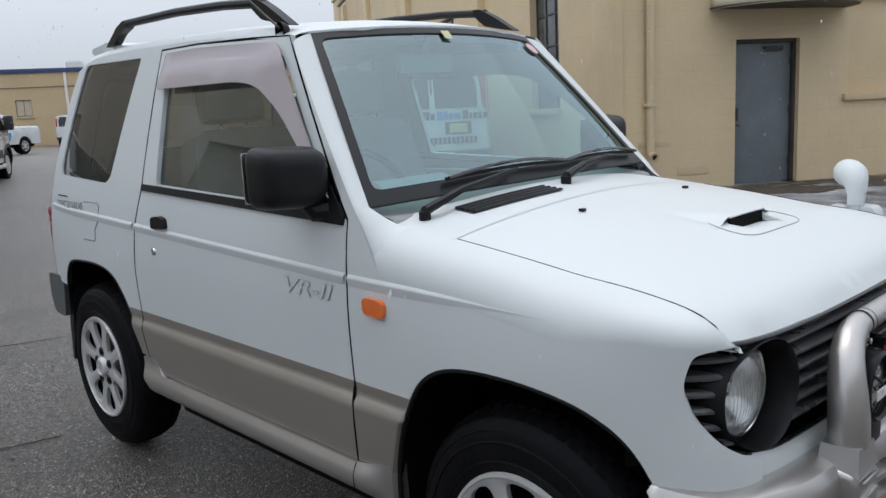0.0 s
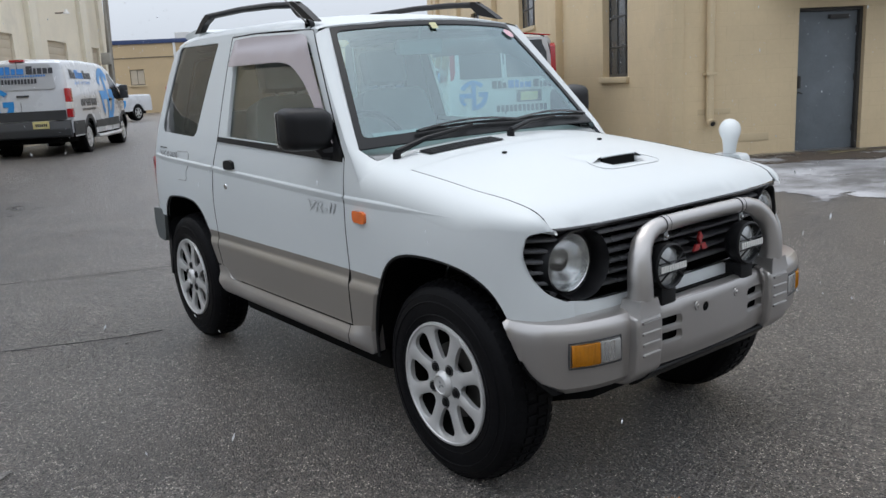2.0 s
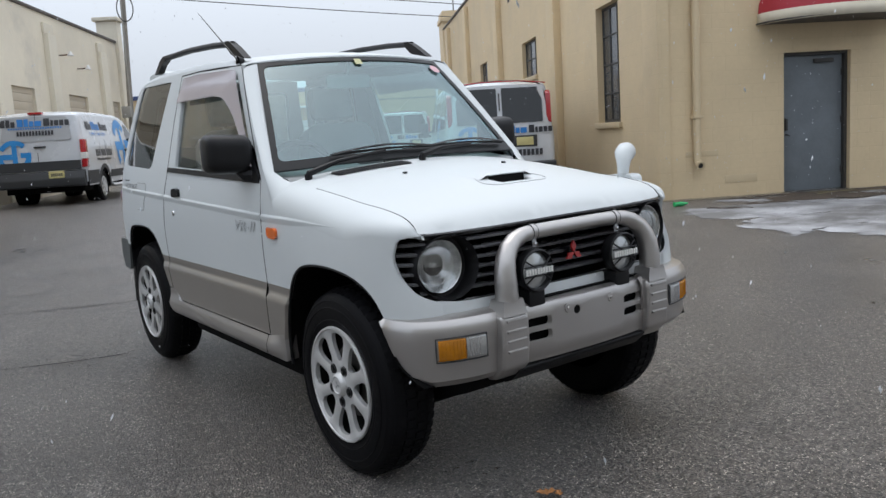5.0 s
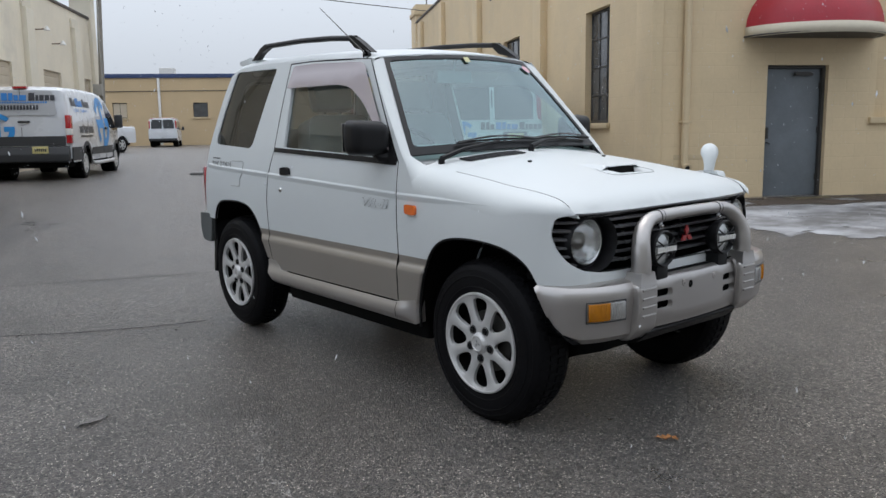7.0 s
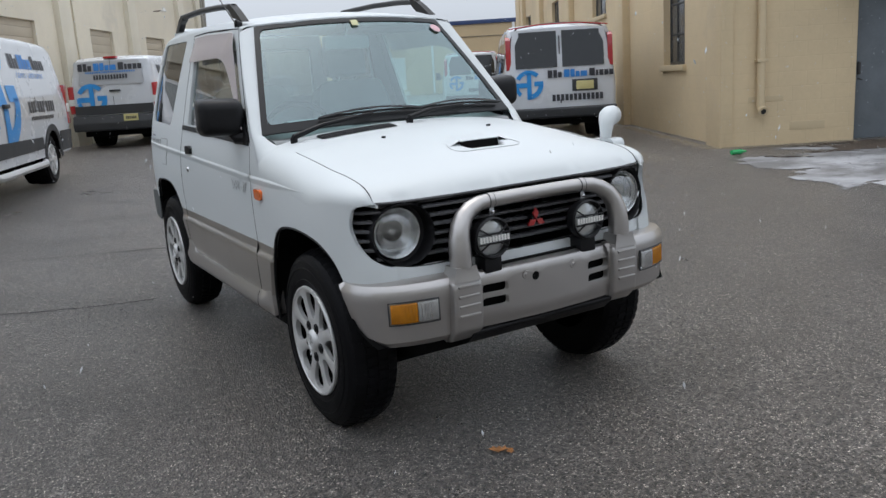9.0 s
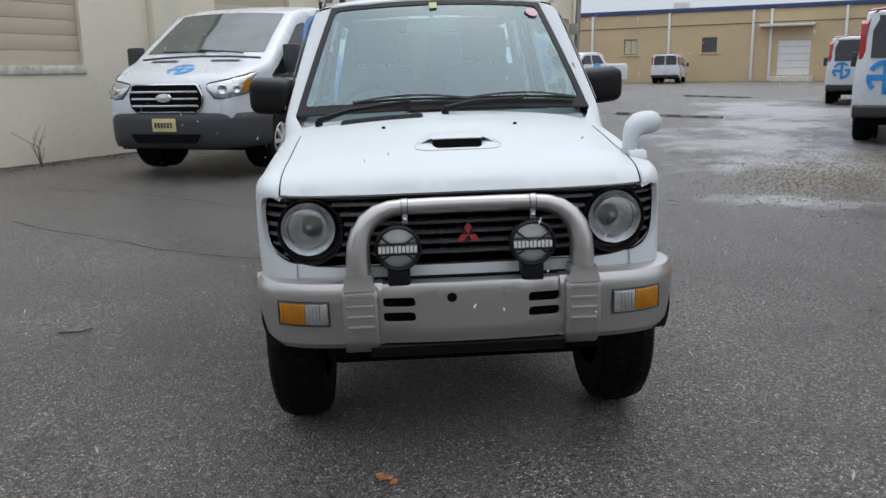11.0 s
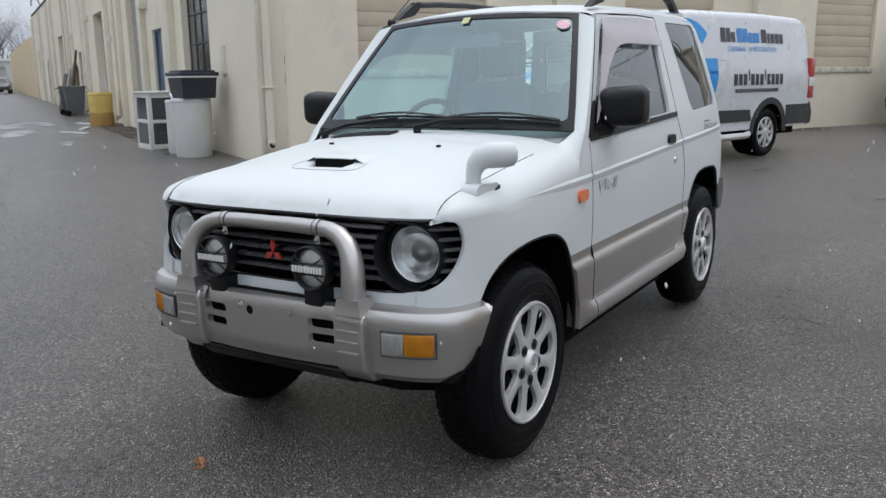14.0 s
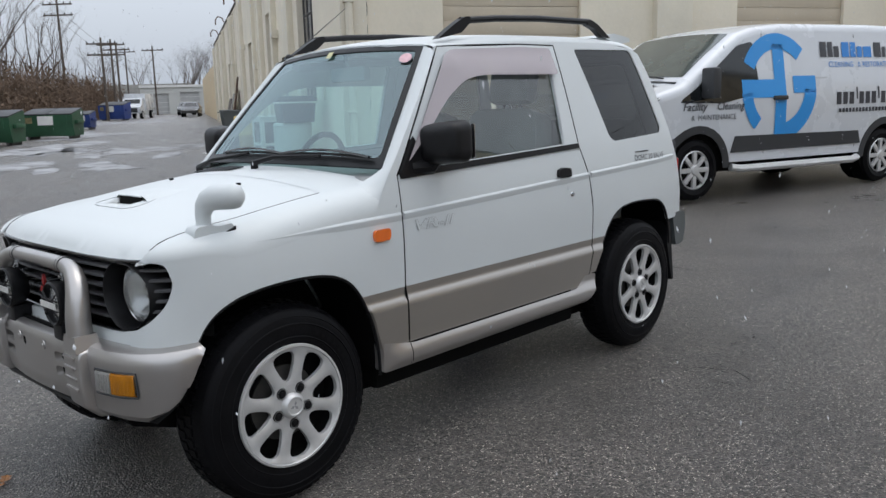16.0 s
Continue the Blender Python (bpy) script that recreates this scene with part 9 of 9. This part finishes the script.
# underside: black boxes, set low and wide to block light under the car
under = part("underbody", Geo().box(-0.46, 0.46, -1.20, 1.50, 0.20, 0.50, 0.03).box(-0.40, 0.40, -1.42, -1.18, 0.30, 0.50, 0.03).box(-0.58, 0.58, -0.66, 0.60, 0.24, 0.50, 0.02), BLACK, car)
for y in (-1.09, 1.09):
    part("axle", Geo().tube([(-0.5, y, 0.33), (0.5, y, 0.33)], 0.045, 10).lathe([(0.001, -0.1), (0.1, -0.06), (0.11, 0), (0.1, 0.06), (0.001, 0.1)], 16, "x", pose(-0.12, y, 0.32)), STEEL_DARK, under)
part("skid_plate", Geo().prism([(-1.555, 0.385), (-1.53, 0.345), (-1.36, 0.285), (-0.95, 0.225), (-0.95, 0.28), (-1.50, 0.40)], -0.44, 0.44), BLACK, under, "black plate under the engine")

# cabin
part("cabin_floor", Geo().box(-0.60, 0.60, -0.62, 0.58, 0.50, 0.53).box(-0.34, 0.34, 0.58, 1.40, 0.50, 0.53), TRIM, car)
for s in (1, -1):
    part("door_trim", Geo().box(s * 0.575, s * 0.62, -0.55, 0.60, 0.50, 1.02, 0.01), TRIM, car)
    part("side_trim", Geo().box(s * 0.56, s * 0.60, 0.62, 1.40, 0.82, 1.04, 0.01), TRIM, car)
    part("roof_lining_edge", Geo().tube([(s * 0.46, -0.16, 1.49), (s * 0.47, 0.5, 1.52), (s * 0.46, 1.1, 1.51)], 0.03, 8), TRIM, car)
part("headlining", Geo().strip([[(x, y, roof_z(x, y) - 0.035) for x in (-0.46, -0.2, 0, 0.2, 0.46)] for y in (-0.20, 0.2, 0.7, 1.15)]), surface("pale_headlining", (0.58, 0.58, 0.56), 0.9, var=0.05), car)
dash = part("dashboard", Geo().prism(rounded([(-0.66, 1.03), (-0.45, 1.055), (-0.36, 1.02), (-0.33, 0.90), (-0.36, 0.72), (-0.62, 0.60)], 0.03), -0.57, 0.57), TRIM, car, "grey dashboard")
part("instrument_hood", Geo().prism(rounded([(-0.50, 1.04), (-0.40, 1.10), (-0.34, 1.09), (-0.33, 0.98), (-0.45, 0.98)], 0.02), -0.42, -0.15), TRIM, dash)
part("screen_unit", Geo().box(-0.08, 0.10, -0.40, -0.325, 0.90, 1.0, 0.01), GLOSSB, dash)
st = part("steering_wheel", Geo().tube([(-0.285 + 0.175 * math.cos(a), -0.20 + 0.175 * math.sin(a) * 0.32, 1.0 + 0.175 * math.sin(a) * 0.94) for a in (2 * math.pi * k / 28 for k in range(29))], 0.014, 8), BLACKP, car, "black steering wheel")
part("wheel_boss", Geo().box(-0.07, 0.07, -0.02, 0.02, -0.05, 0.05, 0.015, pose(-0.285, -0.195, 0.99, -20, 0, 0)).tube([(-0.285, -0.20, 0.99), (-0.285, -0.42, 0.90)], 0.03, 8), BLACKP, st)
for a in (0, 180, 270):
    part("wheel_spoke", Geo().tube([(-0.285, -0.20, 0.99), (-0.285 + 0.17 * math.cos(radians(a)), -0.20 + 0.17 * math.sin(radians(a)) * 0.32, 1.0 + 0.17 * math.sin(radians(a)) * 0.94)], 0.012, 6), BLACKP, st)


def front_seat(x):
    """A cloth bucket seat with a headrest."""
    s = part("front_seat", Geo().box(-0.235, 0.235, -0.25, 0.25, -0.08, 0.08, 0.05, pose(x, 0.17, 0.70, -8, 0, 0)), SEAT, car, "grey cloth front seat")
    part("backrest", Geo().prism(rounded([(-0.22, 0.0), (0.22, 0.0), (0.235, 0.30), (0.19, 0.55), (-0.19, 0.55), (-0.235, 0.30)], 0.06), -0.07, 0.06, "y", pose(x, 0.40, 0.70, -14, 0, 0)), SEAT, s)
    part("headrest", Geo().box(-0.125, 0.125, -0.045, 0.045, -0.09, 0.09, 0.04, pose(x, 0.55, 1.355, -12, 0, 0)), SEAT, s)
    part("headrest_post", Geo().tube([(x - 0.05, 0.52, 1.22), (x - 0.05, 0.55, 1.30)], 0.007, 6).tube([(x + 0.05, 0.52, 1.22), (x + 0.05, 0.55, 1.30)], 0.007, 6), CHROME, s)


front_seat(-0.29)
front_seat(0.29)
rs = part("rear_seat", Geo().box(-0.50, 0.50, -0.22, 0.22, -0.08, 0.08, 0.05, pose(0, 0.98, 0.72, -6, 0, 0)), SEAT, car, "grey cloth rear bench")
part("backrest", Geo().box(-0.50, 0.50, -0.06, 0.06, 0, 0.44, 0.04, pose(0, 1.18, 0.74, -14, 0, 0)), SEAT, rs)
rv = part("rear_view_mirror", Geo().box(-0.115, 0.115, -0.02, 0.02, -0.032, 0.032, 0.014, pose(-0.02, -0.20, 1.425)), TRIM, car, "interior mirror under the headlining")
part("mirror_stem", Geo().tube([(-0.02, -0.20, 1.44), (-0.02, -0.225, 1.51)], 0.008, 6), TRIM, rv)
for s in (1, -1):
    part("sun_visor", Geo().box(-0.19, 0.19, -0.075, 0.075, -0.008, 0.008, 0.006, pose(s * 0.25, -0.13, 1.513, 8, 0, 0)), surface("pale_headlining", (0.58, 0.58, 0.56), 0.9, var=0.05), car)


def sticker(name, s_, t, w, h, mat, round_=False):
    p, q, r = Vector(screen(s_, t, 0.005)), Vector(screen(s_ + 0.02, t, 0.005)), Vector(screen(s_, t + 0.02, 0.005))
    ex, ey = (q - p).normalized(), (r - p).normalized()
    pts = [(math.cos(2 * math.pi * k / 24) * w, math.sin(2 * math.pi * k / 24) * h) for k in range(24)] if round_ else [(-w, -h), (w, -h), (w, h), (-w, h)]
    part(name, Geo().add([p + ex * a + ey * b_ for a, b_ in pts], [tuple(range(len(pts)))]), mat, car)


sticker("sticker", 0.88, 0.885, 0.028, 0.026, PINK, True)
sticker("sticker", -0.035, 0.945, 0.017, 0.017, YELLOWS)
